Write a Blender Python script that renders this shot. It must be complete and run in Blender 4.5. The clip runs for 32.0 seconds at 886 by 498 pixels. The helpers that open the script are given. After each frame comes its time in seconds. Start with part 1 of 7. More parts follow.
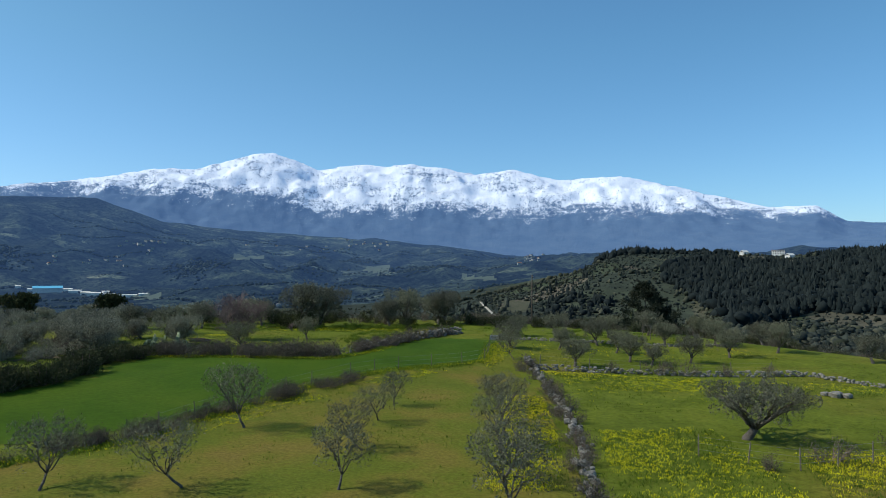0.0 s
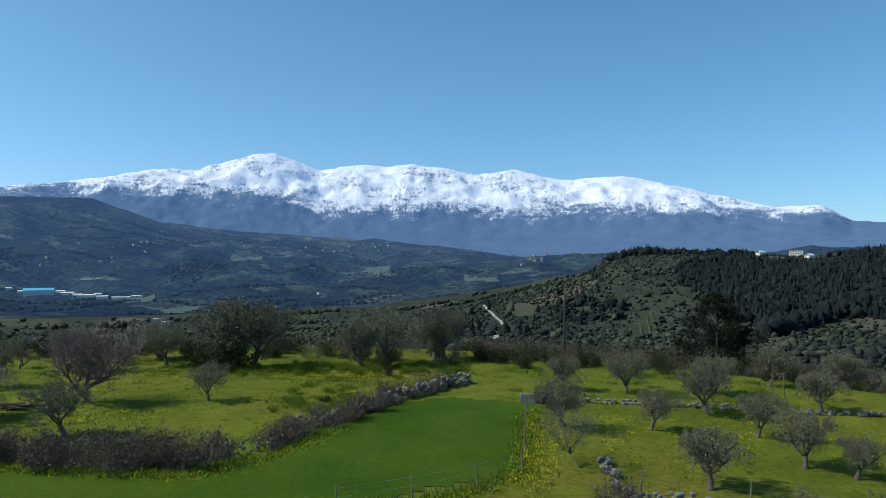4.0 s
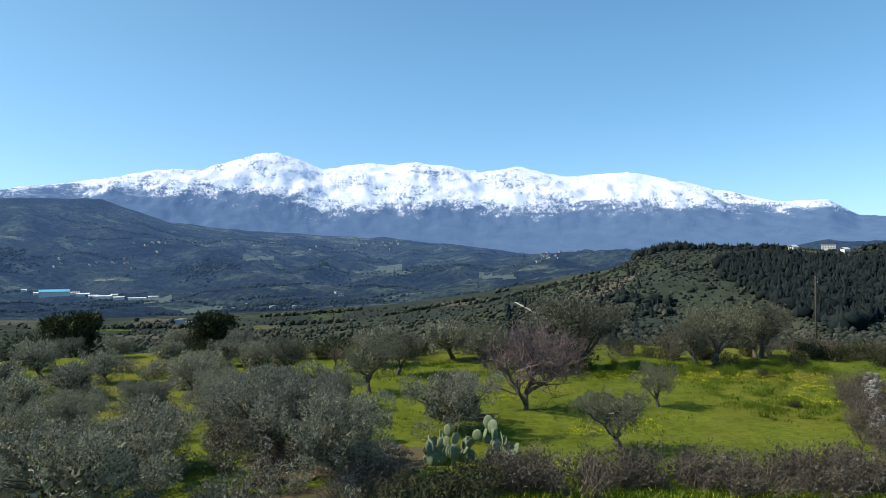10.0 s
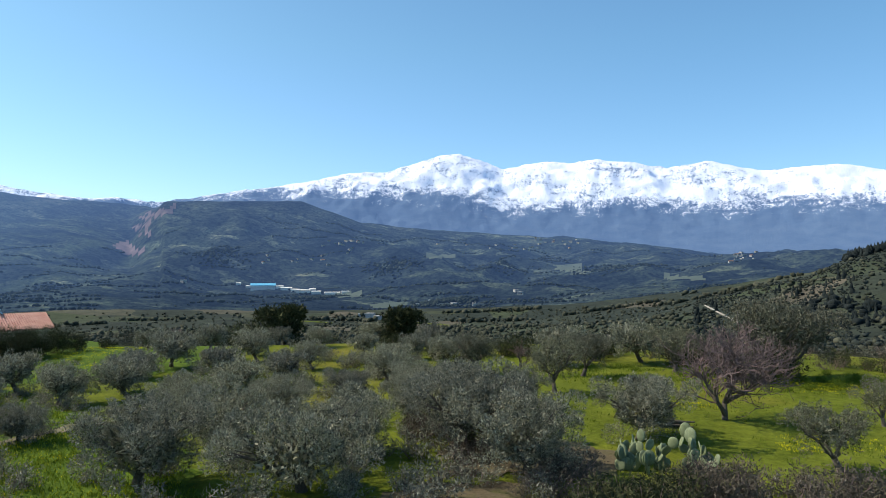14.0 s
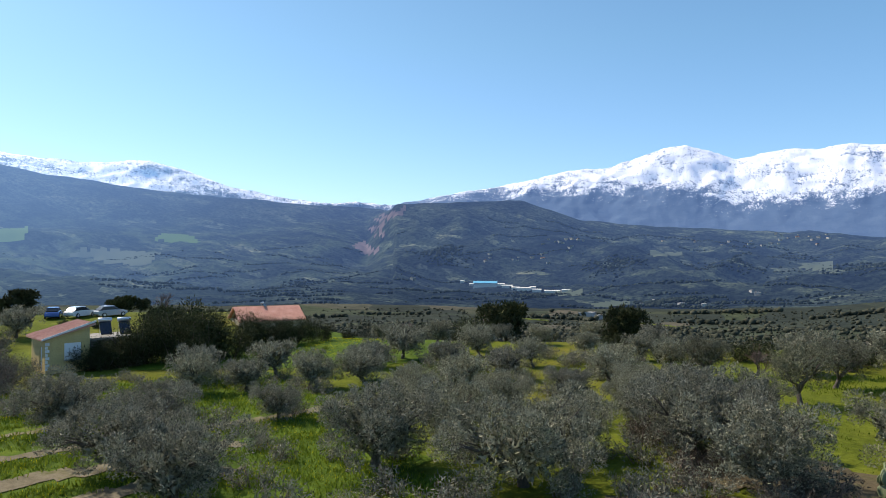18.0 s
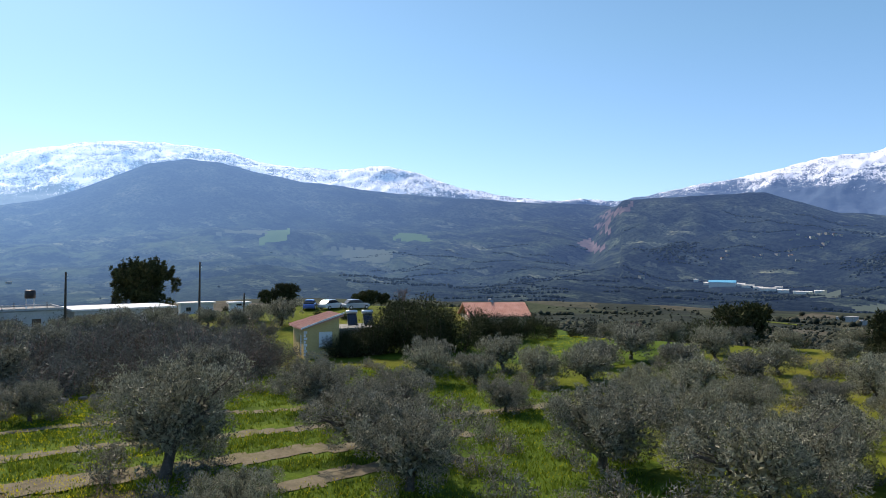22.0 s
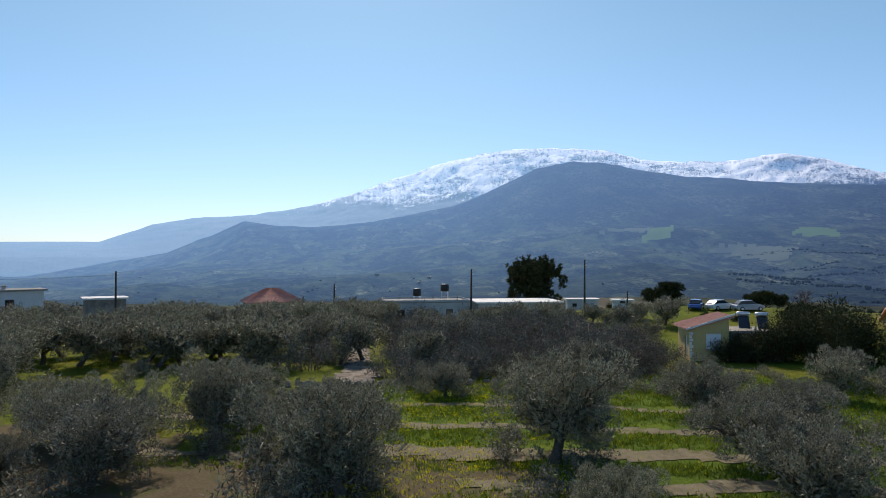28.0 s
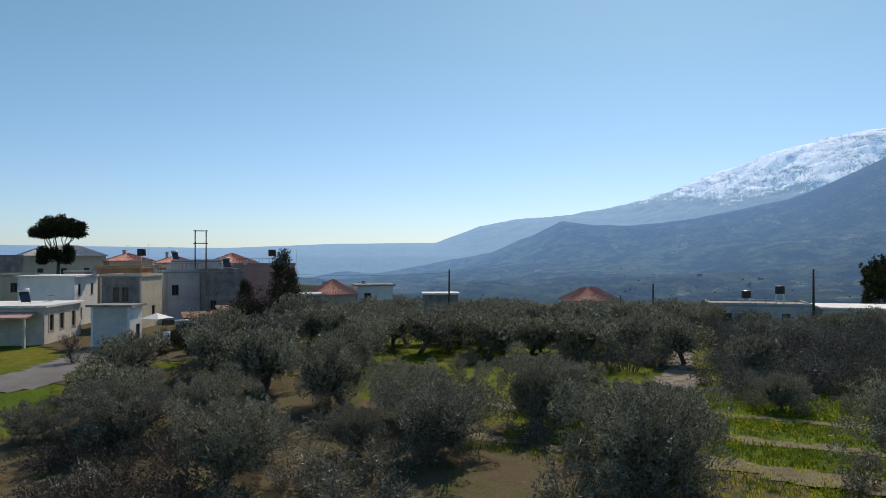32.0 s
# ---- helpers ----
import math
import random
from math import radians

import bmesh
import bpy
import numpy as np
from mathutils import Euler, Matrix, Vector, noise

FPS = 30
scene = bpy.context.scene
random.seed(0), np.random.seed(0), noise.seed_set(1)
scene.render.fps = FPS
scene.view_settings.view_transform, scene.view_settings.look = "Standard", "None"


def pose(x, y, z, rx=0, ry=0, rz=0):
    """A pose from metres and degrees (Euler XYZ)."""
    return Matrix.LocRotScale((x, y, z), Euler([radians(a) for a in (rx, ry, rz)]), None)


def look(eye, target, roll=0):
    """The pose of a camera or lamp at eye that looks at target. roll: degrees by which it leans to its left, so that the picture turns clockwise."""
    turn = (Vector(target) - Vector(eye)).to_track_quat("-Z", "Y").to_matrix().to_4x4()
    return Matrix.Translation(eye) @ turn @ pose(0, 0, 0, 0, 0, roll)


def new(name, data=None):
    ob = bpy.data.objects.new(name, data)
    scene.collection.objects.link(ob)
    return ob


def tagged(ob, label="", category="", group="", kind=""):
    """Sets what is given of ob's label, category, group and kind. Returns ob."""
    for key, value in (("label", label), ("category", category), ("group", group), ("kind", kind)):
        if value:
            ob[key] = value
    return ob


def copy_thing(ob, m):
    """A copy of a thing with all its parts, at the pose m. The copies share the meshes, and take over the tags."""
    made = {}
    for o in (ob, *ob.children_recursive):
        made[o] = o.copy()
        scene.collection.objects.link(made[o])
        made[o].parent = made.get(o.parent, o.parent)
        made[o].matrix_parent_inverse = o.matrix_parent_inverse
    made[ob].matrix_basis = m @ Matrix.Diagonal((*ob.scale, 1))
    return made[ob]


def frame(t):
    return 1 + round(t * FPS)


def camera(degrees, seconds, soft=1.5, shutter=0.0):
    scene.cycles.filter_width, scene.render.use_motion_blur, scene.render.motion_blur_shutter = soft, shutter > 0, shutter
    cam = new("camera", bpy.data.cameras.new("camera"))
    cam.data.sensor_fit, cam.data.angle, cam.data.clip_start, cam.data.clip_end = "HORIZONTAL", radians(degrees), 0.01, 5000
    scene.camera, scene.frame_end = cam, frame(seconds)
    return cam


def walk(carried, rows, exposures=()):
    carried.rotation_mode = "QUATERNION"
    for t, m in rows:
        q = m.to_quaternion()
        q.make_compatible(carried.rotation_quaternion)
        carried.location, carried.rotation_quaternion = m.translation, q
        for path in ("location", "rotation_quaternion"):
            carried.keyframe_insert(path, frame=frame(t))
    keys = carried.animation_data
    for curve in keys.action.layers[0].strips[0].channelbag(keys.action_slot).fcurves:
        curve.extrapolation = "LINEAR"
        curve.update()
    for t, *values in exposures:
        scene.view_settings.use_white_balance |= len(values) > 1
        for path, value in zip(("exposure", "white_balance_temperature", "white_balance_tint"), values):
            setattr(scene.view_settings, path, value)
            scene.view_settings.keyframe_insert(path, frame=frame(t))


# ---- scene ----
FOV = 65.4
cam = camera(FOV, 32.0, soft=0.9)
PATH = [  # seconds, x, y, z, yaw, pitch, roll
    (0.0, 30.71, -40.03, 9.83, -0.00, 1.39, -0.20),
    (0.5, 30.73, -36.59, 9.93, 0.01, 1.41, -0.22),
    (1.0, 30.63, -32.42, 10.03, -0.02, 1.43, -0.22),
    (1.5, 30.77, -28.51, 10.13, 0.02, 1.44, -0.22),
    (2.0, 30.82, -23.82, 10.23, 0.00, 1.44, -0.21),
    (2.5, 30.87, -19.45, 10.32, 0.04, 1.44, -0.19),
    (3.0, 30.96, -14.29, 10.42, 0.09, 1.44, -0.17),
    (3.5, 31.08, -8.93, 10.50, 0.12, 1.44, -0.16),
    (4.0, 31.05, -5.40, 10.52, 0.13, 1.44, -0.12),
    (4.5, 30.50, -3.20, 10.53, 0.15, 1.44, -0.05),
    (5.0, 29.20, -2.10, 10.52, 0.17, 1.43, 0.02),
    (5.5, 27.24, -1.52, 10.51, 0.18, 1.43, 0.08),
    (6.0, 24.49, -1.13, 10.44, 0.16, 1.41, 0.19),
    (6.5, 21.88, -0.85, 10.39, 0.15, 1.39, 0.26),
    (7.0, 18.79, -0.71, 10.33, 0.15, 1.36, 0.33),
    (7.5, 15.74, -0.53, 10.27, 0.17, 1.33, 0.39),
    (8.0, 12.30, -0.39, 10.21, 0.14, 1.30, 0.42),
    (8.5, 9.05, -0.21, 10.15, 0.12, 1.28, 0.45),
    (9.0, 5.51, -0.15, 10.09, 0.12, 1.27, 0.47),
    (9.5, 2.32, -0.07, 10.05, 0.15, 1.27, 0.45),
    (10.0, 0.52, 0.09, 10.03, 0.16, 1.28, 0.41),
    (10.5, 0.00, 0.00, 10.00, 0.98, 1.29, 0.35),
    (11.0, 0.00, 0.00, 10.00, 2.43, 1.30, 0.27),
    (11.5, 0.00, 0.00, 10.00, 4.25, 1.31, 0.16),
    (12.0, 0.00, 0.00, 10.00, 6.34, 1.30, 0.08),
    (12.5, 0.00, 0.00, 10.00, 8.25, 1.29, 0.00),
    (13.0, 0.00, 0.00, 10.00, 10.33, 1.28, -0.07),
    (13.5, 0.00, 0.00, 10.00, 12.73, 1.25, -0.12),
    (14.0, 0.00, 0.00, 10.00, 14.91, 1.22, -0.15),
    (14.5, 0.00, 0.00, 10.00, 17.12, 1.19, -0.18),
    (16.5, 0.00, 0.00, 10.00, 26.02, 1.08, 0.06),
    (17.0, 0.00, 0.00, 10.00, 28.39, 1.07, 0.00),
    (17.5, 0.00, 0.00, 10.00, 30.57, 1.05, -0.04),
    (18.0, 0.00, 0.00, 10.00, 33.01, 1.04, -0.06),
    (18.5, 0.00, 0.00, 10.00, 35.22, 1.01, -0.09),
    (19.0, 0.00, 0.00, 10.00, 37.66, 0.99, -0.08),
    (19.5, 0.00, 0.00, 10.00, 39.85, 0.95, -0.08),
    (20.0, 0.00, 0.00, 10.00, 42.27, 0.91, -0.07),
    (20.5, 0.00, 0.00, 10.00, 44.48, 0.89, -0.06),
    (21.0, 0.00, 0.00, 10.00, 46.91, 0.86, -0.06),
    (21.5, 0.00, 0.00, 10.00, 49.10, 0.84, -0.06),
    (22.0, 0.00, 0.00, 10.00, 51.53, 0.83, -0.05),
    (22.5, 0.00, 0.00, 10.00, 53.80, 0.82, -0.04),
    (23.0, 0.00, 0.00, 10.00, 56.09, 0.80, -0.03),
    (23.5, 0.00, 0.00, 10.00, 58.37, 0.79, -0.00),
    (24.0, 0.00, 0.00, 10.00, 60.49, 0.77, 0.02),
    (24.5, 0.00, 0.00, 10.00, 62.89, 0.75, 0.03),
    (26.5, 0.00, 0.00, 10.00, 73.21, 0.73, 0.12),
    (27.0, 0.00, 0.00, 10.00, 76.16, 0.71, 0.12),
    (27.5, 0.00, 0.00, 10.00, 79.21, 0.70, 0.13),
    (28.0, 0.00, 0.00, 10.00, 82.53, 0.68, 0.14),
    (28.5, 0.00, 0.00, 10.00, 85.35, 0.66, 0.15),
    (29.0, 0.00, 0.00, 10.00, 88.74, 0.65, 0.16),
    (29.5, 0.00, 0.00, 10.00, 91.71, 0.64, 0.18),
    (30.0, 0.00, 0.00, 10.00, 94.96, 0.63, 0.21),
    (30.5, 0.00, 0.00, 10.00, 98.03, 0.61, 0.26),
    (31.0, 0.00, 0.00, 10.00, 101.28, 0.63, 0.26),
    (31.5, 0.00, 0.00, 10.00, 104.69, 0.64, 0.29),
    (32.0, 0.00, 0.00, 10.00, 108.40, 0.69, 0.23),
]
walk(cam, [(t, pose(x, y, z, 90 + p, r, w)) for t, x, y, z, w, p, r in PATH],
     exposures=[(0.0, 0.05, 6330, 4), (6.0, 0.06, 6330, 3), (8.0, 0.15, 6400, 4), (9.0, 0.32, 6550, 6), (11.0, 0.48, 6870, 7), (14.0, 0.49, 6900, 9), (19.0, 0.48, 7060, 15), (24.0, 0.27, 6970, 17), (28.0, 0.0, 7100, 16), (31.0, -0.17, 7170, 14), (32.0, -0.17, 7200, 13)])

# ---- daylight ----
SUN_AZ, SUN_EL = 90.0, 43.0      # degrees to the left of the first view, and above the horizon
world = bpy.data.worlds.new("sky")
scene.world = world
world.use_nodes = True
wn, wl = world.node_tree.nodes, world.node_tree.links
sky = wn.new("ShaderNodeTexSky")
sky.sky_type, sky.sun_disc = "NISHITA", False
sky.sun_elevation, sky.sun_rotation = radians(SUN_EL), radians(-SUN_AZ)
sky.altitude, sky.air_density, sky.dust_density, sky.ozone_density = 300, 1.0, 0.38, 2.5
tint = wn.new("ShaderNodeMix")
tint.data_type, tint.blend_type = "RGBA", "MULTIPLY"
tint.inputs[0].default_value = 1.0
height = wn.new("ShaderNodeSeparateXYZ")
wl.new(wn.new("ShaderNodeTexCoord").outputs["Generated"], height.inputs[0])
hue = wn.new("ShaderNodeValToRGB")
hue.color_ramp.elements[0].color, hue.color_ramp.elements[1].color = (0.745, 0.925, 1.27, 1), (0.79, 1.06, 1.09, 1)
hue.color_ramp.elements[1].position = 0.3
wl.new(height.outputs[2], hue.inputs[0])
deep = wn.new("ShaderNodeValToRGB")        # the deeper blue of a clear sky away from the sun
deep.color_ramp.elements[0].color, deep.color_ramp.elements[1].color = (0.75, 0.97, 1.26, 1), (0.77, 1.12, 1.24, 1)
deep.color_ramp.elements[1].position = 0.3
wl.new(height.outputs[2], deep.inputs[0])
away = wn.new("ShaderNodeMapRange")
away.interpolation_type = "SMOOTHSTEP"
away.inputs[1].default_value, away.inputs[2].default_value = -0.7, 0.3
wl.new(height.outputs[0], away.inputs[0])
turn_blue = wn.new("ShaderNodeMix")
turn_blue.data_type = "RGBA"
wl.new(away.outputs[0], turn_blue.inputs[0])
wl.new(hue.outputs[0], turn_blue.inputs[6])
wl.new(deep.outputs[0], turn_blue.inputs[7])
wl.new(turn_blue.outputs[2], tint.inputs[7])
wl.new(sky.outputs[0], tint.inputs[6])
wl.new(tint.outputs[2], wn["Background"].inputs[0])
wn["Background"].inputs[1].default_value = 0.11
sun = new("sun", bpy.data.lights.new("sun", "SUN"))
sun.data.energy, sun.data.angle, sun.data.color = 4.2, radians(0.53), (1.0, 0.92, 0.80)
sun.matrix_world = look((-math.sin(radians(SUN_AZ)) * math.cos(radians(SUN_EL)) * 500,
                         math.cos(radians(SUN_AZ)) * math.cos(radians(SUN_EL)) * 500,
                         math.sin(radians(SUN_EL)) * 500), (0, 0, 0))


# ---- materials ----
def shader(name, rough=0.8, spec=0.3, metal=0.0):
    m = bpy.data.materials.new(name)
    m.use_nodes = True
    n, l = m.node_tree.nodes, m.node_tree.links
    b = n["Principled BSDF"]
    b.inputs["Roughness"].default_value = rough
    b.inputs["Specular IOR Level"].default_value = spec
    b.inputs["Metallic"].default_value = metal
    return m, n, l, b


def noise_tex(n, l, scale, detail=5.0, rough=0.6, coords=None):
    t = n.new("ShaderNodeTexNoise")
    t.inputs["Scale"].default_value, t.inputs["Detail"].default_value, t.inputs["Roughness"].default_value = scale, detail, rough
    if coords is not None:
        l.new(coords, t.inputs["Vector"])
    return t.outputs["Fac"]


def ramp(n, l, fac, stops):
    r = n.new("ShaderNodeValToRGB")
    while len(r.color_ramp.elements) < len(stops):
        r.color_ramp.elements.new(0.5)
    for e, (p, c) in zip(r.color_ramp.elements, stops):
        e.position, e.color = p, (*c, 1)
    l.new(fac, r.inputs[0])
    return r.outputs[0]


def mix(n, l, fac, a, b, kind="MIX"):
    x = n.new("ShaderNodeMix")
    x.data_type, x.blend_type = "RGBA", kind
    for sock, v in ((x.inputs[0], fac), (x.inputs[6], a), (x.inputs[7], b)):
        if isinstance(v, (int, float)):
            sock.default_value = v
        elif isinstance(v, tuple):
            sock.default_value = (*v, 1)
        else:
            l.new(v, sock)
    return x.outputs[2]


def calc(n, l, op, a, b=0.0, clamp=False):
    x = n.new("ShaderNodeMath")
    x.operation, x.use_clamp = op, clamp
    for sock, v in zip(x.inputs, (a, b)):
        if isinstance(v, (int, float)):
            sock.default_value = v
        else:
            l.new(v, sock)
    return x.outputs[0]


def bump(n, l, b, height, strength, distance):
    x = n.new("ShaderNodeBump")
    x.inputs["Strength"].default_value, x.inputs["Distance"].default_value = strength, distance
    l.new(height, x.inputs["Height"])
    l.new(x.outputs[0], b.inputs["Normal"])


def place(n):
    return n.new("ShaderNodeNewGeometry").outputs["Position"]


def blotchy(name, stops, scale, fine, rough=0.85, spec=0.2, relief=0.02, local=True, vary=0.25):
    """A surface of a few colours in blotches at two sizes, with relief."""
    m, n, l, b = shader(name, rough, spec)
    at = n.new("ShaderNodeTexCoord").outputs["Object"] if local else place(n)
    c = ramp(n, l, noise_tex(n, l, scale, 6, 0.65, at), stops)
    f = noise_tex(n, l, fine, 4, 0.7, at)
    dark = ramp(n, l, f, [(0.25, (1 - vary,) * 3), (0.75, (1 + vary * 0.6,) * 3)])
    c = mix(n, l, 1.0, c, dark, "MULTIPLY")
    if local:
        rnd = n.new("ShaderNodeObjectInfo").outputs["Random"]
        c = mix(n, l, 1.0, c, ramp(n, l, rnd, [(0.0, (0.85, 0.86, 0.88)), (1.0, (1.12, 1.1, 1.05))]), "MULTIPLY")
    l.new(c, b.inputs["Base Color"])
    bump(n, l, b, f, 0.6, relief)
    return m


def leafy(name, a, b_, translucent=0.25, rough=0.85, gloss=0.08):
    """Leaves: colour by clump and by tree, some light through the blade."""
    m, n, l, b = shader(name, rough, gloss)
    rnd = n.new("ShaderNodeNewGeometry").outputs["Random Per Island"]
    tree = n.new("ShaderNodeObjectInfo").outputs["Random"]
    c = ramp(n, l, rnd, [(0.0, a), (1.0, b_)])
    c = mix(n, l, 1.0, c, ramp(n, l, tree, [(0.0, (0.8, 0.8, 0.84)), (1.0, (1.15, 1.15, 1.06))]), "MULTIPLY")
    l.new(c, b.inputs["Base Color"])
    t = n.new("ShaderNodeBsdfTranslucent")
    l.new(c, t.inputs[0])
    s = n.new("ShaderNodeMixShader")
    s.inputs[0].default_value = translucent
    l.new(b.outputs[0], s.inputs[1])
    l.new(t.outputs[0], s.inputs[2])
    l.new(s.outputs[0], n["Material Output"].inputs[0])
    return m


def ground_material():
    """Rough pasture near by; beyond it scrub, small fields and bare earth in the valley."""
    m, n, l, b = shader("pasture_and_valley", 0.95, 0.05)
    at = place(n)
    big = noise_tex(n, l, 0.055, 5, 0.6, at)
    mid = noise_tex(n, l, 0.35, 6, 0.7, at)
    fine = noise_tex(n, l, 3.0, 5, 0.75, at)
    near = ramp(n, l, big, [(0.3, (0.085, 0.112, 0.014)), (0.5, (0.115, 0.14, 0.016)), (0.64, (0.142, 0.136, 0.022)), (0.78, (0.15, 0.12, 0.036))])
    near = mix(n, l, 1.0, near, ramp(n, l, mid, [(0.3, (0.65, 0.7, 0.6)), (0.7, (1.25, 1.2, 1.3))]), "MULTIPLY")
    near = mix(n, l, 1.0, near, ramp(n, l, fine, [(0.3, (0.6, 0.62, 0.6)), (0.7, (1.3, 1.28, 1.2))]), "MULTIPLY")
    cell = n.new("ShaderNodeTexVoronoi")
    cell.inputs["Scale"].default_value = 0.012
    cell.inputs["Randomness"].default_value = 0.9
    warp = n.new("ShaderNodeVectorMath")
    warp.operation = "MULTIPLY_ADD"
    wob = n.new("ShaderNodeTexNoise")
    wob.inputs["Scale"].default_value = 0.01
    l.new(at, wob.inputs["Vector"])
    l.new(wob.outputs["Color"], warp.inputs[0])
    warp.inputs[1].default_value = (70, 70, 70)
    l.new(at, warp.inputs[2])
    l.new(warp.outputs[0], cell.inputs["Vector"])
    pick = n.new("ShaderNodeSeparateColor")
    l.new(cell.outputs["Color"], pick.inputs[0])
    field = ramp(n, l, pick.outputs[0], [(0.0, (0.033, 0.043, 0.036)), (0.45, (0.042, 0.052, 0.042)), (0.62, (0.052, 0.063, 0.047)),
                                         (0.8, (0.062, 0.078, 0.044)), (0.93, (0.09, 0.09, 0.067)), (1.0, (0.12, 0.108, 0.083))])
    far_noise = noise_tex(n, l, 0.06, 8, 0.75, at)
    field = mix(n, l, 1.0, field, ramp(n, l, far_noise, [(0.32, (0.45, 0.48, 0.5)), (0.68, (1.1, 1.07, 1.02))]), "MULTIPLY")
    sep = n.new("ShaderNodeSeparateXYZ")
    l.new(at, sep.inputs[0])
    r2 = calc(n, l, "SQRT", calc(n, l, "ADD", calc(n, l, "MULTIPLY", sep.outputs[0], sep.outputs[0]), calc(n, l, "MULTIPLY", sep.outputs[1], sep.outputs[1])))
    t = calc(n, l, "MULTIPLY", calc(n, l, "SUBTRACT", calc(n, l, "ADD", r2, calc(n, l, "MULTIPLY", big, 40.0)), 120.0), 0.02, True)
    l.new(mix(n, l, t, near, field), b.inputs["Base Color"])
    bump(n, l, b, calc(n, l, "ADD", fine, calc(n, l, "MULTIPLY", mid, 2.0)), 0.7, 0.12)
    return m


def haze_glow(n, l, b, at, near_r, far_r, lo, hi, gain=1.0, pale=(0.118, 0.24, 0.445)):
    """The blue haze before a far surface, painted as emission: more with distance, paler and stronger towards the sun.
    """
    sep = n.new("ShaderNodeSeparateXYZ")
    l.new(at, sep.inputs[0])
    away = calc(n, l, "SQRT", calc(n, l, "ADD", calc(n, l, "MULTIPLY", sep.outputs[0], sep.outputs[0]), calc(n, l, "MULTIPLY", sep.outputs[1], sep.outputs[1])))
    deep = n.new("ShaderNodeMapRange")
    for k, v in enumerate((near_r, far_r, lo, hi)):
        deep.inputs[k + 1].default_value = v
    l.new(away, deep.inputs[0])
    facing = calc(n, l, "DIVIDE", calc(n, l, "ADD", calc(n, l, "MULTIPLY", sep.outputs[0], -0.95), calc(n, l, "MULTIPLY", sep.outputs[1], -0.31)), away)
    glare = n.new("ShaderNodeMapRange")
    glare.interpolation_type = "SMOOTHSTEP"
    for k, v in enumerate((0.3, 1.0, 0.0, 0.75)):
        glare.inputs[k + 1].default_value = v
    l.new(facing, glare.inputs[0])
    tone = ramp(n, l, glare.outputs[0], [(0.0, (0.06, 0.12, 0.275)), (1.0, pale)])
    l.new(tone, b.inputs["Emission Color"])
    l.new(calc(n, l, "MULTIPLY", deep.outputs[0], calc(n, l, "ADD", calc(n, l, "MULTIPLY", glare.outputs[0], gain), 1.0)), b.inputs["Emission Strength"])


def hill_material():
    """The far side of the valley: groves, small fields and wooded hills, with blue haze painted on as emission."""
    m, n, l, b = shader("far_hill", 1.0, 0.0)
    at = place(n)
    sep = n.new("ShaderNodeSeparateXYZ")
    l.new(at, sep.inputs[0])
    c = ramp(n, l, noise_tex(n, l, 0.006, 9, 0.68, at), [(0.32, (0.009, 0.014, 0.015)), (0.47, (0.021, 0.029, 0.027)), (0.58, (0.042, 0.054, 0.04)), (0.72, (0.085, 0.094, 0.07))])
    f = noise_tex(n, l, 0.045, 6, 0.8, at)
    c = mix(n, l, 1.0, c, ramp(n, l, f, [(0.32, (0.4, 0.45, 0.5)), (0.7, (1.45, 1.4, 1.35))]), "MULTIPLY")
    trees = noise_tex(n, l, 0.1, 3, 0.7, at)
    c = mix(n, l, 1.0, c, ramp(n, l, trees, [(0.38, (0.35, 0.4, 0.45)), (0.52, (1.1, 1.1, 1.08)), (0.7, (1.5, 1.45, 1.35))]), "MULTIPLY")
    cell = n.new("ShaderNodeTexVoronoi")
    cell.inputs["Scale"].default_value = 0.025
    bend = n.new("ShaderNodeMapping")
    bend.inputs["Scale"].default_value = (0.7, 1.6, 1.0)
    l.new(at, bend.inputs["Vector"])
    l.new(bend.outputs[0], cell.inputs["Vector"])
    pick = n.new("ShaderNodeSeparateColor")
    l.new(cell.outputs["Color"], pick.inputs[0])
    plots = ramp(n, l, pick.outputs[0], [(0.0, (0.5, 0.55, 0.6)), (0.5, (0.8, 0.85, 0.85)), (0.78, (1.1, 1.15, 1.0)), (0.9, (1.6, 1.55, 1.3)), (1.0, (2.6, 2.4, 2.0))])
    low = n.new("ShaderNodeMapRange")
    low.inputs[1].default_value, low.inputs[2].default_value, low.inputs[3].default_value, low.inputs[4].default_value = 110, 220, 0.9, 0.0
    l.new(sep.outputs[2], low.inputs[0])
    c = mix(n, l, low.outputs[0], c, mix(n, l, 1.0, c, plots, "MULTIPLY"))
    slopes = n.new("ShaderNodeMapRange")
    slopes.inputs[1].default_value, slopes.inputs[2].default_value, slopes.inputs[3].default_value, slopes.inputs[4].default_value = 170, 40, 0.0, 1.0
    l.new(sep.outputs[2], slopes.inputs[0])
    green = ramp(n, l, noise_tex(n, l, 0.0085, 7, 0.7, at), [(0.48, (0, 0, 0)), (0.6, (1, 1, 1))])
    sunny = n.new("ShaderNodeMapRange")
    sunny.inputs[1].default_value, sunny.inputs[2].default_value = -900, -1600
    l.new(sep.outputs[0], sunny.inputs[0])
    c = mix(n, l, calc(n, l, "MULTIPLY", calc(n, l, "MULTIPLY", green, slopes.outputs[0]), sunny.outputs[0]), c, mix(n, l, 1.0, (0.062, 0.085, 0.042), ramp(n, l, f, [(0.3, (0.5, 0.5, 0.5)), (0.7, (1.3, 1.3, 1.3))]), "MULTIPLY"))
    l.new(c, b.inputs["Base Color"])
    haze_glow(n, l, b, at, 800, 3000, 0.12, 0.72)
    bump(n, l, b, f, 0.8, 9.0)
    return m


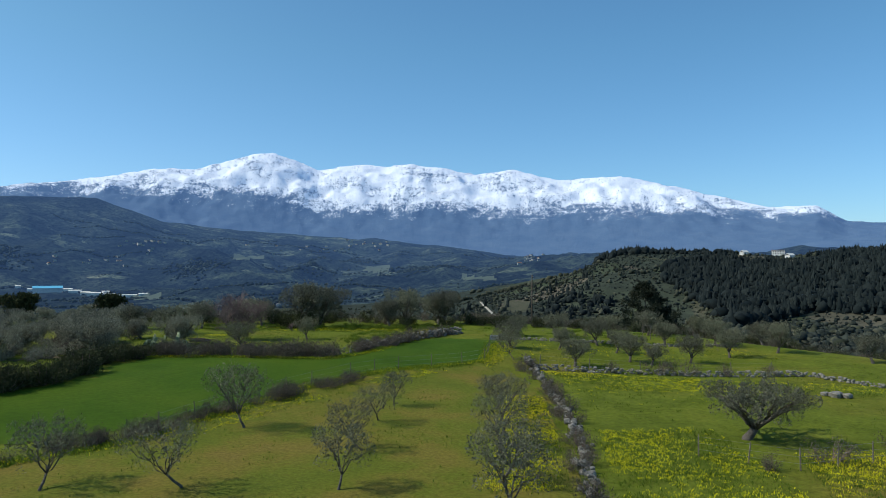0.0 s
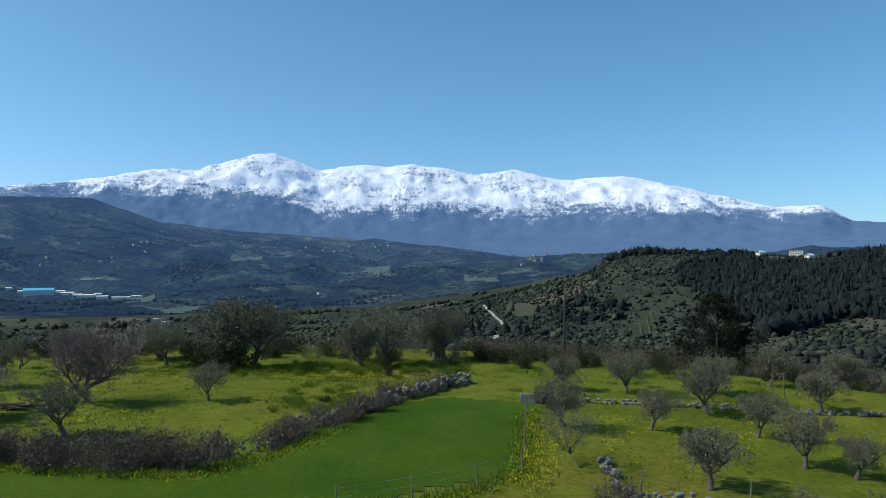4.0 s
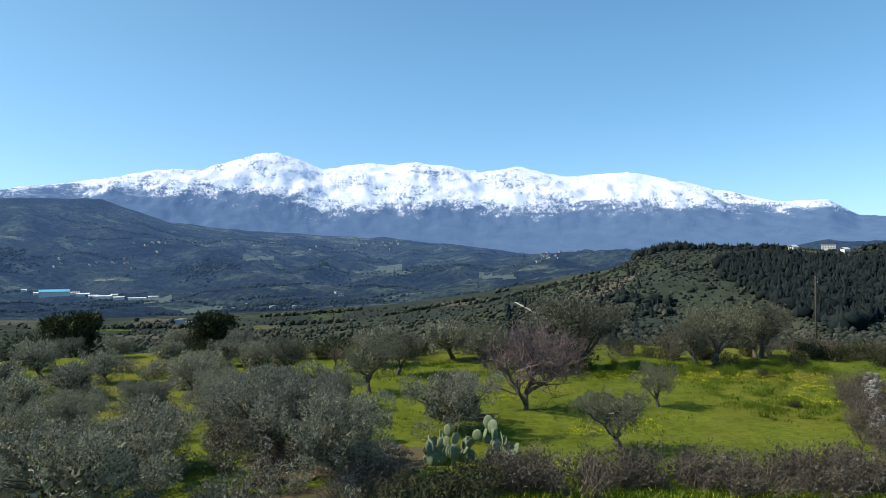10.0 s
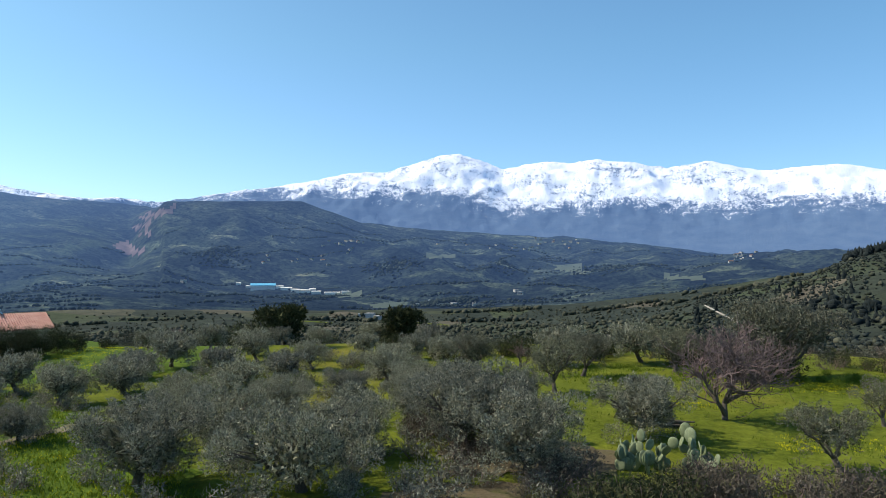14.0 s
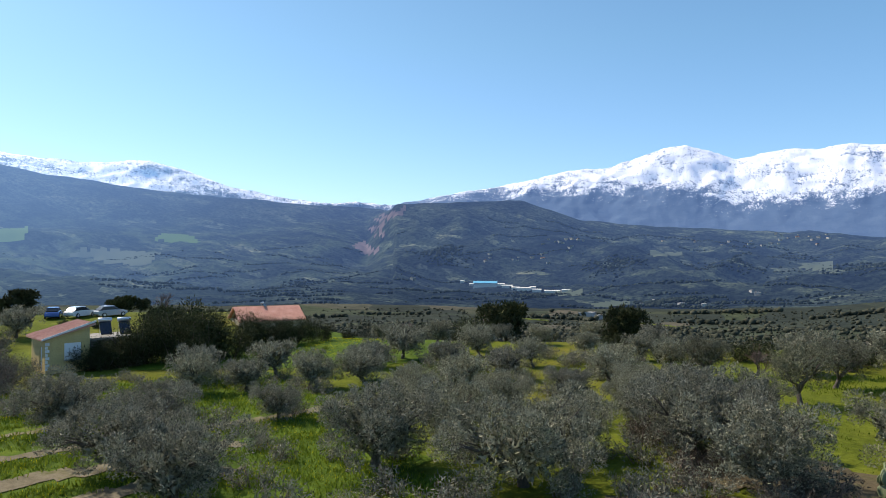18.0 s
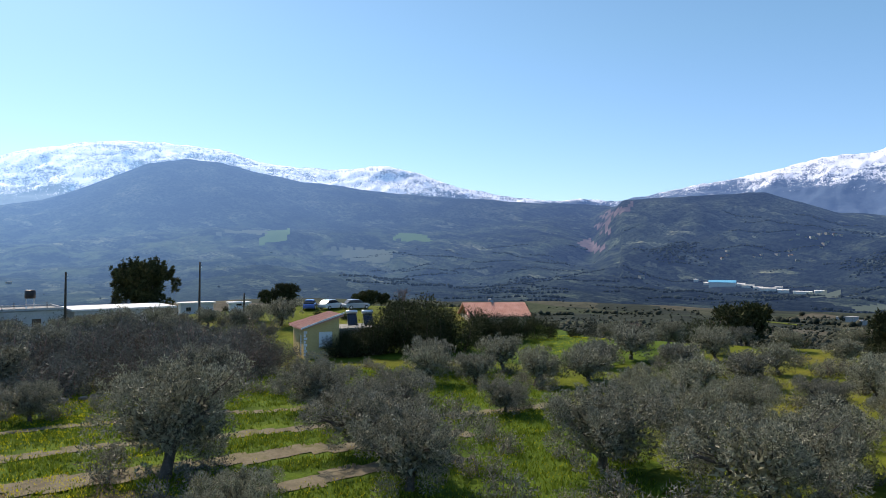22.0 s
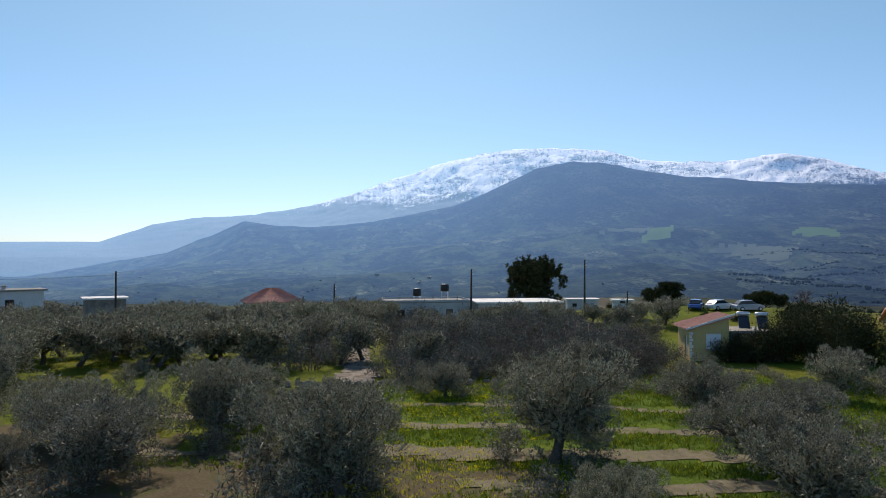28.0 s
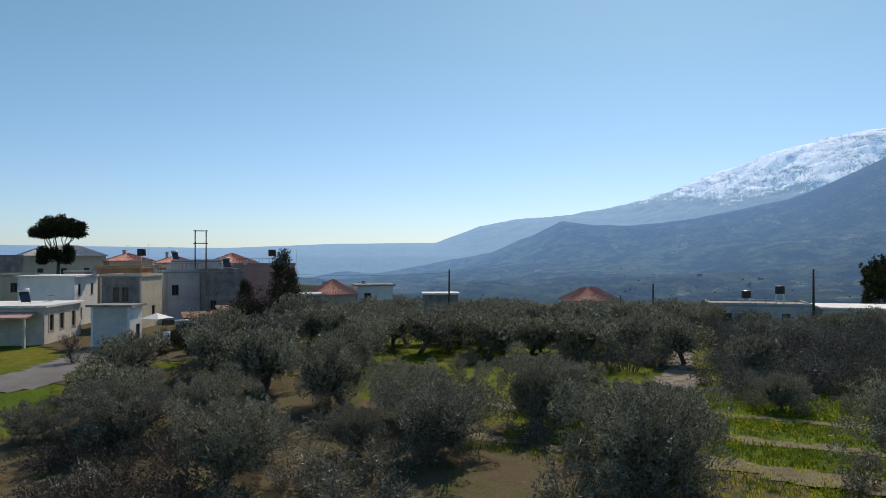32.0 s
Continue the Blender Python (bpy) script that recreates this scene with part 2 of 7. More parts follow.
def range_material():
    """Snow over rock and forest, ragged at its lower edge; haze blue is put into rock colour and emission."""
    m, n, l, b = shader("snow_range", 0.9, 0.05)
    at = place(n)
    sep = n.new("ShaderNodeSeparateXYZ")
    l.new(at, sep.inputs[0])
    stretch = n.new("ShaderNodeMapping")
    stretch.inputs["Scale"].default_value = (1, 1, 2.2)
    l.new(at, stretch.inputs["Vector"])
    wide = noise_tex(n, l, 0.0022, 4, 0.55, stretch.outputs[0])
    rag = noise_tex(n, l, 0.009, 9, 0.7, stretch.outputs[0])
    spk = noise_tex(n, l, 0.11, 5, 0.75, stretch.outputs[0])
    side = n.new("ShaderNodeMapRange")          # the snow lies higher on the western shoulder
    side.interpolation_type = "SMOOTHSTEP"
    side.inputs[1].default_value, side.inputs[2].default_value = -500, -1500
    side.inputs[3].default_value, side.inputs[4].default_value = 0.0, 95.0
    l.new(sep.outputs[0], side.inputs[0])
    back = n.new("ShaderNodeMapRange")
    back.interpolation_type = "SMOOTHSTEP"
    back.inputs[1].default_value, back.inputs[2].default_value = -2300, -3000
    back.inputs[3].default_value, back.inputs[4].default_value = 0.0, -90.0
    l.new(sep.outputs[0], back.inputs[0])
    east = n.new("ShaderNodeMapRange")
    east.interpolation_type = "SMOOTHSTEP"
    east.inputs[1].default_value, east.inputs[2].default_value = 700, 2000
    east.inputs[3].default_value, east.inputs[4].default_value = 0.0, -40.0
    l.new(sep.outputs[0], east.inputs[0])
    line = calc(n, l, "ADD", calc(n, l, "ADD", calc(n, l, "ADD", side.outputs[0], back.outputs[0]), east.outputs[0]), SNOW_LINE)
    round_ = calc(n, l, "MULTIPLY", calc(n, l, "ARCTAN2", sep.outputs[0], sep.outputs[1]), 4000.0)
    gully = n.new("ShaderNodeCombineXYZ")        # gullies that run down the slope
    l.new(round_, gully.inputs[0])
    l.new(calc(n, l, "MULTIPLY", sep.outputs[2], 0.42), gully.inputs[1])
    chute = noise_tex(n, l, 0.055, 7, 0.72, gully.outputs[0])
    h = calc(n, l, "MULTIPLY", calc(n, l, "SUBTRACT", sep.outputs[2], line), 1 / 62.0)
    h = calc(n, l, "MINIMUM", h, calc(n, l, "ADD", calc(n, l, "MULTIPLY", back.outputs[0], 0.0045), 1.3))
    h = calc(n, l, "ADD", h, calc(n, l, "MULTIPLY", calc(n, l, "SUBTRACT", rag, 0.5), 5.0))
    h = calc(n, l, "ADD", h, calc(n, l, "MULTIPLY", calc(n, l, "SUBTRACT", spk, 0.5), 6.5))
    h = calc(n, l, "ADD", h, calc(n, l, "MULTIPLY", calc(n, l, "SUBTRACT", chute, 0.5), 3.4))
    h = calc(n, l, "ADD", h, calc(n, l, "MULTIPLY", calc(n, l, "SUBTRACT", wide, 0.5), 3.2))
    snow = ramp(n, l, h, [(0.34, (0, 0, 0)), (0.72, (1, 1, 1))])
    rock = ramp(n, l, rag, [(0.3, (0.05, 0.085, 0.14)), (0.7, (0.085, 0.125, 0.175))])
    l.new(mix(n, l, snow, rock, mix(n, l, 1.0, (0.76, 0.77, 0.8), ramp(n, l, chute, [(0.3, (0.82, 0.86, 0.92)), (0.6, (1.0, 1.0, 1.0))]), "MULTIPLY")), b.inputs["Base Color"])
    haze_glow(n, l, b, at, 3000, 4600, 0.5, 0.65, 0.95, (0.215, 0.4, 0.62))
    bump(n, l, b, calc(n, l, "ADD", rag, calc(n, l, "MULTIPLY", chute, 0.35)), 0.5, 18.0)
    return m


SNOW_LINE = 325.0
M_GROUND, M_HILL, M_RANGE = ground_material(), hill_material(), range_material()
M_CROP = blotchy("young_crop", [(0.3, (0.027, 0.06, 0.003)), (0.45, (0.044, 0.086, 0.005)), (0.6, (0.06, 0.1, 0.007)), (0.8, (0.09, 0.108, 0.014))], 0.09, 3.0, 0.9, 0.05, 0.05, False, 0.3)
M_MEADOW = blotchy("flowering_meadow", [(0.3, (0.07, 0.11, 0.014)), (0.55, (0.105, 0.13, 0.018)), (0.75, (0.13, 0.12, 0.03))], 0.25, 4.0, 0.9, 0.05, 0.06, False, 0.4)
M_LUSH = blotchy("lush_grass", [(0.3, (0.045, 0.08, 0.01)), (0.6, (0.088, 0.14, 0.014)), (0.8, (0.15, 0.19, 0.02))], 0.5, 6.0, 0.9, 0.05, 0.08, False, 0.4)
M_SOIL = blotchy("bare_soil", [(0.3, (0.08, 0.066, 0.036)), (0.5, (0.12, 0.096, 0.06)), (0.6, (0.09, 0.088, 0.038)), (0.75, (0.065, 0.085, 0.02))], 0.5, 7.0, 0.95, 0.05, 0.05, False, 0.35)
M_STONY = blotchy("stony_earth", [(0.32, (0.09, 0.085, 0.055)), (0.46, (0.2, 0.17, 0.14)), (0.58, (0.3, 0.265, 0.225)), (0.7, (0.16, 0.14, 0.1))], 1.1, 6.0, 0.95, 0.05, 0.06, False, 0.4)
M_TRACK = blotchy("trodden_earth", [(0.3, (0.13, 0.11, 0.07)), (0.52, (0.2, 0.175, 0.12)), (0.66, (0.13, 0.125, 0.055)), (0.8, (0.09, 0.12, 0.022))], 0.5, 7.0, 0.95, 0.05, 0.05, False, 0.3)
M_BARK = blotchy("grey_bark", [(0.3, (0.07, 0.06, 0.05)), (0.7, (0.16, 0.14, 0.12))], 6.0, 30.0, 0.9, 0.1, 0.03)
M_TWIG = blotchy("reddish_twigs", [(0.3, (0.14, 0.10, 0.093)), (0.7, (0.25, 0.182, 0.172))], 3.0, 20.0, 0.9, 0.1, 0.01)
M_OLIVE = leafy("olive_leaves", (0.06, 0.061, 0.046), (0.345, 0.345, 0.255), 0.2, 0.6, 0.25)
# a darker olive leaf for the field, meadow and orchard trees
M_DARKOLIVE = leafy("darker_olive_leaves", (0.055, 0.057, 0.037), (0.23, 0.228, 0.165), 0.15)
M_DARKLEAF = leafy("dark_evergreen_leaves", (0.022, 0.03, 0.014), (0.075, 0.08, 0.036), 0.08)
M_PINELEAF = leafy("pine_needles", (0.014, 0.02, 0.013), (0.045, 0.05, 0.03), 0.05)
M_BRUSH = leafy("dry_bramble", (0.075, 0.064, 0.05), (0.135, 0.117, 0.092), 0.08)
M_GREYTWIG = leafy("grey_twigs", (0.07, 0.075, 0.062), (0.2, 0.2, 0.175), 0.08)
M_GRASSLEAF = leafy("green_herbs", (0.075, 0.128, 0.014), (0.19, 0.245, 0.03), 0.35)
M_FLOWER = leafy("yellow_flowers", (0.55, 0.5, 0.01), (0.75, 0.68, 0.03), 0.3)
M_CACTUS = blotchy("cactus_pad", [(0.3, (0.13, 0.17, 0.09)), (0.7, (0.24, 0.28, 0.17))], 4.0, 40.0, 0.6, 0.3, 0.01)
M_STONE = blotchy("limestone", [(0.3, (0.13, 0.12, 0.105)), (0.55, (0.24, 0.225, 0.2)), (0.75, (0.4, 0.38, 0.345))], 3.0, 14.0, 0.9, 0.15, 0.03)
# far trees: blue haze is painted over their leaf colours as emission
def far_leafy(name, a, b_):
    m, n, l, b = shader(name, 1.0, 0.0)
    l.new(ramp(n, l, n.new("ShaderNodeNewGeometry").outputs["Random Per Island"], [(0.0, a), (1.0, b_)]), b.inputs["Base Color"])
    haze_glow(n, l, b, place(n), 800, 3000, 0.05, 0.52)
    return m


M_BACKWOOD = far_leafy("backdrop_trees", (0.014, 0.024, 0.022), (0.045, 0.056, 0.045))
M_FARWOOD = leafy("far_scrub", (0.028, 0.034, 0.024), (0.085, 0.088, 0.064), 0.05, 0.95)
M_MACCHIA = leafy("evergreen_scrub", (0.014, 0.02, 0.018), (0.052, 0.062, 0.052), 0.05, 0.95)
M_SLOPE = leafy("slope_olives", (0.04, 0.043, 0.029), (0.135, 0.13, 0.097), 0.05, 0.95)
M_CONIFER = leafy("conifer_needles", (0.006, 0.01, 0.012), (0.02, 0.026, 0.027), 0.05, 0.95)

# ---- shapes ----
def mesh_of(name, verts, faces, mat=None, smooth=False):
    me = bpy.data.meshes.new(name)
    if isinstance(verts, np.ndarray) and isinstance(faces, np.ndarray):
        k = faces.shape[1]
        me.vertices.add(len(verts))
        me.vertices.foreach_set("co", verts.astype(np.float32).ravel())
        me.loops.add(faces.size)
        me.loops.foreach_set("vertex_index", faces.astype(np.int32).ravel())
        me.polygons.add(len(faces))
        me.polygons.foreach_set("loop_start", np.arange(0, faces.size, k, dtype=np.int32))
        me.update(calc_edges=True)
    else:
        me.from_pydata([tuple(v) for v in verts], [], faces)
        me.update()
    if smooth:
        me.polygons.foreach_set("use_smooth", np.ones(len(me.polygons), bool))
    if mat:
        me.materials.append(mat)
    return me


def part(name, me, parent, label="", m=None):
    """Links a mesh as one part under a thing or a part."""
    ob = new(name, me)
    ob.parent = parent
    if m is not None:
        ob.matrix_basis = m
    return tagged(ob, label)


def thing(name, label, category, m=None, group="", kind=""):
    ob = new(name)
    if m is not None:
        ob.matrix_basis = m
    return tagged(ob, label, category, group, kind)


class Shape:
    """Gathers tubes, boxes and slabs into one mesh."""
    def __init__(self):
        self.v, self.f = [], []

    def tube(self, pts, radii, sides=6, cap=True):
        base = len(self.v)
        pts = [Vector(p) for p in pts]
        for i, p in enumerate(pts):
            d = (pts[min(i + 1, len(pts) - 1)] - pts[max(i - 1, 0)]).normalized()
            a = d.orthogonal().normalized()
            b = d.cross(a)
            for k in range(sides):
                w = 2 * math.pi * k / sides
                self.v.append(p + (a * math.cos(w) + b * math.sin(w)) * radii[i])
        for i in range(len(pts) - 1):
            for k in range(sides):
                k2 = (k + 1) % sides
                self.f.append((base + i * sides + k, base + i * sides + k2, base + (i + 1) * sides + k2, base + (i + 1) * sides + k))
        if cap:
            self.f.append(tuple(base + (len(pts) - 1) * sides + k for k in range(sides)))
            self.f.append(tuple(base + k for k in reversed(range(sides))))
        return self

    def box(self, x0, y0, z0, x1, y1, z1):
        b = len(self.v)
        self.v += [Vector(p) for p in ((x0, y0, z0), (x1, y0, z0), (x1, y1, z0), (x0, y1, z0), (x0, y0, z1), (x1, y0, z1), (x1, y1, z1), (x0, y1, z1))]
        self.f += [tuple(b + i for i in q) for q in ((3, 2, 1, 0), (4, 5, 6, 7), (0, 1, 5, 4), (1, 2, 6, 5), (2, 3, 7, 6), (3, 0, 4, 7))]
        return self

    def prism(self, outline, z0, z1):
        """An upright prism over a counter-clockwise outline; z1 may be one height a corner."""
        b, k = len(self.v), len(outline)
        tops = z1 if isinstance(z1, (list, tuple)) else [z1] * k
        self.v += [Vector((x, y, z0)) for x, y in outline] + [Vector((x, y, z)) for (x, y), z in zip(outline, tops)]
        self.f += [tuple(b + i for i in reversed(range(k))), tuple(b + k + i for i in range(k))]
        self.f += [(b + i, b + (i + 1) % k, b + k + (i + 1) % k, b + k + i) for i in range(k)]
        return self

    def slab(self, corners, thick):
        """A plate with the given upper corners, thickened downwards."""
        b, k = len(self.v), len(corners)
        self.v += [Vector(p) - Vector((0, 0, thick)) for p in corners] + [Vector(p) for p in corners]
        self.f += [tuple(b + i for i in reversed(range(k))), tuple(b + k + i for i in range(k))]
        self.f += [(b + i, b + (i + 1) % k, b + k + (i + 1) % k, b + k + i) for i in range(k)]
        return self

    def mesh(self, name, mat, smooth=False, weld=False):
        me = mesh_of(name, self.v, self.f, mat, smooth)
        if weld:
            bm = bmesh.new()
            bm.from_mesh(me)
            bmesh.ops.remove_doubles(bm, verts=bm.verts[:], dist=.001)
            bm.to_mesh(me)
            bm.free()
        return me


# ---- the lie of the land ----
LATTICE = np.random.default_rng(7).random((256, 256))


def fbm(x, y, size, octaves=5, gain=0.5):
    """Smooth noise about 0, features of that many metres."""
    out, amp, total = 0.0, 1.0, 0.0
    for k in range(octaves):
        u, v = x / size + 17.3 * k, y / size + 9.1 * k
        i, j = np.floor(u).astype(int), np.floor(v).astype(int)
        a, b = u - i, v - j
        a, b = a * a * (3 - 2 * a), b * b * (3 - 2 * b)
        g = lambda p, q: LATTICE[p % 256, q % 256]
        out = out + amp * ((g(i, j) * (1 - a) + g(i + 1, j) * a) * (1 - b) + (g(i, j + 1) * (1 - a) + g(i + 1, j + 1) * a) * b - 0.5)
        total += amp
        amp, size = amp * gain, size / 2
    return out / total


def step(a, b, s):
    u = np.clip((s - a) / (b - a), 0, 1)
    return u * u * (3 - 2 * u)


def near_ground(x, y):
    around = np.degrees(np.arctan2(-x, y))
    return 0.8 * step(-5, 22, y - 0.8 * (x - 10)) + 1.2 * step(48, 62, np.hypot(x, y)) * step(112, 124, around)


EYE = 10.0
# rings round the hovering place: metres out, then (degrees to the left, height in metres)
RINGS_NEAR = [
    (80, [(-180, .8), (-60, 0.6), (-30, .8), (45, .8), (60, 1.4), (75, 1), (100, .4), (125, 1.2), (180, .8)]),
    (110, [(-180, 0), (-60, -4), (-37, -4.2), (-28, -2.5), (-15, -3.6), (10, -4.6), (30, -3.6), (40, -2.0), (50, 2.3), (64, 2.8), (72, 1.5), (80, .8), (92, -.6), (103, -1), (112, .5), (125, 2), (180, 0)]),
    (200, [(-180, -5), (-60, -12), (-20, -15), (0, -18), (40, -17), (55, -9), (80, -8), (105, -8), (115, 1), (130, 4), (150, 3), (180, -5)]),
    (420, [(-180, -10), (-60, -14), (-40, -22), (-28, -27), (-18, -31), (0, -32), (40, -32), (60, -26), (100, -24), (112, -16), (125, -6), (150, -6), (180, -10)]),
]
# farther rings: degrees above the level of the eye
RINGS_FAR = [
    (820, [(-180, -2), (-70, 1), (-36, 1.25), (-29, .95), (-22, 1.35), (-17.5, 1.25), (-15.5, .8), (-13, -.5), (-8, -1.9), (-2, -3.3), (5, -4.4), (12, -4.9), (21, -5.1), (30, -5.0), (40, -4.8), (50, -4.8), (70, -4.9), (100, -4.8), (115, -3.8), (180, -2)]),
    (1520, [(-180, -1), (-60, .4), (-30, .2), (-15, -.3), (-5, -1.2), (5, -1.9), (12, -2.05), (29.6, -2.15), (38, -1.75), (50, -1.5), (70, -1.2), (90, -1.8), (100, -2.2), (140, -2.2), (180, -1)]),
]
HILL_RINGS = [
    (950, [(-180, -2), (-70, .6), (-36, .8), (-17, .6), (-15, .2), (-13, -.8), (-8, -1.9), (-2, -3.1), (5, -4.0), (12, -4.5), (21, -4.65), (30, -4.5), (40, -4.3), (50, -4.4), (70, -4.5), (100, -4.5), (115, -3.5), (180, -2)]),
    (1520, [(-180, -1), (-60, .3), (-30, .1), (-15, -.4), (-5, -1.3), (5, -2), (12, -2.15), (29.6, -2.25), (38, -1.85), (50, -1.6), (70, -1.3), (90, -1.9), (100, -2.3), (140, -2.3), (180, -1)]),
    (1850, [(-180, -1), (-60, .3), (-20, .3), (-12.6, .4), (-3, .2), (3, .2), (10, .5), (20, .6), (26, 1.2), (34, 1.4), (37.5, .9), (39.4, .1), (43, .4), (60, .3), (75, .2), (90, -.9), (100, -1.4), (115, -2), (140, -2), (180, -1)]),
    (2200, [(-180, 0), (-60, 1), (-20, .6), (-12.6, .71), (-7.6, .9), (-3, 1.28), (3, 2.0), (8.7, 2.5), (15.4, 2.85), (21.7, 3.32), (24.3, 4.22), (26.5, 5.0), (32, 4.9), (36.9, 4.72), (37.8, 3.6), (39.3, 1.5), (40.8, 1.8), (43, 2.2), (50, 2.1), (60, 2.4), (70, 2.4), (80, 1.3), (90, .4), (100, -.5), (115, -1.7), (140, -2), (180, 0)]),
    (2900, [(-180, 1), (-60, .6), (0, .6), (25, 2.5), (36, 3.6), (38.3, 4.42), (44, 4.66), (50.8, 5.02), (57.7, 5.65), (63.3, 6.28), (67, 7.0), (69.7, 7.6), (71.9, 7.66), (74.5, 7.32), (76.5, 6.46), (79.3, 5.14), (81.7, 4.2), (85.4, 3.4), (88.8, 2.88), (93, 2.46), (96, 2.55), (98.7, 2.9), (101, 1.8), (103, .96), (104.5, .35), (109, -.45), (115, -1.6), (140, -2), (180, 1)]),
    (3350, [(-180, 1), (-60, 0), (20, 1), (40, 3), (75, 5), (90, 1.5), (105, -1), (140, -2.4), (180, 1)]),
]
RANGE_RINGS = [
    (3100, [(-180, -3), (-34, -1), (0, -1), (30, -.5), (60, 1), (90, 0), (105, -3), (140, -3), (180, -3)]),
    (3550, [(-180, 1), (-34, 1.7), (-10, 1.5), (20, 1.7), (45, 2.4), (60, 4), (80, 4), (95, 1.8), (106, .1), (140, .1), (180, 1)]),
    (4500, [(-180, 2), (-60, 3.2), (-36, 3), (-31, 3.25), (-29.1, 4.42), (-25.6, 4.5), (-22.9, 5.25), (-17.9, 6.62), (-14.9, 7.25), (-10, 7.05), (-6.1, 7.95), (-3.1, 7.55), (-.2, 8.15), (2.4, 8.4), (4.5, 8.12), (6.3, 8.35), (10, 7.75),
            (11.8, 8.5), (13.6, 8.98), (15.2, 8.95), (18.4, 8), (19.7, 7.55), (22.7, 7.45), (25.3, 6.75), (29.4, 6.05), (34.4, 5.12), (38.1, 4.65), (40.3, 4.92), (42, 4.66), (46.5, 5.2), (50.7, 5.98), (53.9, 7.1),
            (56.1, 7.6), (59.6, 7.35), (63.3, 7.3), (66.2, 7.65), (68.9, 8.42), (73.4, 8.86), (77.1, 8.82), (82.2, 7.9), (86.5, 6.5), (89.3, 5.35), (93.4, 4.2), (97.8, 3.4), (101.6, 3.25), (105.5, 2.5), (109, 1.2), (117, 1.15), (126, .8), (141, 1), (160, 2), (180, 2)]),
    (4800, [(-180, 1), (-34, 1), (0, 5), (40, 2.6), (75, 6), (100, 1.5), (140, 0), (180, 1)]),
]
AZ_FINE = np.arange(-70, 152.01, 0.32)
AZ = np.concatenate([np.arange(-180, -70, 2.0), AZ_FINE, np.arange(154, 180.1, 2.0)])


def rising(rings):
    return [(r, [(a, EYE + r * math.tan(radians(e))) for a, e in kn]) for r, kn in rings]


def sheet(rings, radii, az, curve):
    """Heights on a polar grid, led through the rings."""
    a = az[None, :]
    z_at = np.array([np.interp(az, [k[0] for k in kn], [k[1] for k in kn]) for _, kn in rings])
    lr = np.log([r for r, _ in rings])
    out = np.empty((len(radii), len(az)))
    for i, r in enumerate(radii):
        q = math.log(max(r, 1.0))
        j = int(np.clip(np.searchsorted(lr, q) - 1, 0, len(lr) - 2))
        t = float(np.clip((q - lr[j]) / (lr[j + 1] - lr[j]), 0, 1))
        t = t + curve * (t * t * (3 - 2 * t) - t)
        out[i] = z_at[j] * (1 - t) + z_at[j + 1] * t
    return out


RADII = np.concatenate([[0.0, 2.0, 4.0, 6.0], np.geomspace(8.0, 1010.0, 200), [1060, 1500, 2400, 3300, 4700]])
LAND = sheet(RINGS_NEAR + rising(RINGS_FAR), RADII, AZ, 0.6)
_x = -RADII[:, None] * np.sin(np.radians(AZ))[None, :]
_y = RADII[:, None] * np.cos(np.radians(AZ))[None, :]
_far = step(90, 420, RADII)[:, None]
LAND = LAND + _far * (fbm(_x, _y, 220, 5) * 22 + fbm(_x + 900, _y, 60, 4) * 5) * np.interp(AZ, [-20, 0, 10], [1, .7, .5])[None, :]
_w = step(66, 88, RADII)[:, None]
LAND = near_ground(_x, _y) * (1 - _w) + LAND * _w + fbm(_x, _y, 9, 3) * 0.25 * step(20, 60, np.hypot(_x, _y))
LAND[RADII > 1015] = -140.0


def land(x, y):
    """The ground's height at a place."""
    r, a = max(math.hypot(x, y), 2.01), math.degrees(math.atan2(-x, y))
    i = int(np.clip(np.searchsorted(RADII, r) - 1, 0, len(RADII) - 2))
    j = int(np.clip(np.searchsorted(AZ, a) - 1, 0, len(AZ) - 2))
    t, s = np.clip((r - RADII[i]) / (RADII[i + 1] - RADII[i]), 0, 1), np.clip((a - AZ[j]) / (AZ[j + 1] - AZ[j]), 0, 1)
    return float((LAND[i, j] * (1 - t) + LAND[i + 1, j] * t) * (1 - s) + (LAND[i, j + 1] * (1 - t) + LAND[i + 1, j + 1] * t) * s)


def polar(r, az):
    return -r * math.sin(radians(az)), r * math.cos(radians(az))


def polar_mesh(name, radii, az, z, mat):
    x = -radii[:, None] * np.sin(np.radians(az))[None, :]
    y = radii[:, None] * np.cos(np.radians(az))[None, :]
    v = np.stack([x, y, z], -1).reshape(-1, 3)
    k = len(az)
    i, j = np.meshgrid(np.arange(len(radii) - 1), np.arange(k - 1), indexing="ij")
    f = np.stack([i * k + j, (i + 1) * k + j, (i + 1) * k + j + 1, i * k + j + 1], -1).reshape(-1, 4)[:, ::-1]
    return mesh_of(name, v, f, mat, True)


tagged(new("ground", polar_mesh("ground", RADII, AZ, LAND, M_GROUND)), "rough green pasture falling to a wide scrubby valley", "ground", kind="structure")

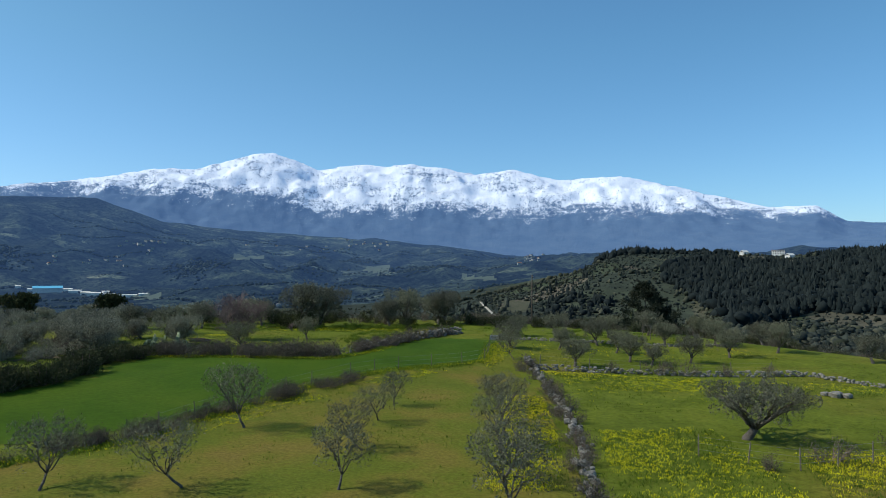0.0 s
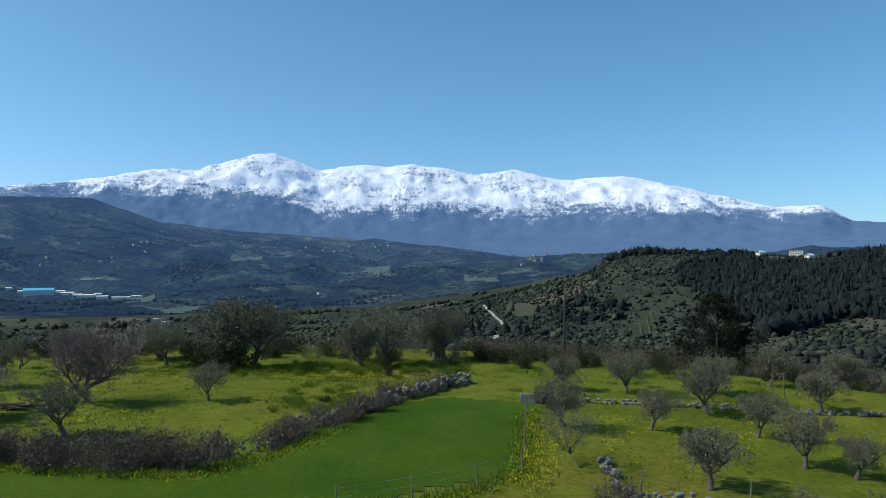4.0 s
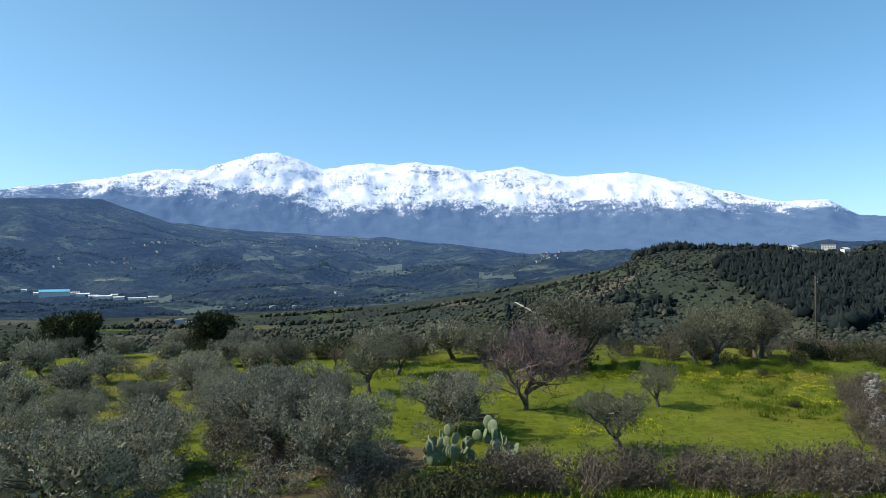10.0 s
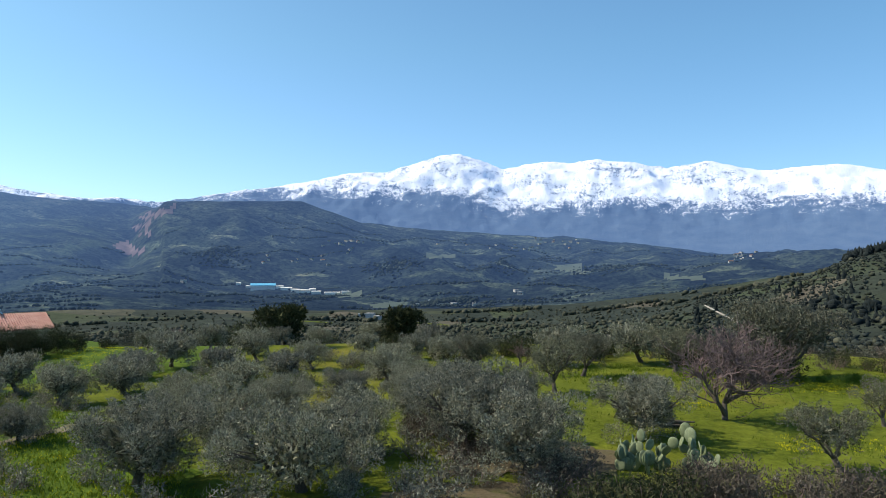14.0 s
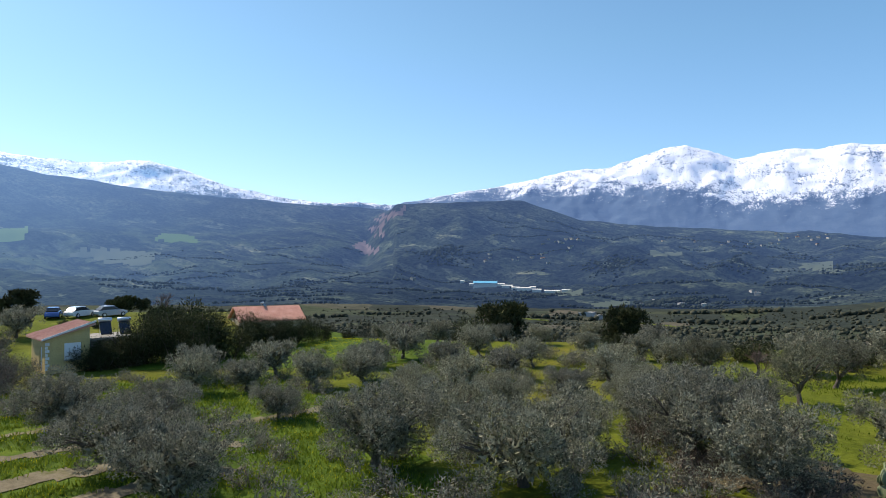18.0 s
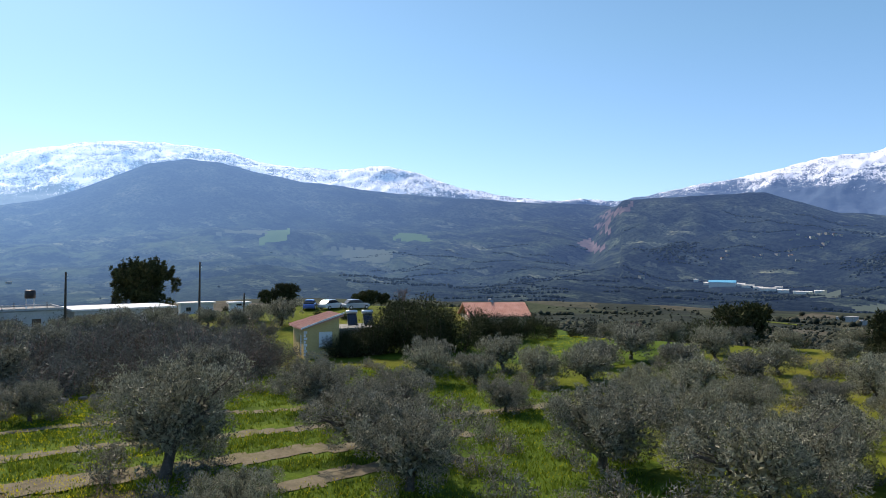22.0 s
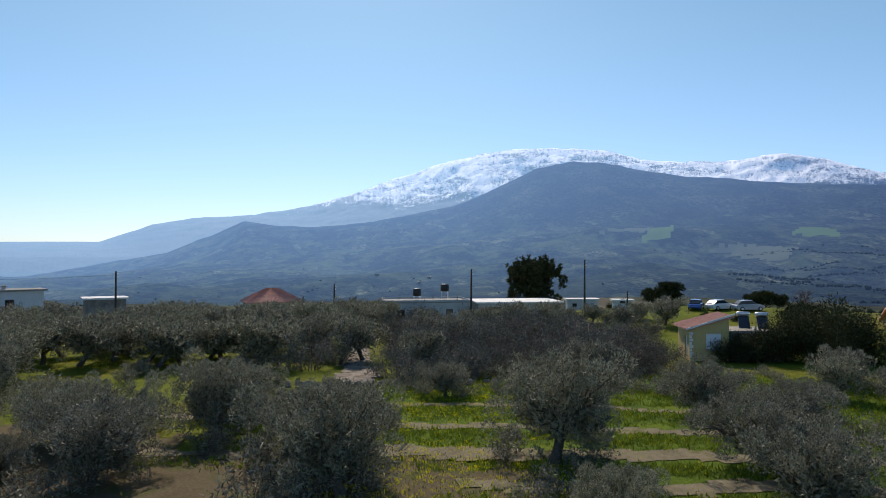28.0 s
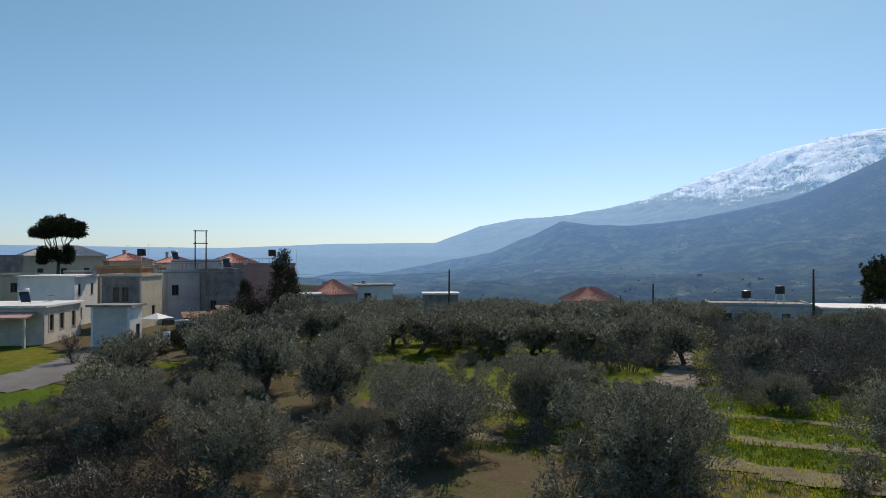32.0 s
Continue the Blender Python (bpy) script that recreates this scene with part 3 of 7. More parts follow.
AZ_HILL = np.arange(-75, 155.01, 0.22)
hr = np.geomspace(950, 3350, 96)
hx, hy = -hr[:, None] * np.sin(np.radians(AZ_HILL))[None, :], hr[:, None] * np.cos(np.radians(AZ_HILL))[None, :]
hz = sheet(rising(HILL_RINGS), hr, AZ_HILL, 0.5)
calm = 1 - 0.75 * np.exp(-((hr[:, None] - 2200) / 130) ** 2) - 0.75 * np.exp(-((hr[:, None] - 2900) / 150) ** 2)
works_calm = 1 - .8 * np.exp(-((AZ_HILL[None, :] - 28) / 7) ** 2 - ((hr[:, None] - 1450) / 260) ** 2)
hz = hz + (fbm(hx, hy, 300, 6, 0.55) * 78 * calm * works_calm + fbm(hx + 50, hy, 60, 3) * 8 + (0.25 - np.abs(fbm(hx + 400, hy - 90, 210, 4))) * 110 * calm * works_calm * (AZ_HILL < 37)[None, :] * step(2150, 1900, -hr * 0 + hr)[:, None]) * step(950, 1500, hr)[:, None]
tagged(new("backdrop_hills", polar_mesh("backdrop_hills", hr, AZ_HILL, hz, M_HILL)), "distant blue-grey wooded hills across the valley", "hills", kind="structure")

rr = np.concatenate([np.geomspace(3100, 4500, 70), np.geomspace(4520, 4800, 8)])
rx, ry = -rr[:, None] * np.sin(np.radians(AZ_HILL))[None, :], rr[:, None] * np.cos(np.radians(AZ_HILL))[None, :]
rz = sheet(rising(RANGE_RINGS), rr, AZ_HILL, 0.25)
ridge = 1 - 2 * np.abs(fbm(rx, ry, 420, 6, 0.6))
calm = 1 - 0.85 * np.exp(-((rr[:, None] - 4500) / 160) ** 2)
grow = np.clip((rz - 60) / 350, 0, 1)
rz = rz + grow * ((ridge - 0.75) * 120 + fbm(rx, ry, 130, 5, 0.65) * 45) * calm * step(3150, 3600, rr)[:, None] + grow * fbm(rx + 7, ry, 90, 4, 0.65) * 24
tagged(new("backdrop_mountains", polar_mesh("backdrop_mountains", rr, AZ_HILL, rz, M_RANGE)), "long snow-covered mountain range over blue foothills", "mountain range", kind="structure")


# ---- plants ----
def leaves(rng, centres, spread, count, size, droop=0.0, ratio=0.45):
    """Pointed leaf sprays round the given centres: arrays of corners and faces."""
    c = centres[rng.integers(0, len(centres), count)]
    off = rng.normal(size=(count, 3))
    off /= np.linalg.norm(off, axis=1)[:, None]
    rad = spread * rng.random(count) ** 0.45
    p = c + off * rad[:, None] * np.array([1, 1, 0.8])
    d = off * 0.6 + rng.normal(size=(count, 3)) * 0.7
    d[:, 2] += 0.25 - droop
    d /= np.linalg.norm(d, axis=1)[:, None]
    s = np.cross(d, rng.normal(size=(count, 3)))
    s /= np.linalg.norm(s, axis=1)[:, None] + 1e-9
    k = size * (0.6 + 0.8 * rng.random(count))[:, None]
    v = np.stack([p - s * k * ratio * 0.5, p + s * k * ratio * 0.5, p + d * k], 1).reshape(-1, 3)
    return v, np.arange(count * 3).reshape(-1, 3)


def sprays(rng, lobes, sizes, middle, reach, count, size, share):
    """A crown: short upright leaf sprays on the skin of many lobes, and larger ones filling its heart."""
    pick = rng.choice(len(lobes), count, p=sizes ** 2 / (sizes ** 2).sum())
    off = rng.normal(size=(count, 3))
    off[:, 2] += .25
    off /= np.linalg.norm(off, axis=1)[:, None]
    p = lobes[pick] + off * (sizes[pick] * (.62 + .5 * rng.random(count) ** .7))[:, None]
    heart = count // share
    deep = rng.normal(size=(heart, 3))
    deep *= (.66 * rng.random(heart) ** .4 / np.linalg.norm(deep, axis=1))[:, None]
    p = np.vstack([p, middle + deep * reach])
    off = np.vstack([off, deep])
    k = size * (.55 + .9 * rng.random(count + heart))
    k[count:] *= 2.6
    p[:, 2] = np.maximum(p[:, 2], .08)
    d = off * .7 + rng.normal(size=p.shape) * .5
    d[:, 2] += .45
    d /= np.linalg.norm(d, axis=1)[:, None]
    s = np.cross(d, rng.normal(size=p.shape))
    s /= np.linalg.norm(s, axis=1)[:, None] + 1e-9
    k = k[:, None]
    v = np.stack([p - s * k * .21, p + s * k * .21, p + d * k], 1).reshape(-1, 3)
    return v, np.arange(len(p) * 3).reshape(-1, 3)


def limb(sh, rng, start, end, r0, r1, bend, steps=4, sides=6):
    pts = []
    for i in range(steps + 1):
        t = i / steps
        p = np.array(start) * (1 - t) + np.array(end) * t
        if 0 < i < steps:
            p = p + rng.normal(size=3) * bend
        pts.append(p)
    sh.tube(pts, [r0 + (r1 - r0) * i / steps for i in range(steps + 1)], sides)
    return pts


def olive(seed, height, width, count, leaf=0.2, mat=None, name="olive_tree", label="grey-green olive tree with a gnarled trunk", stems=4, clump=0.5, trunk=0.2, low=.3, lobed=True, heart=9):
    """A broad crown of leaf sprays on spreading limbs over a short twisted trunk."""
    rng = np.random.default_rng(seed)
    tree = thing(name, label, "tree")
    sh = Shape()
    fork = height * (0.18 + 0.08 * rng.random())
    lean = rng.normal(size=2) * 0.12 * height
    sh.tube([(0, 0, -0.3), (0.03, 0, 0.1), (lean[0] * .35, lean[1] * .35, fork * .5), (lean[0] * .7, lean[1] * .7, fork)],
            [trunk * 1.7, trunk * 1.25, trunk, trunk * 0.95], 8)
    tips = []
    for i in range(stems):
        w = 2 * math.pi * (i + 0.5 * rng.random()) / stems
        reach = width * 0.5 * (0.5 + 0.35 * rng.random())
        tip = (lean[0] + math.cos(w) * reach, lean[1] + math.sin(w) * reach, height * (0.58 + 0.25 * rng.random()))
        pts = limb(sh, rng, (lean[0] * .7, lean[1] * .7, fork * .95), tip, trunk * .6, trunk * .18, 0.1 * height / 4)
        for q in range(3):
            w2 = w + rng.normal() * 0.8
            t2 = (tip[0] + math.cos(w2) * width * .16, tip[1] + math.sin(w2) * width * .16, tip[2] + height * (rng.random() - .25) * .3)
            limb(sh, rng, pts[2 + q % 2], t2, trunk * .25, trunk * .06, 0.05, 3, 4)
            tips.append(t2)
    part("trunk", sh.mesh("trunk", M_BARK, True), tree, "gnarled grey trunk with forked limbs")
    middle = np.array([lean[0], lean[1], height * (.5 + low / 2)])
    reach = np.array([width * .5, width * .5, height * (.5 - low / 2)])
    lobes, sizes = [], []
    ph1, ph2 = rng.random() * 6.28, rng.random() * 6.28
    for i in range(27):
        w, u = 2 * math.pi * (i * .618 + .12 * rng.random()), -.95 + 1.85 * (i + rng.random()) / 27
        q = (math.sqrt(max(0, 1 - min(1, u) ** 2.2)) if u > 0 else 1.0 + .14 * u) * rng.uniform(.5, 1.08)
        q *= 1 + .26 * math.sin(2 * w + ph1) + .18 * math.sin(3 * w + ph2)
        lobes.append(middle + reach * np.array([math.cos(w) * q, math.sin(w) * q, u * rng.uniform(.6, .95)]))
        sizes.append(clump * rng.uniform(.4, 1.2) * (1.15 - .35 * q))
    for i in range(34):            # leaning shoots that break the outline
        w, q = rng.random() * 6.28, .95 * math.sqrt(rng.random())
        base = middle + reach * np.array([math.cos(w) * q, math.sin(w) * q, .8 * math.sqrt(1 - q * q)])
        tilt = np.array([math.cos(w) * q * .5 + rng.normal() * .15, math.sin(w) * q * .5 + rng.normal() * .15, 1.0])
        for k in range(4):
            lobes.append(base + tilt * .17 * k * height / 3.5 * rng.uniform(.7, 1.2))
            sizes.append(clump * (.36 - .06 * k))
    if lobed:
        for t_ in tips:
            lobes.append(np.array(t_))
            sizes.append(clump * rng.uniform(.6, 1.0))
    v, f = sprays(rng, np.array(lobes), np.array(sizes), middle, reach, count, leaf, heart)
    part("crown", mesh_of("crown", v, f, mat or M_OLIVE), tree)
    return tree


def bare_tree(seed, height, width, name="bare_tree", label="leafless spreading tree with reddish grey twigs", depth=5, twigs=True):
    """Forking limbs down to fine twigs, with no leaves."""
    rng = np.random.default_rng(seed)
    tree = thing(name, label, "tree")
    wood, fine = Shape(), Shape()

    def grow(p, d, length, r, level):
        q = p
        pts = [tuple(p)]
        for i in range(3):
            d = d + rng.normal(size=3) * 0.16
            d[2] += 0.05
            d /= np.linalg.norm(d)
            q = q + d * length / 3
            pts.append(tuple(q))
        (wood if level < 3 else fine).tube(pts, [r, r * .86, r * .74, r * .62], 7 if level < 2 else (4 if level < 3 else 3), level < 2)
        if level >= depth:
            return
        for k in range(3 if level < 1 else (4 if level < 4 else 3)):
            w = rng.normal(size=3)
            nd = d * 0.75 + w / np.linalg.norm(w) * 0.85 * np.array([width / height, width / height, .7])
            nd[2] += 0.12
            nd /= np.linalg.norm(nd)
            start = q if k < 2 else np.array(pts[1 + int(rng.integers(0, 2))])
            grow(start, nd, length * (0.72 + 0.15 * rng.random()), r * (.6 if level < 3 else .62), level + 1)

    grow(np.array([0, 0, -0.2]), np.array([0.03, 0.05, 1.0]), height * 0.30, height * 0.036, 0)
    part("trunk", wood.mesh("trunk", M_BARK, True), tree)
    part("twig_crown", fine.mesh("twig_crown", M_TWIG), tree, "fine reddish bare twigs")
    return tree


def bush(seed, height, width, count, mat, name, label, leaf=0.22, twig=None):
    """A low rounded tangle: many stems, leaves down to the ground."""
    rng = np.random.default_rng(seed)
    b = thing(name, label, "bush")
    sh = Shape()
    tips = []
    for i in range(12):
        w, r = rng.random() * 2 * math.pi, width * .5 * math.sqrt(rng.random())
        h = height * (0.55 + .45 * rng.random()) * (1 - .5 * (r / (width * .5)) ** 2)
        tip = (math.cos(w) * r, math.sin(w) * r, h)
        limb(sh, rng, (tip[0] * .35, tip[1] * .35, -.1), tip, .03, .008, .06, 3, 3)
        for u in (.35, .7, 1.0):
            tips.append((tip[0] * (.4 + .6 * u), tip[1] * (.4 + .6 * u), h * u * .92))
    part("stem_tangle", sh.mesh("stem_tangle", twig or M_TWIG), b)
    v, f = leaves(rng, np.array(tips), 0.2 * height + .1, count, leaf, 0.0, 0.3)
    v[:, 2] = np.maximum(v[:, 2], 0.0)
    part("foliage", mesh_of("foliage", v, f, mat), b)
    return b


def conifer(seed, height, width, name="conifer", label="tall dark green conifer with a ragged crown", count=2600, full=1.6):
    rng = np.random.default_rng(seed)
    t = thing(name, label, "tree")
    part("trunk", Shape().tube([(0, 0, -.5), (.05, 0, height * .5), (0, 0, height * .97)], [height * .022, height * .014, .03], 7).mesh("trunk", M_BARK, True), t)
    c = []
    for i in range(150):
        h = height * (.12 + .86 * rng.random() ** 1.1)
        r = width * .5 * (1 - (h / height) ** full) * (0.35 + .75 * rng.random()) + .15
        w = rng.random() * 2 * math.pi
        c.append((math.cos(w) * r, math.sin(w) * r, h - .12 * r))
    v, f = leaves(rng, np.array(c), .09 * height * .9, int(count * 1.7), .038 * height, .1, .4)
    part("crown", mesh_of("crown", v, f, M_PINELEAF), t)
    return t


def plant(proto, spots, group, rng, scale=(0.85, 1.15), sink=0.0, size=1.0):
    """Copies of a few grown trees, turned and sized differently, at the given places."""
    for i, sp in enumerate(spots):
        x, y = sp[0], sp[1]
        k = (sp[2] if len(sp) > 2 else rng.uniform(*scale)) * size
        src = proto[i % len(proto)]
        ob = copy_thing(src, Matrix.Identity(4))
        ob.matrix_basis = pose(x, y, land(x, y) - sink, 0, 0, rng.random() * 360) @ Matrix.Diagonal((k, k, k * rng.uniform(.93, 1.08), 1))
        tagged(ob, group=group)


def mass(name, protos, spots, label, category):
    """Many bushes that nobody could count, joined into one mesh."""
    tris = []
    for src in protos:
        for ch in src.children:
            me = ch.data
            me.calc_loop_triangles()
            v, f = np.empty(len(me.vertices) * 3, np.float32), np.empty(len(me.loop_triangles) * 3, np.int32)
            me.vertices.foreach_get("co", v)
            me.loop_triangles.foreach_get("vertices", f)
            tris.append((src, v.reshape(-1, 3), f.reshape(-1, 3), me.materials[0]))
    mats = []
    for q in tris:
        if q[3] not in mats:
            mats.append(q[3])
    vs, fs, ms, off = [], [], [], 0
    for i, (x, y, k) in enumerate(spots):
        w = rng.random() * 6.283
        turn = np.array([[math.cos(w), -math.sin(w), 0], [math.sin(w), math.cos(w), 0], [0, 0, 1]])
        for src, v, f, m in tris:
            if src == protos[i % len(protos)]:
                vs.append(v @ turn.T * k + np.array([x, y, land(x, y)]))
                fs.append(f + off)
                ms.append(np.full(len(f), mats.index(m), np.int32))
                off += len(v)
    me = mesh_of(name, np.vstack(vs), np.vstack(fs), mats[0])
    for m in mats[1:]:
        me.materials.append(m)
    me.polygons.foreach_set("material_index", np.concatenate(ms))
    return tagged(new(name, me), label, category, kind="stuff")


def discard(things):
    for t in things:
        for o in list(t.children_recursive) + [t]:
            bpy.data.objects.remove(o)


rng = np.random.default_rng(11)
FULL = [olive(100 + i, 3.5 + .25 * (i % 3), 5.0 + .45 * (i % 4), 21000, .108, clump=.62, low=.02) for i in range(6)]
LIGHT = [olive(200 + i, 3.6 + .3 * (i % 3), 4.5 + .4 * (i % 3), 4800, .21, clump=.6, low=.14) for i in range(4)]
OPEN = [olive(330 + i, 4.0 + .3 * i, 4.2 + .4 * i, 8000, .13, M_DARKOLIVE, clump=.55, low=.26, heart=14, label="olive tree with a rounded open crown on a bare trunk") for i in range(3)]
YOUNG = [olive(300 + i, 2.9, 2.6 + .3 * i, 3000, .09, M_DARKOLIVE, stems=7, clump=.33, heart=40, trunk=.055, low=.3, label="small young olive tree with a slim trunk") for i in range(3)]

# olives of the grove round the hovering place, then those of the meadow and the orchard beyond the walls
GROVE = [(0.6, 38.0, 1.0), (-3.9, 29.3, 1.05), (-6.0, 63.9), (1.2, 67.2), (-25.5, 48.2, .62), (-30.8, 48.5, .7), (-35.0, 42.2, .72), (-38.7, 52.6, .8), (-8.4, 33.1, 1.1),
         (-12.7, 25.6, 1.1), (-19.5, 24.4, 1.1), (-11.7, 39.5, .75), (-30.0, 28.6, .6), (-37.5, 20.6, .88), (-33.6, 23.0, .7), (-27.8, 18.0, .98), (-40.5, 31.2, .6), (-38.3, 33.5, .62), (-35.6, 37.0, .65), (-33.0, 40.3, .7), (-22.0, 9.0, .62), (-14.0, 43.0, .72), (-8.7, 40.2, .75), (-6.2, 44.5, .7), (-17.5, 49.0, .65), (-11.5, 47.5, .65), (-44, 34, .7), (-41, 39, .7), (-24.5, 34.5, .7), (-20.0, 31.0, .85), (-25.0, 41.0, .62), (-17.3, 42.1, .68), (-29.6, 8.8, 1.3),
         (-22.3, 16.0, .95), (-44.5, 6.0, .65), (-57.0, 5.6, .8)]
GROVE_LEFT = [(-49.1, 17.8, .8), (-29.6, -10.5, 1.1), (-26.9, -0.5, 1.15), (-32.4, -2.4, .95), (-34.6, -11.6, .95), (-36.6, -7.0), (-59.7, -8.3), (-66.5, -3.6), (-79.3, -36.2),
              (-24.9, -18.1, 1.0), (-41.2, -6.1), (-42.6, -27.5), (-83.3, -38.3), (-81.3, -32.6), (-79.6, -26.8), (-75.3, -21.0), (-74.3, -15.3), (-78.4, -9.0),
              (-38.4, -19.1), (-50.2, -24.5), (-68.8, -8.1), (-74.0, 7.3, .75), (-67.1, 9.8, .75)]
fill, fill_far = [], []
taken = [(p[0], p[1]) for p in GROVE + GROVE_LEFT]
KEEP_CLEAR = [(-57, 29, 7), (-35.8, 4.5, 2.2), (-45, 1.5, 3), (-55.8, 0.0, 4), (-66, 1.0, 3), (-78, 2, 3)]
for k in range(2600):
    r, az = 25 + 71 * rng.random() ** .8, rng.uniform(4, 150)
    x, y = polar(r, az)
    if az > 112 and r < 38 or az < 14 and r > 30 or az < 40 and r > 82 or 40 < az < 64 and r > 50 or 108 < az and r > 62 or az > 135 and r > 30 or az > 127 and r > 57:
        continue
    if 34 < az < 103 and r < (30 if az < 40 else 56) or 40 < az < 88 and r < 84 or 86 < az < 121 and 40 < r < 61 or 18 < az < 36 and 46 < r < 60 and rng.random() < .6:
        continue
    gap = 5.4 if az > 100 and r < 62 else 4.9 if r < 46 or az > 84 else 5.4
    if any((x - u) ** 2 + (y - v) ** 2 < gap * gap for u, v in taken) or any((x - u) ** 2 + (y - v) ** 2 < q * q for u, v, q in KEEP_CLEAR):
        continue
    taken.append((x, y))
    (fill if r < 42 else fill_far).append((x, y))
GROVE_LEFT += [(-31.1, -28.8, .85), (-28.5, -33.5, .7), (-29.7, -14.6, .6), (-36.3, -14.3, .8), (-41.9, -27, .95), (-36.5, -33, .7)]
GROVE_LEFT += [(*polar(rng.uniform(64, 70) + 9 * (i % 2), 96.5 + 1.15 * i), rng.uniform(.85, 1.05)) for i in range(22)]
for spots in (GROVE, GROVE_LEFT):
    plant(FULL, [q for q in spots if math.hypot(q[0], q[1]) < 46], "olives of the grove", rng, size=.9)
    plant(LIGHT, [q for q in spots if math.hypot(q[0], q[1]) >= 46], "olives of the grove", rng)
plant(FULL, [(x, y, rng.uniform(.9, 1.1) * (float(np.interp(math.hypot(x, y), [31, 42], [1.0, .62])) if math.degrees(math.atan2(-x, y)) < 80 else .98)) for x, y in fill], "olives of the grove", rng, size=.9)
plant(LIGHT, [(x, y, (.72 if 62 < math.degrees(math.atan2(-x, y)) < 86 and x < -50 else .95 if math.degrees(math.atan2(-x, y)) > 85 else .62) * rng.uniform(.88, 1.12)) for x, y in fill_far], "olives of the grove", rng)
MEADOW = [(9.8, 60.5, 1.45), (12.4, 62, 1.4), (25, 63, 1.2), (31, 67, 1.2), (9.2, 34.5, .7), (14.1, 44.5, .54), (23.0, 62.0, .95), (30.0, 66.0, 1.0), (-5.0, 50.0, .8), (-12.0, 57.0, .85), (-3.5, 58.0, .8), (4.0, 62.0, .8)]
plant(OPEN, MEADOW, "olives of the meadow", rng)
ORCHARD = [(43.6, 27.4, 1.0), (49.9, 30.9, .9), (56.1, 30.9, .9), (51.6, 29.3, .75), (49.9, 36.4, .8), (38.3, 37.2, .8), (57.4, 43.2, 1.0), (63.4, 43.0, 1.0),
           (61.7, 34.7, .9), (43.7, 37.1, .8), (49.0, 41.8, 1.0), (68, 37, 1.0), (70, 45, 1.0), (73, 28, .9), (45, 47.5, 1.0), (40.5, 49.5, .9), (52, 49, 1.0), (58, 52, 1.0), (66, 55, 1.0)]
plant(OPEN, [(x, y, k * .7) for x, y, k in ORCHARD], "olives of the walled orchard", rng)
old_olive = olive(91, 4.1, 7.4, 12000, .13, M_DARKOLIVE, "old_olive_tree", "old spreading olive with a thick gnarled trunk", 8, .55, .3, .34, heart=24)
old_olive.matrix_basis = pose(48.1, -.4, land(48.1, -.4), 0, 0, 40) @ Matrix.Diagonal((.77, .77, .76, 1))
plant(YOUNG, [(26.2, -9.6, .95), (26.4, -3.2, .85), (26.6, 3.9, .8), (27.3, 8.7, .75), (13.3, -9.9, 1.05), (19.2, -9.4, 1.0), (18.7, 1.8, 1.25), (38.5, 37.2, 1.05), (37.9, 29.8, .9), (33.2, -13.5, 1.2)],
      "young olives in the field", rng)
THIN = [olive(340 + i, 3.6, 3.2 + .3 * i, 2700, .11, M_DARKOLIVE, stems=7, clump=.42, trunk=.08, low=.2, heart=50, label="thin straggling olive with many bare stems") for i in range(3)]
plant(THIN, [(33.4, -8.5, .85), (33.8, -3.0, .8), (34.2, 2.5, .8), (34.4, 7.5, .7), (52.5, -14, .9), (57, -9, .85), (53.5, -9.8, .8)], "olives along the field wall", rng)
SHOOTS = [bush(350 + i, 1.7, 2.4 + .3 * i, 850, M_OLIVE, "olive_thicket", "low grey-green thicket of olive shoots", .19) for i in range(3)]
thick = [(*polar(rng.uniform(49, 60), rng.uniform(42, 60)), rng.uniform(.5, .8)) for _ in range(10)]
for k in range(1500):
    r, az = 25 + 42 * rng.random(), rng.uniform(6, 136)
    x, y = polar(r, az)
    open_strip = az > 100 and rng.random() < .7 or 88 < az < 120 and r > 46 and rng.random() < .6 or 57 < az < 70 and r < 44 or 78 < az < 87 and r < 44 or az < 16 and r > 31
    if open_strip or len(thick) > 250 or any((x - u) ** 2 + (y - v) ** 2 < 2.2 for u, v, _ in thick) or any((x - u) ** 2 + (y - v) ** 2 < q * q for u, v, q in KEEP_CLEAR):
        continue
    if 34 < az < 57 and rng.random() < .75:
        continue
    thick.append((x, y, rng.uniform(.5, .95) if az < 86 else rng.uniform(.65, 1.2)))
mass("olive_thickets", SHOOTS, thick, "low grey-green thickets of shoots between the olives", "thicket")
discard(FULL + LIGHT + YOUNG + OPEN + THIN + SHOOTS)

big_bare = bare_tree(5, 8.0, 8.2, depth=6)
big_bare.matrix_basis = pose(5.6, 44.0, land(5.6, 44) - 1.0, 0, 0, 30) @ Matrix.Diagonal((.84, .84, .92, 1))


# ---- fields and ground cover ----
def inside(x, y, poly):
    hit = np.zeros(np.shape(x), bool)
    for (x0, y0), (x1, y1) in zip(poly, poly[1:] + poly[:1]):
        if y0 != y1:
            hit ^= ((y0 > y) != (y1 > y)) & (x < (x1 - x0) * (y - y0) / (y1 - y0) + x0)
    return hit


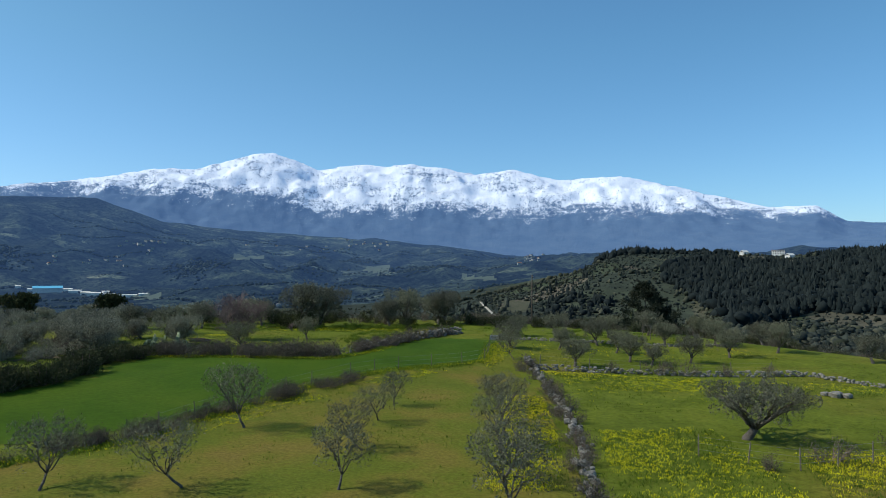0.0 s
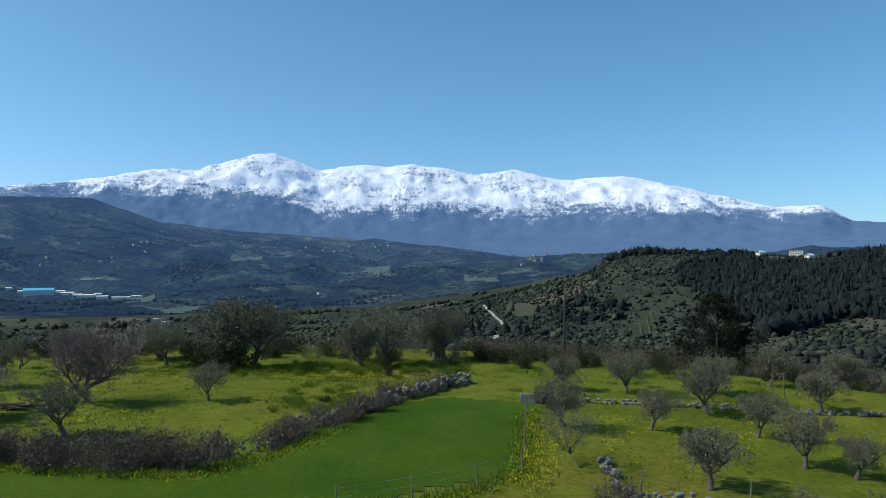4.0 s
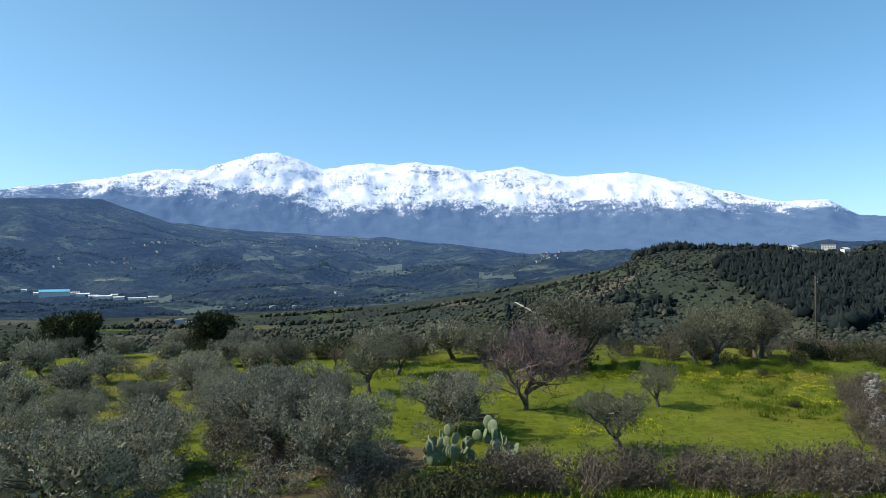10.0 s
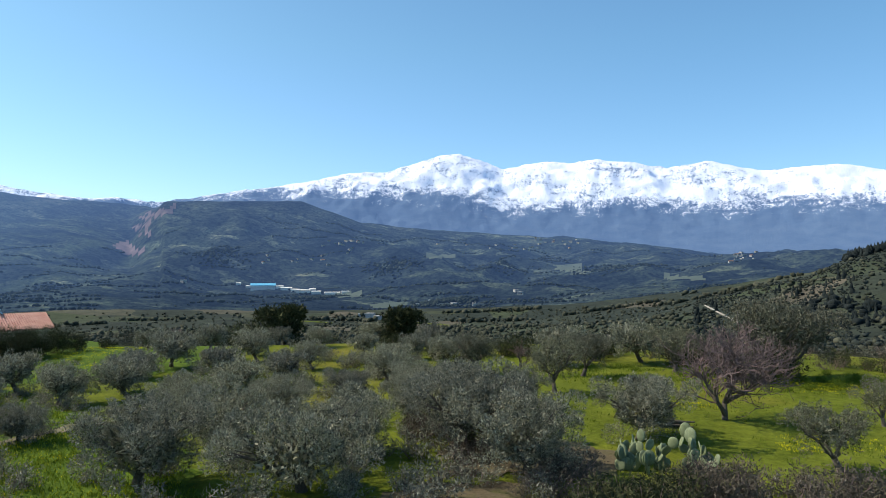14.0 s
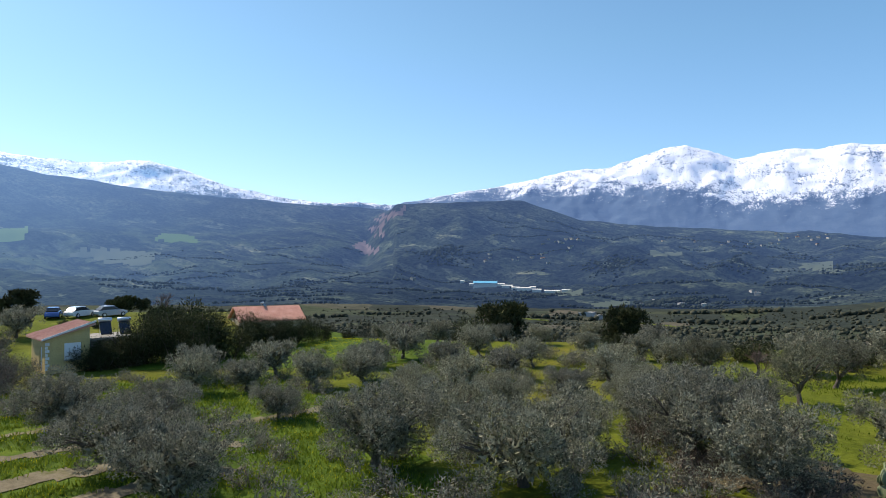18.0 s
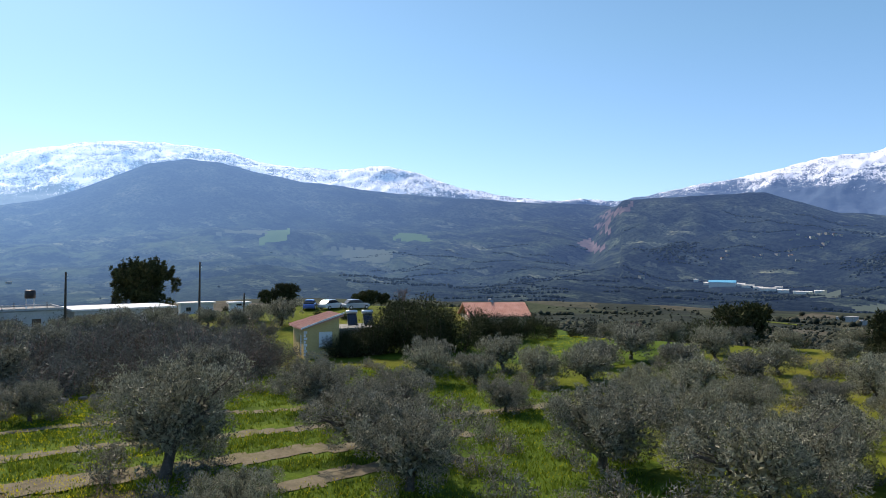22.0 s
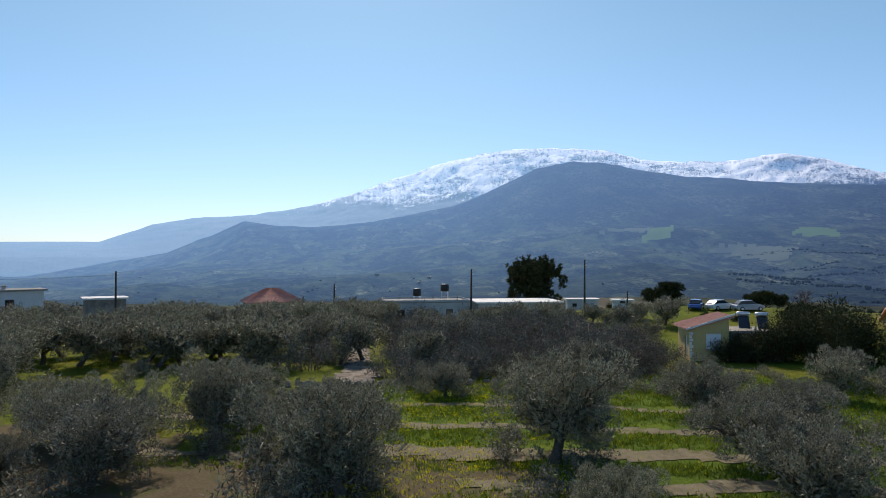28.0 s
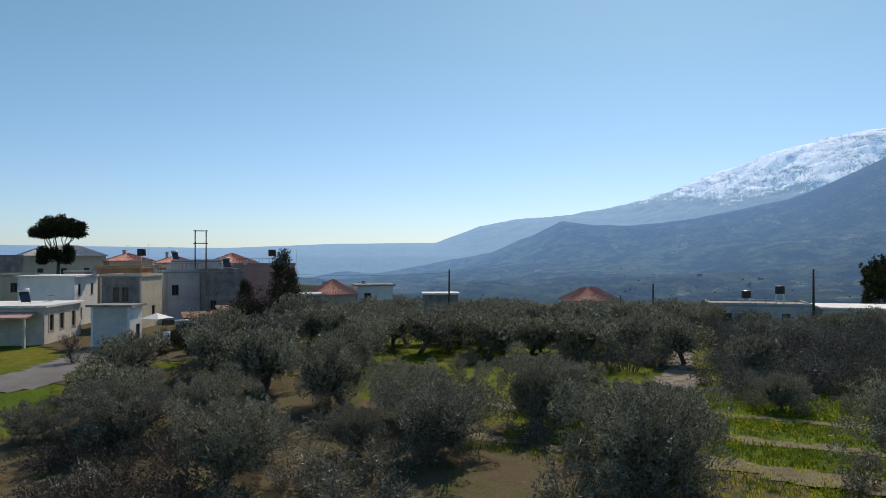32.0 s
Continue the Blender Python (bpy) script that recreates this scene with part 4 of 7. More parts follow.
def patch(name, poly, mat, label, category="field", lift=0.05, cell=0.6, wobble=0.5):
    """A strip or field lying on the ground inside an outline, with an uneven edge."""
    xs = np.arange(min(p[0] for p in poly) - 1, max(p[0] for p in poly) + 1, cell)
    ys = np.arange(min(p[1] for p in poly) - 1, max(p[1] for p in poly) + 1, cell)
    gx, gy = np.meshgrid(xs, ys, indexing="ij")
    wx, wy = gx + fbm(gx, gy, 2.5, 3) * wobble * 3, gy + fbm(gx + 40, gy, 2.5, 3) * wobble * 3
    ok = inside(wx, wy, poly)
    v, f, index = [], [], {}
    for i in range(len(xs) - 1):
        for j in range(len(ys) - 1):
            if ok[i, j]:
                q = []
                for a, b in ((i, j), (i + 1, j), (i + 1, j + 1), (i, j + 1)):
                    if (a, b) not in index:
                        index[a, b] = len(v)
                        px, py = xs[a] + rng.uniform(-.2, .2) * cell, ys[b] + rng.uniform(-.2, .2) * cell
                        v.append((px, py, land(px, py) + lift))
                    q.append(index[a, b])
                f.append(tuple(q))
    return tagged(new(name, mesh_of(name, v, f, mat, True)), label, category, kind="structure")


CROP = [(6.7, -3.3), (9.7, -1.4), (13.3, 3.2), (15.8, 9.2), (20.6, 16.6), (26.5, 22.9), (32.4, 26.6), (34.8, 28.8), (36.2, 40), (38, 43), (31.2, 45.5), (27.3, 42.6), (23.9, 35.2),
        (21.9, 29.2), (19.3, 26), (13.2, 26.5), (7.4, 27.5), (3.5, 27), (.6, 22), (2.5, 15), (.6, 10.4), (-3, 6), (-1, 0)]
patch("crop_field", CROP, M_CROP, "smooth bright green field of young crop", lift=.035)
M_ROUGH = blotchy("rough_pasture", [(0.3, (0.085, 0.11, 0.014)), (0.45, (0.11, 0.125, 0.016)), (0.58, (0.15, 0.128, 0.024)), (0.7, (0.16, 0.12, 0.03)), (0.8, (0.1, 0.12, 0.016))], 0.14, 5.0, 0.95, 0.05, 0.06, False, 0.4)
patch("rough_field", [(6, -28), (36, -28), (36.6, -4), (37.8, 12), (37.5, 22), (34.6, 25.5), (30, 23), (25.5, 20.5), (21.5, 15), (17.5, 7), (14.5, 0), (9, -6)], M_ROUGH, "rough pasture of yellowing grass beside the crop", lift=.03, cell=.8)
FLOWERS = [
    ([(35.2, 12), (38.2, 12), (37.2, -1), (36, -10), (32.5, -10), (34, 0)], .95), ([(40, 1), (47, 2), (46, -12), (38, -12)], .6), ([(49, -4), (56, -3), (56, -14), (47, -12)], .6), ([(41, 21), (66, 17), (66, 12), (41, 14)], .25),
    ([(39.5, 23.8), (53, 20), (52, 17.5), (47, 20), (40, 21.5)], .5), ([(35, 24), (37, 30), (40, 42), (37, 42), (34, 28)], .35), ([(13, -1), (21, 13), (29.5, 23.5), (31, 22), (22, 10), (16, -2)], .28),
    ([(7, 37), (13, 37.5), (12.5, 41), (8, 40.5)], .3), ([(2, 45), (6, 46.5), (4, 49), (0, 48)], .3), ([(4, 55), (32, 52), (31, 57), (5, 60)], .22), ([(24, 42), (29.5, 50), (27, 52), (22, 45)], .3),
    ([(40, 30), (66, 32), (66, 41), (40, 41)], .06), ([(41, 8), (60, 10), (60, 18), (41, 18)], .03), ([(-24, -4), (-24, 9), (-34, 10), (-34, -4)], .3), ([(-36, 0), (-36, 14), (-50, 18), (-50, 0)], .22),
    ([(-46, 42), (-56, 60), (-66, 80), (-50, 66), (-42, 46)], .1), ([(-56, -40), (-88, -42), (-84, -8), (-62, -10)], .12)]


def tufts(name, spots, height, spread, blades, mat, label, category):
    """Low clumps of blades standing on the ground, all of them one mesh."""
    spots = np.array(spots)
    n = len(spots)
    base = np.repeat(spots, blades, 0)
    m = len(base)
    p = base + np.concatenate([rng.normal(size=(m, 2)) * spread, np.zeros((m, 1))], 1)
    h = height * (.5 + .9 * rng.random(m))[:, None]
    lean = rng.normal(size=(m, 2)) * .35
    side = rng.normal(size=(m, 2))
    side /= np.linalg.norm(side, axis=1)[:, None]
    up = np.concatenate([lean, np.ones((m, 1))], 1) * h
    s = np.concatenate([side, np.zeros((m, 1))], 1) * h * .22
    v = np.stack([p - s * .4, p + s * .4, p + up * .6 + s, p + up], 1).reshape(-1, 3)
    return tagged(new(name, mesh_of(name, v, np.arange(m * 4).reshape(-1, 4), mat)), label, category, kind="stuff")


def scatter(poly, density, clump=6.0, floor=0.35):
    """Places inside an outline, thicker in clumps; density a square metre."""
    x0, x1 = min(p[0] for p in poly), max(p[0] for p in poly)
    y0, y1 = min(p[1] for p in poly), max(p[1] for p in poly)
    n = int((x1 - x0) * (y1 - y0) * density)
    x, y = rng.uniform(x0, x1, n), rng.uniform(y0, y1, n)
    keep = inside(x, y, poly) & (fbm(x, y, clump, 3) + .5 > floor + .45 * rng.random(n))
    return [(a, b, land(a, b)) for a, b in zip(x[keep], y[keep])]


herbs, blooms = [], []
for poly, d in FLOWERS:
    blooms += scatter(poly, d * 36, 3.0, .24)
    herbs += scatter(poly, d * 16, 3.5, .1)
MEADOW_ALL = [(-12, 32), (4, 36), (20, 32), (28, 48), (34, 58), (28, 66), (-6, 66), (-14, 50)]
FIELD_ALL = [(2, -30), (37, -30), (38.5, 20), (35, 29), (28, 22), (20, 12), (12, 0)]
RIGHT_ALL = [(38, -20), (70, -20), (72, 45), (37, 45), (37, 25)]
for poly, d in ((MEADOW_ALL, 2.2), (FIELD_ALL, 1.6), (RIGHT_ALL, 1.3)):
    herbs += scatter(poly, d, 4.0, .35)
tufts("meadow_herbs", herbs, .12, .18, 7, M_GRASSLEAF, "tufts of green herbs in the pasture", "grass")
tufts("yellow_blossom", [(x, y, z + .14) for x, y, z in blooms], .075, .10, 6, M_FLOWER, "clumps of bright yellow wild flowers", "flowers")
CLUMPS = [(rng.uniform(19, 25), rng.uniform(42, 56)) for _ in range(40)] + [(rng.uniform(-8, 34), rng.uniform(57, 65)) for _ in range(120)] + [(rng.uniform(36, 66), rng.uniform(44, 62)) for _ in range(90)]
tufts("tall_weeds", [(x, y, land(x, y)) for x, y in CLUMPS for _ in range(6)], .16, .4, 14, M_GRASSLEAF, "tall bright green weeds at the meadow's edge", "weeds")

# terraces in the grove: lush strips with trodden earth between
LUSH = [(-31.5, 7.5), (-25, 7), (-17, 12), (-15, 22), (-20, 28), (-30, 33), (-44, 40), (-50, 30), (-51, 10), (-50, 2), (-42, -8), (-36, -4), (-33, 0)]
patch("grove_grass", LUSH, M_LUSH, "lush bright green grass between the olives", lift=.05, wobble=1.0)
patch("lawn", [(-38, 48), (-46, 40), (-56, 33.5), (-60, 44), (-61, 56), (-76, 74), (-74, 84), (-56, 80), (-42, 66), (-34, 56)], M_LUSH, "bright green grass beside the hedge", lift=.05, wobble=1.0)
STRIPS = ((-40.0, .26, .45, -2, 26), (-34.6, .28, .6, -11, 33), (-29.8, .22, .9, -2, 25), (-25.6, .2, .7, 4, 21), (-31.5, .1, .6, -12, -2))
lush_spots = []
for k, (sx, slope, wide, y0, y1) in enumerate(STRIPS):
    ys = np.arange(y0, y1, 1.5)
    line = [(sx + slope * (y - 15) + fbm(np.array(y + 50.0 * k), np.array(3.0), 7, 2) * 1.0, y) for y in ys]
    patch("earth_path", [(x - wide, y) for x, y in line] + [(x + wide, y) for x, y in line[::-1]], M_TRACK, "trodden bare earth strip between grass terraces", "path", .085, .4, .55)
    lush_spots += [(x + wide + rng.uniform(.2, 2.0), y + rng.uniform(-.7, .7)) for x, y in line for _ in range(12)]
lush_spots += [(x, y) for x, y, _ in scatter(LUSH, 6.5, 2.5, .0)]
lush_spots = [(x, y) for x, y in lush_spots if not any(abs(x - sx - slope * (y - 15)) < wide + .25 for sx, slope, wide, y0, y1 in STRIPS if y0 < y < y1)]
tufts("terrace_herbs", [(x, y, land(x, y)) for x, y in lush_spots], .2, .2, 10, M_GRASSLEAF, "knee-high bright green herbs on the terraces", "grass")
tufts("terrace_flowers", [(x, y, land(x, y) + .25) for x, y in lush_spots[::3]], .07, .3, 6, M_FLOWER, "small yellow flowers on the terraces", "flowers")
patch("earth_track", [(-50, -.4), (-54, -1.6), (-58, -1.3), (-66, -.6), (-84, .2), (-84, 2.2), (-66, 1.5), (-58, 1.2), (-54, 1.5), (-50, .5)], M_STONY, "stony pinkish earth track between the olives", "path", .07, .6, .6)
patch("bare_ground", [(-9, 25), (-5, 25.5), (-4, 28), (-8, 29)], M_SOIL, "bare brown earth under the olives", "ground", .05, .6, 1.5)
patch("bare_ground", [(-23, 9), (-31.2, 7.3), (-32.6, 0), (-34.5, -6), (-38, -14), (-36, -20), (-32, -27), (-22, -24), (-21, -8)], M_SOIL, "bare brown earth under the olives", "ground", .05, .7, 2.5)

patch("bare_ground", [polar(22, 118), polar(24, 148), polar(40, 147), polar(58, 136), polar(62, 124), polar(44, 112)], M_SOIL, "bare brown earth under the olives", "ground", .045, .8, 2.0)
patch("bare_ground", [(-8, 29.5), (-1.5, 30.5), (.5, 33.5), (-4, 36), (-9, 34)], M_SOIL, "bare brown earth under the olives", "ground", .05, .6, 1.2)

# ---- hedges and scrub ----
BRAMBLE = [bush(400 + i, 1.6 + .2 * (i % 3), 2.2 + .3 * i, 1000, M_BRUSH, "bramble_bush", "tangled dry brown bramble bush along the stone wall", .135) for i in range(4)]
SHRUB = [bush(420 + i, 2.0, 2.6, 1500, M_DARKLEAF, "evergreen_shrub", "dense dark evergreen shrub at the field's edge", .2) for i in range(3)]


def along(line, gap, side, lo, hi):
    out = []
    for (x0, y0), (x1, y1) in zip(line, line[1:]):
        d = math.hypot(x1 - x0, y1 - y0)
        for i in range(max(1, int(d / gap))):
            t = rng.random()
            out.append((x0 + (x1 - x0) * t + rng.normal() * side, y0 + (y1 - y0) * t + rng.normal() * side, rng.uniform(lo, hi)))
    return out


HEDGE = [(-3, 16), (-.5, 24), (1, 29), (6, 30), (13, 29.5), (19, 29), (22.5, 34), (25.5, 41), (29, 47.5), (32.3, 52)]
plant(BRAMBLE, along([(3, 29), (13, 29.0), (19, 28.4)], .34, .8, .75, 1.25) + along([(-3, 26.5), (4, 28.5)], .6, .6, .5, .8) + along(HEDGE[5:], .5, .7, .5, .95), "brambles on the terrace wall", rng)
plant(SHRUB, along([(-3.5, 5), (-.8, 10.5), (1.4, 14.5), (.6, 19), (-.6, 23), (1.5, 28)], .62, .6, .75, 1.15), "evergreen hedge beside the crop", rng)
plant(BRAMBLE, along([(8, -7), (13, -1), (16, 5), (20.5, 12.5), (24, 18)], .6, .25, .4, .8), "brambles at the field's edge", rng)
plant(BRAMBLE, along([(37, -12), (38.3, -2), (38.9, 6), (39.2, 20), (38.6, 25)], 1.3, .35, .4, .75), "brambles on the field wall", rng)
plant(BRAMBLE, [(38.6, 25.2, 1.0), (46.5, 23.9, .8), (50.5, 23.4, 1.0), (52.5, 22.8, 1.0), (56, 22, .8), (60, 22.3, .7), (50.2, -5.0, .9), (55.5, -2.5, .8), (46.5, -6.5, .6)], "brambles on the field wall", rng)
plant(SHRUB, along([(-16, 66), (0, 69), (14, 68), (34, 66), (48, 62), (62, 56), (76, 46)], 2.0, 1.5, .6, 1.2), "scrub beyond the meadow", rng)
plant(BRAMBLE, along([(-20, 70), (0, 74), (14, 72), (34, 71), (48, 68), (62, 61), (78, 50)], 2.0, 2.0, .8, 1.3), "scrub beyond the meadow", rng)
plant(SHRUB, [(9.5, 59.5, 1.6), (11.5, 60.5, 1.7), (8, 61, 1.5), (31.5, 61.5, .9), (25, 60.5, .9), (26, 56, .45), (22.5, 44, .3)], "scrub beyond the meadow", rng)
plant(SHRUB, along([(-20, 72), (-34, 76), (-48, 78)], 2.2, 2.0, .6, 1.0) + [(-27.5, 80.0, 1.5), (-26, 81, 1.4), (-42, 72, 1.7), (-43.5, 72.5, 1.6), (-57, 66, .8)], "scrub beyond the grove", rng)
plant(BRAMBLE, along([(-10, 36), (-6, 29), (-2, 29.5)], .8, 1.0, .7, 1.1) + along([(-18, 50), (-9, 42)], 1.5, 2.0, .7, 1.1), "brambles under the olives", rng)
GREYBUSH = [bush(480 + i, 1.9, 2.4 + .3 * i, 1300, M_GREYTWIG, "grey_thicket_bush", "tangled grey half-bare bush", .14) for i in range(3)]
thicket = ([(*polar(rng.uniform(57, 66), rng.uniform(63.6, 67.5)), rng.uniform(.7, 1.05)) for _ in range(16)] + [(*polar(rng.uniform(67, 95), rng.uniform(64.5, 73)), rng.uniform(.7, 1.2)) for _ in range(45)] + [(*polar(rng.uniform(51, 80), rng.uniform(66, 87)), rng.uniform(1.0, 1.75)) for _ in range(110)] + along([(-62, -2), (-64, 8), (-64, 16), (-60, 22)], .8, 2.6, 1.4, 2.2) + along([(-54, 7), (-57, 20)], 1.2, 1.8, 1.0, 1.7)
     + along([(-74, -2), (-78, 10), (-76, 22)], 1.2, 3.0, 1.4, 2.1))
mass("bare_thicket", GREYBUSH + BRAMBLE[:1], [q for q in thicket if not -1.5 < q[1] < 2.6], "bare greyish thicket beside the small house", "thicket")
discard(GREYBUSH)
TALL = [bush(440 + i, 5.2, 4.6, 5200, M_DARKLEAF, "tall_hedge_shrub", "tall dense evergreen shrub in the house's hedge", .24) for i in range(2)]
plant(TALL, [(*polar(68, 55.5), 1.05), (*polar(67.5, 53.6), 1.22), (*polar(68, 51.8), 1.2), (*polar(69, 50.2), 1.05), (*polar(66.5, 57.2), .85), (*polar(72, 54.2), 1.2), (*polar(72, 52.4), 1.25), (*polar(66, 52.5), .8), (*polar(65.5, 59.0), .62), (*polar(65.5, 60.2), .6)], "tall evergreen hedge", rng)
plant(TALL, [(*polar(72 + 1.5 * (50 - az), az), k) for az, k in ((48.8, .82), (47.6, .78), (46.4, .74), (45.2, .7), (44.1, .66), (43.1, .6), (48.2, .74), (46.9, .72), (45.8, .68))], "tall evergreen hedge", rng)
plant(SHRUB, [(*polar(rng.uniform(92, 112), rng.uniform(55, 72)), rng.uniform(.25, .5)) for _ in range(22)], "shrubs on the rise", rng)
plant(SHRUB, [(*polar(66, 60.0), 1.05), (*polar(65.5, 59.0), 1.3), (*polar(66.5, 58.2), 1.35), (*polar(67, 57.2), 1.4), (*polar(67.5, 56.2), 1.1)], "tall evergreen hedge", rng)
discard(TALL)
mass("edge_scrub", SHRUB + BRAMBLE, [(x, 66 - .32 * (x - 34) + rng.uniform(0, 16), rng.uniform(.6, 1.25)) for x in np.linspace(34, 96, 74)], "grey-green scrub below the orchard wall", "thicket")
mass("dry_scrub", BRAMBLE, [(*polar(rng.uniform(27, 40), rng.uniform(129, 146)), rng.uniform(.7, 1.3)) for _ in range(34)], "dry brown scrub at the edge of the grove", "thicket")
WEED = [bush(470 + i, .8, 1.3 + .3 * i, 420, M_GRASSLEAF, "weed_clump", "low clump of broad green weeds", .13, M_GRASSLEAF) for i in range(2)]
mass("weed_clumps", WEED, [(rng.uniform(8, 33), 59 + rng.normal() * 2.0, rng.uniform(.5, 1.1)) for _ in range(70)] + [(rng.uniform(19, 27), rng.uniform(40, 52), rng.uniform(.3, .7)) for _ in range(34)] + [(*polar(rng.uniform(70, 100), rng.uniform(42, 46)), rng.uniform(.4, .9)) for _ in range(20)],
     "low clumps of broad green weeds at the edge of the meadow", "weeds")
discard(WEED)
discard(BRAMBLE + SHRUB)
leafless = bare_tree(17, 3.6, 3.4, depth=4)
plant([leafless], [(-13, 58, .9), (-48, 66, .85), (10, 55, .4), (-9, 60, .8), (-41, -37.5, 1.3), (-88, 62, 1.0)], "leafless trees among the olives", rng)
discard([leafless])

# ---- prickly pear, wood pile, trough ----
def prickly_pear(seed, pads):
    r = np.random.default_rng(seed)
    t = thing("prickly_pear", "clump of prickly pear cactus with pale oval pads", "cactus")
    v, f = [], []
    for i in range(10):
        for j in range(6):
            w, u = 2 * math.pi * i / 10, math.pi * j / 5
            v.append((.19 * math.sin(u) * math.cos(w), .035 * math.sin(u) * math.sin(w), .26 * (1 - math.cos(u)) * (1 - .0 * u)))
    for i in range(10):
        for j in range(5):
            a, b = i * 6 + j, ((i + 1) % 10) * 6 + j
            f.append((a, b, b + 1, a + 1))
    pad = mesh_of("pad", v, f, M_CACTUS, True)
    tops = [(r.uniform(-1, 1), r.uniform(-.5, .5), 0.0, 0) for _ in range(9)]
    for k in range(pads):
        x, y, z, lv = tops[int(r.integers(0, len(tops)))]
        tilt, turn = r.normal() * 28, r.random() * 180
        s = r.uniform(.8, 1.15)
        m = pose(x, y, z - .03, r.normal() * 12, tilt, turn) @ Matrix.Scale(s, 4)
        part("pad", pad, t, "", m)
        top = m @ Vector((0, 0, .5))
        if top.z > .25 and lv < 4:
            tops.append((*top, lv + 1))
    return t


for seed, pads, x, y, turn in ((1, 54, .6, 32.4, 20), (2, 30, 3.0, 33.0, 80)):
    prickly_pear(seed, pads).matrix_basis = pose(x, y, land(x, y), 0, 0, turn) @ Matrix.Scale(1.3, 4)
pile = thing("wood_pile", "heap of cut grey branches on the grass", "wood pile", pose(2.2, 41.3, land(2.2, 41.3), 0, 0, 12))
for i in range(22):
    x, y = rng.normal() * .35, rng.normal() * .22
    a = rng.normal() * .35
    L = rng.uniform(.5, 1.0)
    z = .06 + .1 * (i // 6)
    part("branch", Shape().tube([(x - L * math.cos(a), y - L * math.sin(a), z), (x, y, z + .03), (x + L * math.cos(a), y + L * math.sin(a), z)], [.05, .06, .045], 6).mesh("branch", M_BARK), pile)
M_CONCRETE = blotchy("weathered_concrete", [(0.3, (.2, .195, .18)), (.7, (.36, .35, .33))], 1.2, 12, .9, .2, .02)
trough = thing("water_trough", "pale concrete water trough at the end of the field", "trough", pose(37.0, 44.2, land(37.0, 44.2), 0, 0, -4) @ Matrix.Diagonal((.66, .8, .85, 1)))
part("basin", Shape().box(-.8, -.4, 0, .8, -.28, .7).box(-.8, .28, 0, .8, .4, .7).box(-.8, -.28, 0, -.68, .28, .7).box(.68, -.28, 0, .8, .28, .7).box(-.68, -.28, 0, .68, .28, .12).mesh("basin", M_CONCRETE), trough)
drum = thing("water_drum", "dark weathered drum lying beside the concrete trough", "drum", pose(38.0, 44.0, land(38.0, 44.0) + .4, 0, 0, 8))
M_DRUM = blotchy("dark_plastic", [(.3, (.018, .018, .018)), (.7, (.05, .047, .043))], 2, 14, .6, .3, .01)
part("barrel", Shape().tube([(-.55, 0, 0), (-.5, 0, 0), (-.2, 0, 0), (-.17, 0, 0), (.17, 0, 0), (.2, 0, 0), (.5, 0, 0), (.55, 0, 0)], [.36, .4, .4, .43, .43, .4, .4, .36], 16).mesh("barrel", M_DRUM), drum)
part("lid", Shape().tube([(.54, 0, 0), (.58, 0, 0)], [.3, .3], 16).mesh("lid", M_CONCRETE), drum, "pale round lid")
gateway = thing("gateway", "two leaning wooden posts with a crossbar", "frame", pose(56.5, 47.5, land(56.5, 47.5), 0, 0, 20))
M_WOOD = blotchy("weathered_wood", [(.3, (.12, .1, .08)), (.7, (.24, .21, .18))], 4, 30, .9, .1, .01)
for sx in (-.6, .6):
    part("post", Shape().tube([(sx, 0, -.2), (sx * .9, 0, 2.0)], [.05, .04], 6).mesh("post", M_WOOD), gateway)
part("crossbar", Shape().tube([(-.62, 0, 1.8), (.62, 0, 1.86)], [.04, .04], 6).mesh("crossbar", M_WOOD), gateway)

# ---- fences ----
M_WIRE, *_w = shader("dull_wire", .5, .4, .8)
_w[2].inputs["Base Color"].default_value = (.3, .3, .29, 1)


def fence(line, gap, height, label):
    t = thing("wire_fence", label, "fence")
    tops = []
    for (x0, y0), (x1, y1) in zip(line, line[1:]):
        n = max(1, round(math.hypot(x1 - x0, y1 - y0) / gap))
        for i in range(n):
            x, y = x0 + (x1 - x0) * i / n, y0 + (y1 - y0) * i / n
            z = land(x, y)
            lx, ly = rng.normal() * .06, rng.normal() * .06
            part("post", Shape().tube([(x, y, z - .2), (x + lx, y + ly, z + height)], [.04, .032], 6).mesh("post", M_WOOD), t)
            tops.append((x + lx * .8, y + ly * .8, z))
    for k in (.3, .6, .9):
        part("wire", Shape().tube([(x, y, z + height * k) for x, y, z in tops], [.006] * len(tops), 3).mesh("wire", M_WIRE), t)


fence([(36.4, 40), (34.9, 28.8), (32.6, 26.2), (29.7, 24.2), (26.7, 22.6), (22.9, 18.6), (20.4, 14.6), (16.4, 6.4), (13, -2.4)], 3.4, 1.25, "old wire fence with thin wooden posts round the crop")
fence([(40, 26.4), (53.5, 22.8), (64, 23)], 4.0, 1.2, "sagging wire fence behind the stone wall")
fence([(44, -4), (48, -6.5), (54.5, -4.5), (58, -2)], 2.6, 1.1, "rough stick fence under the old olive")

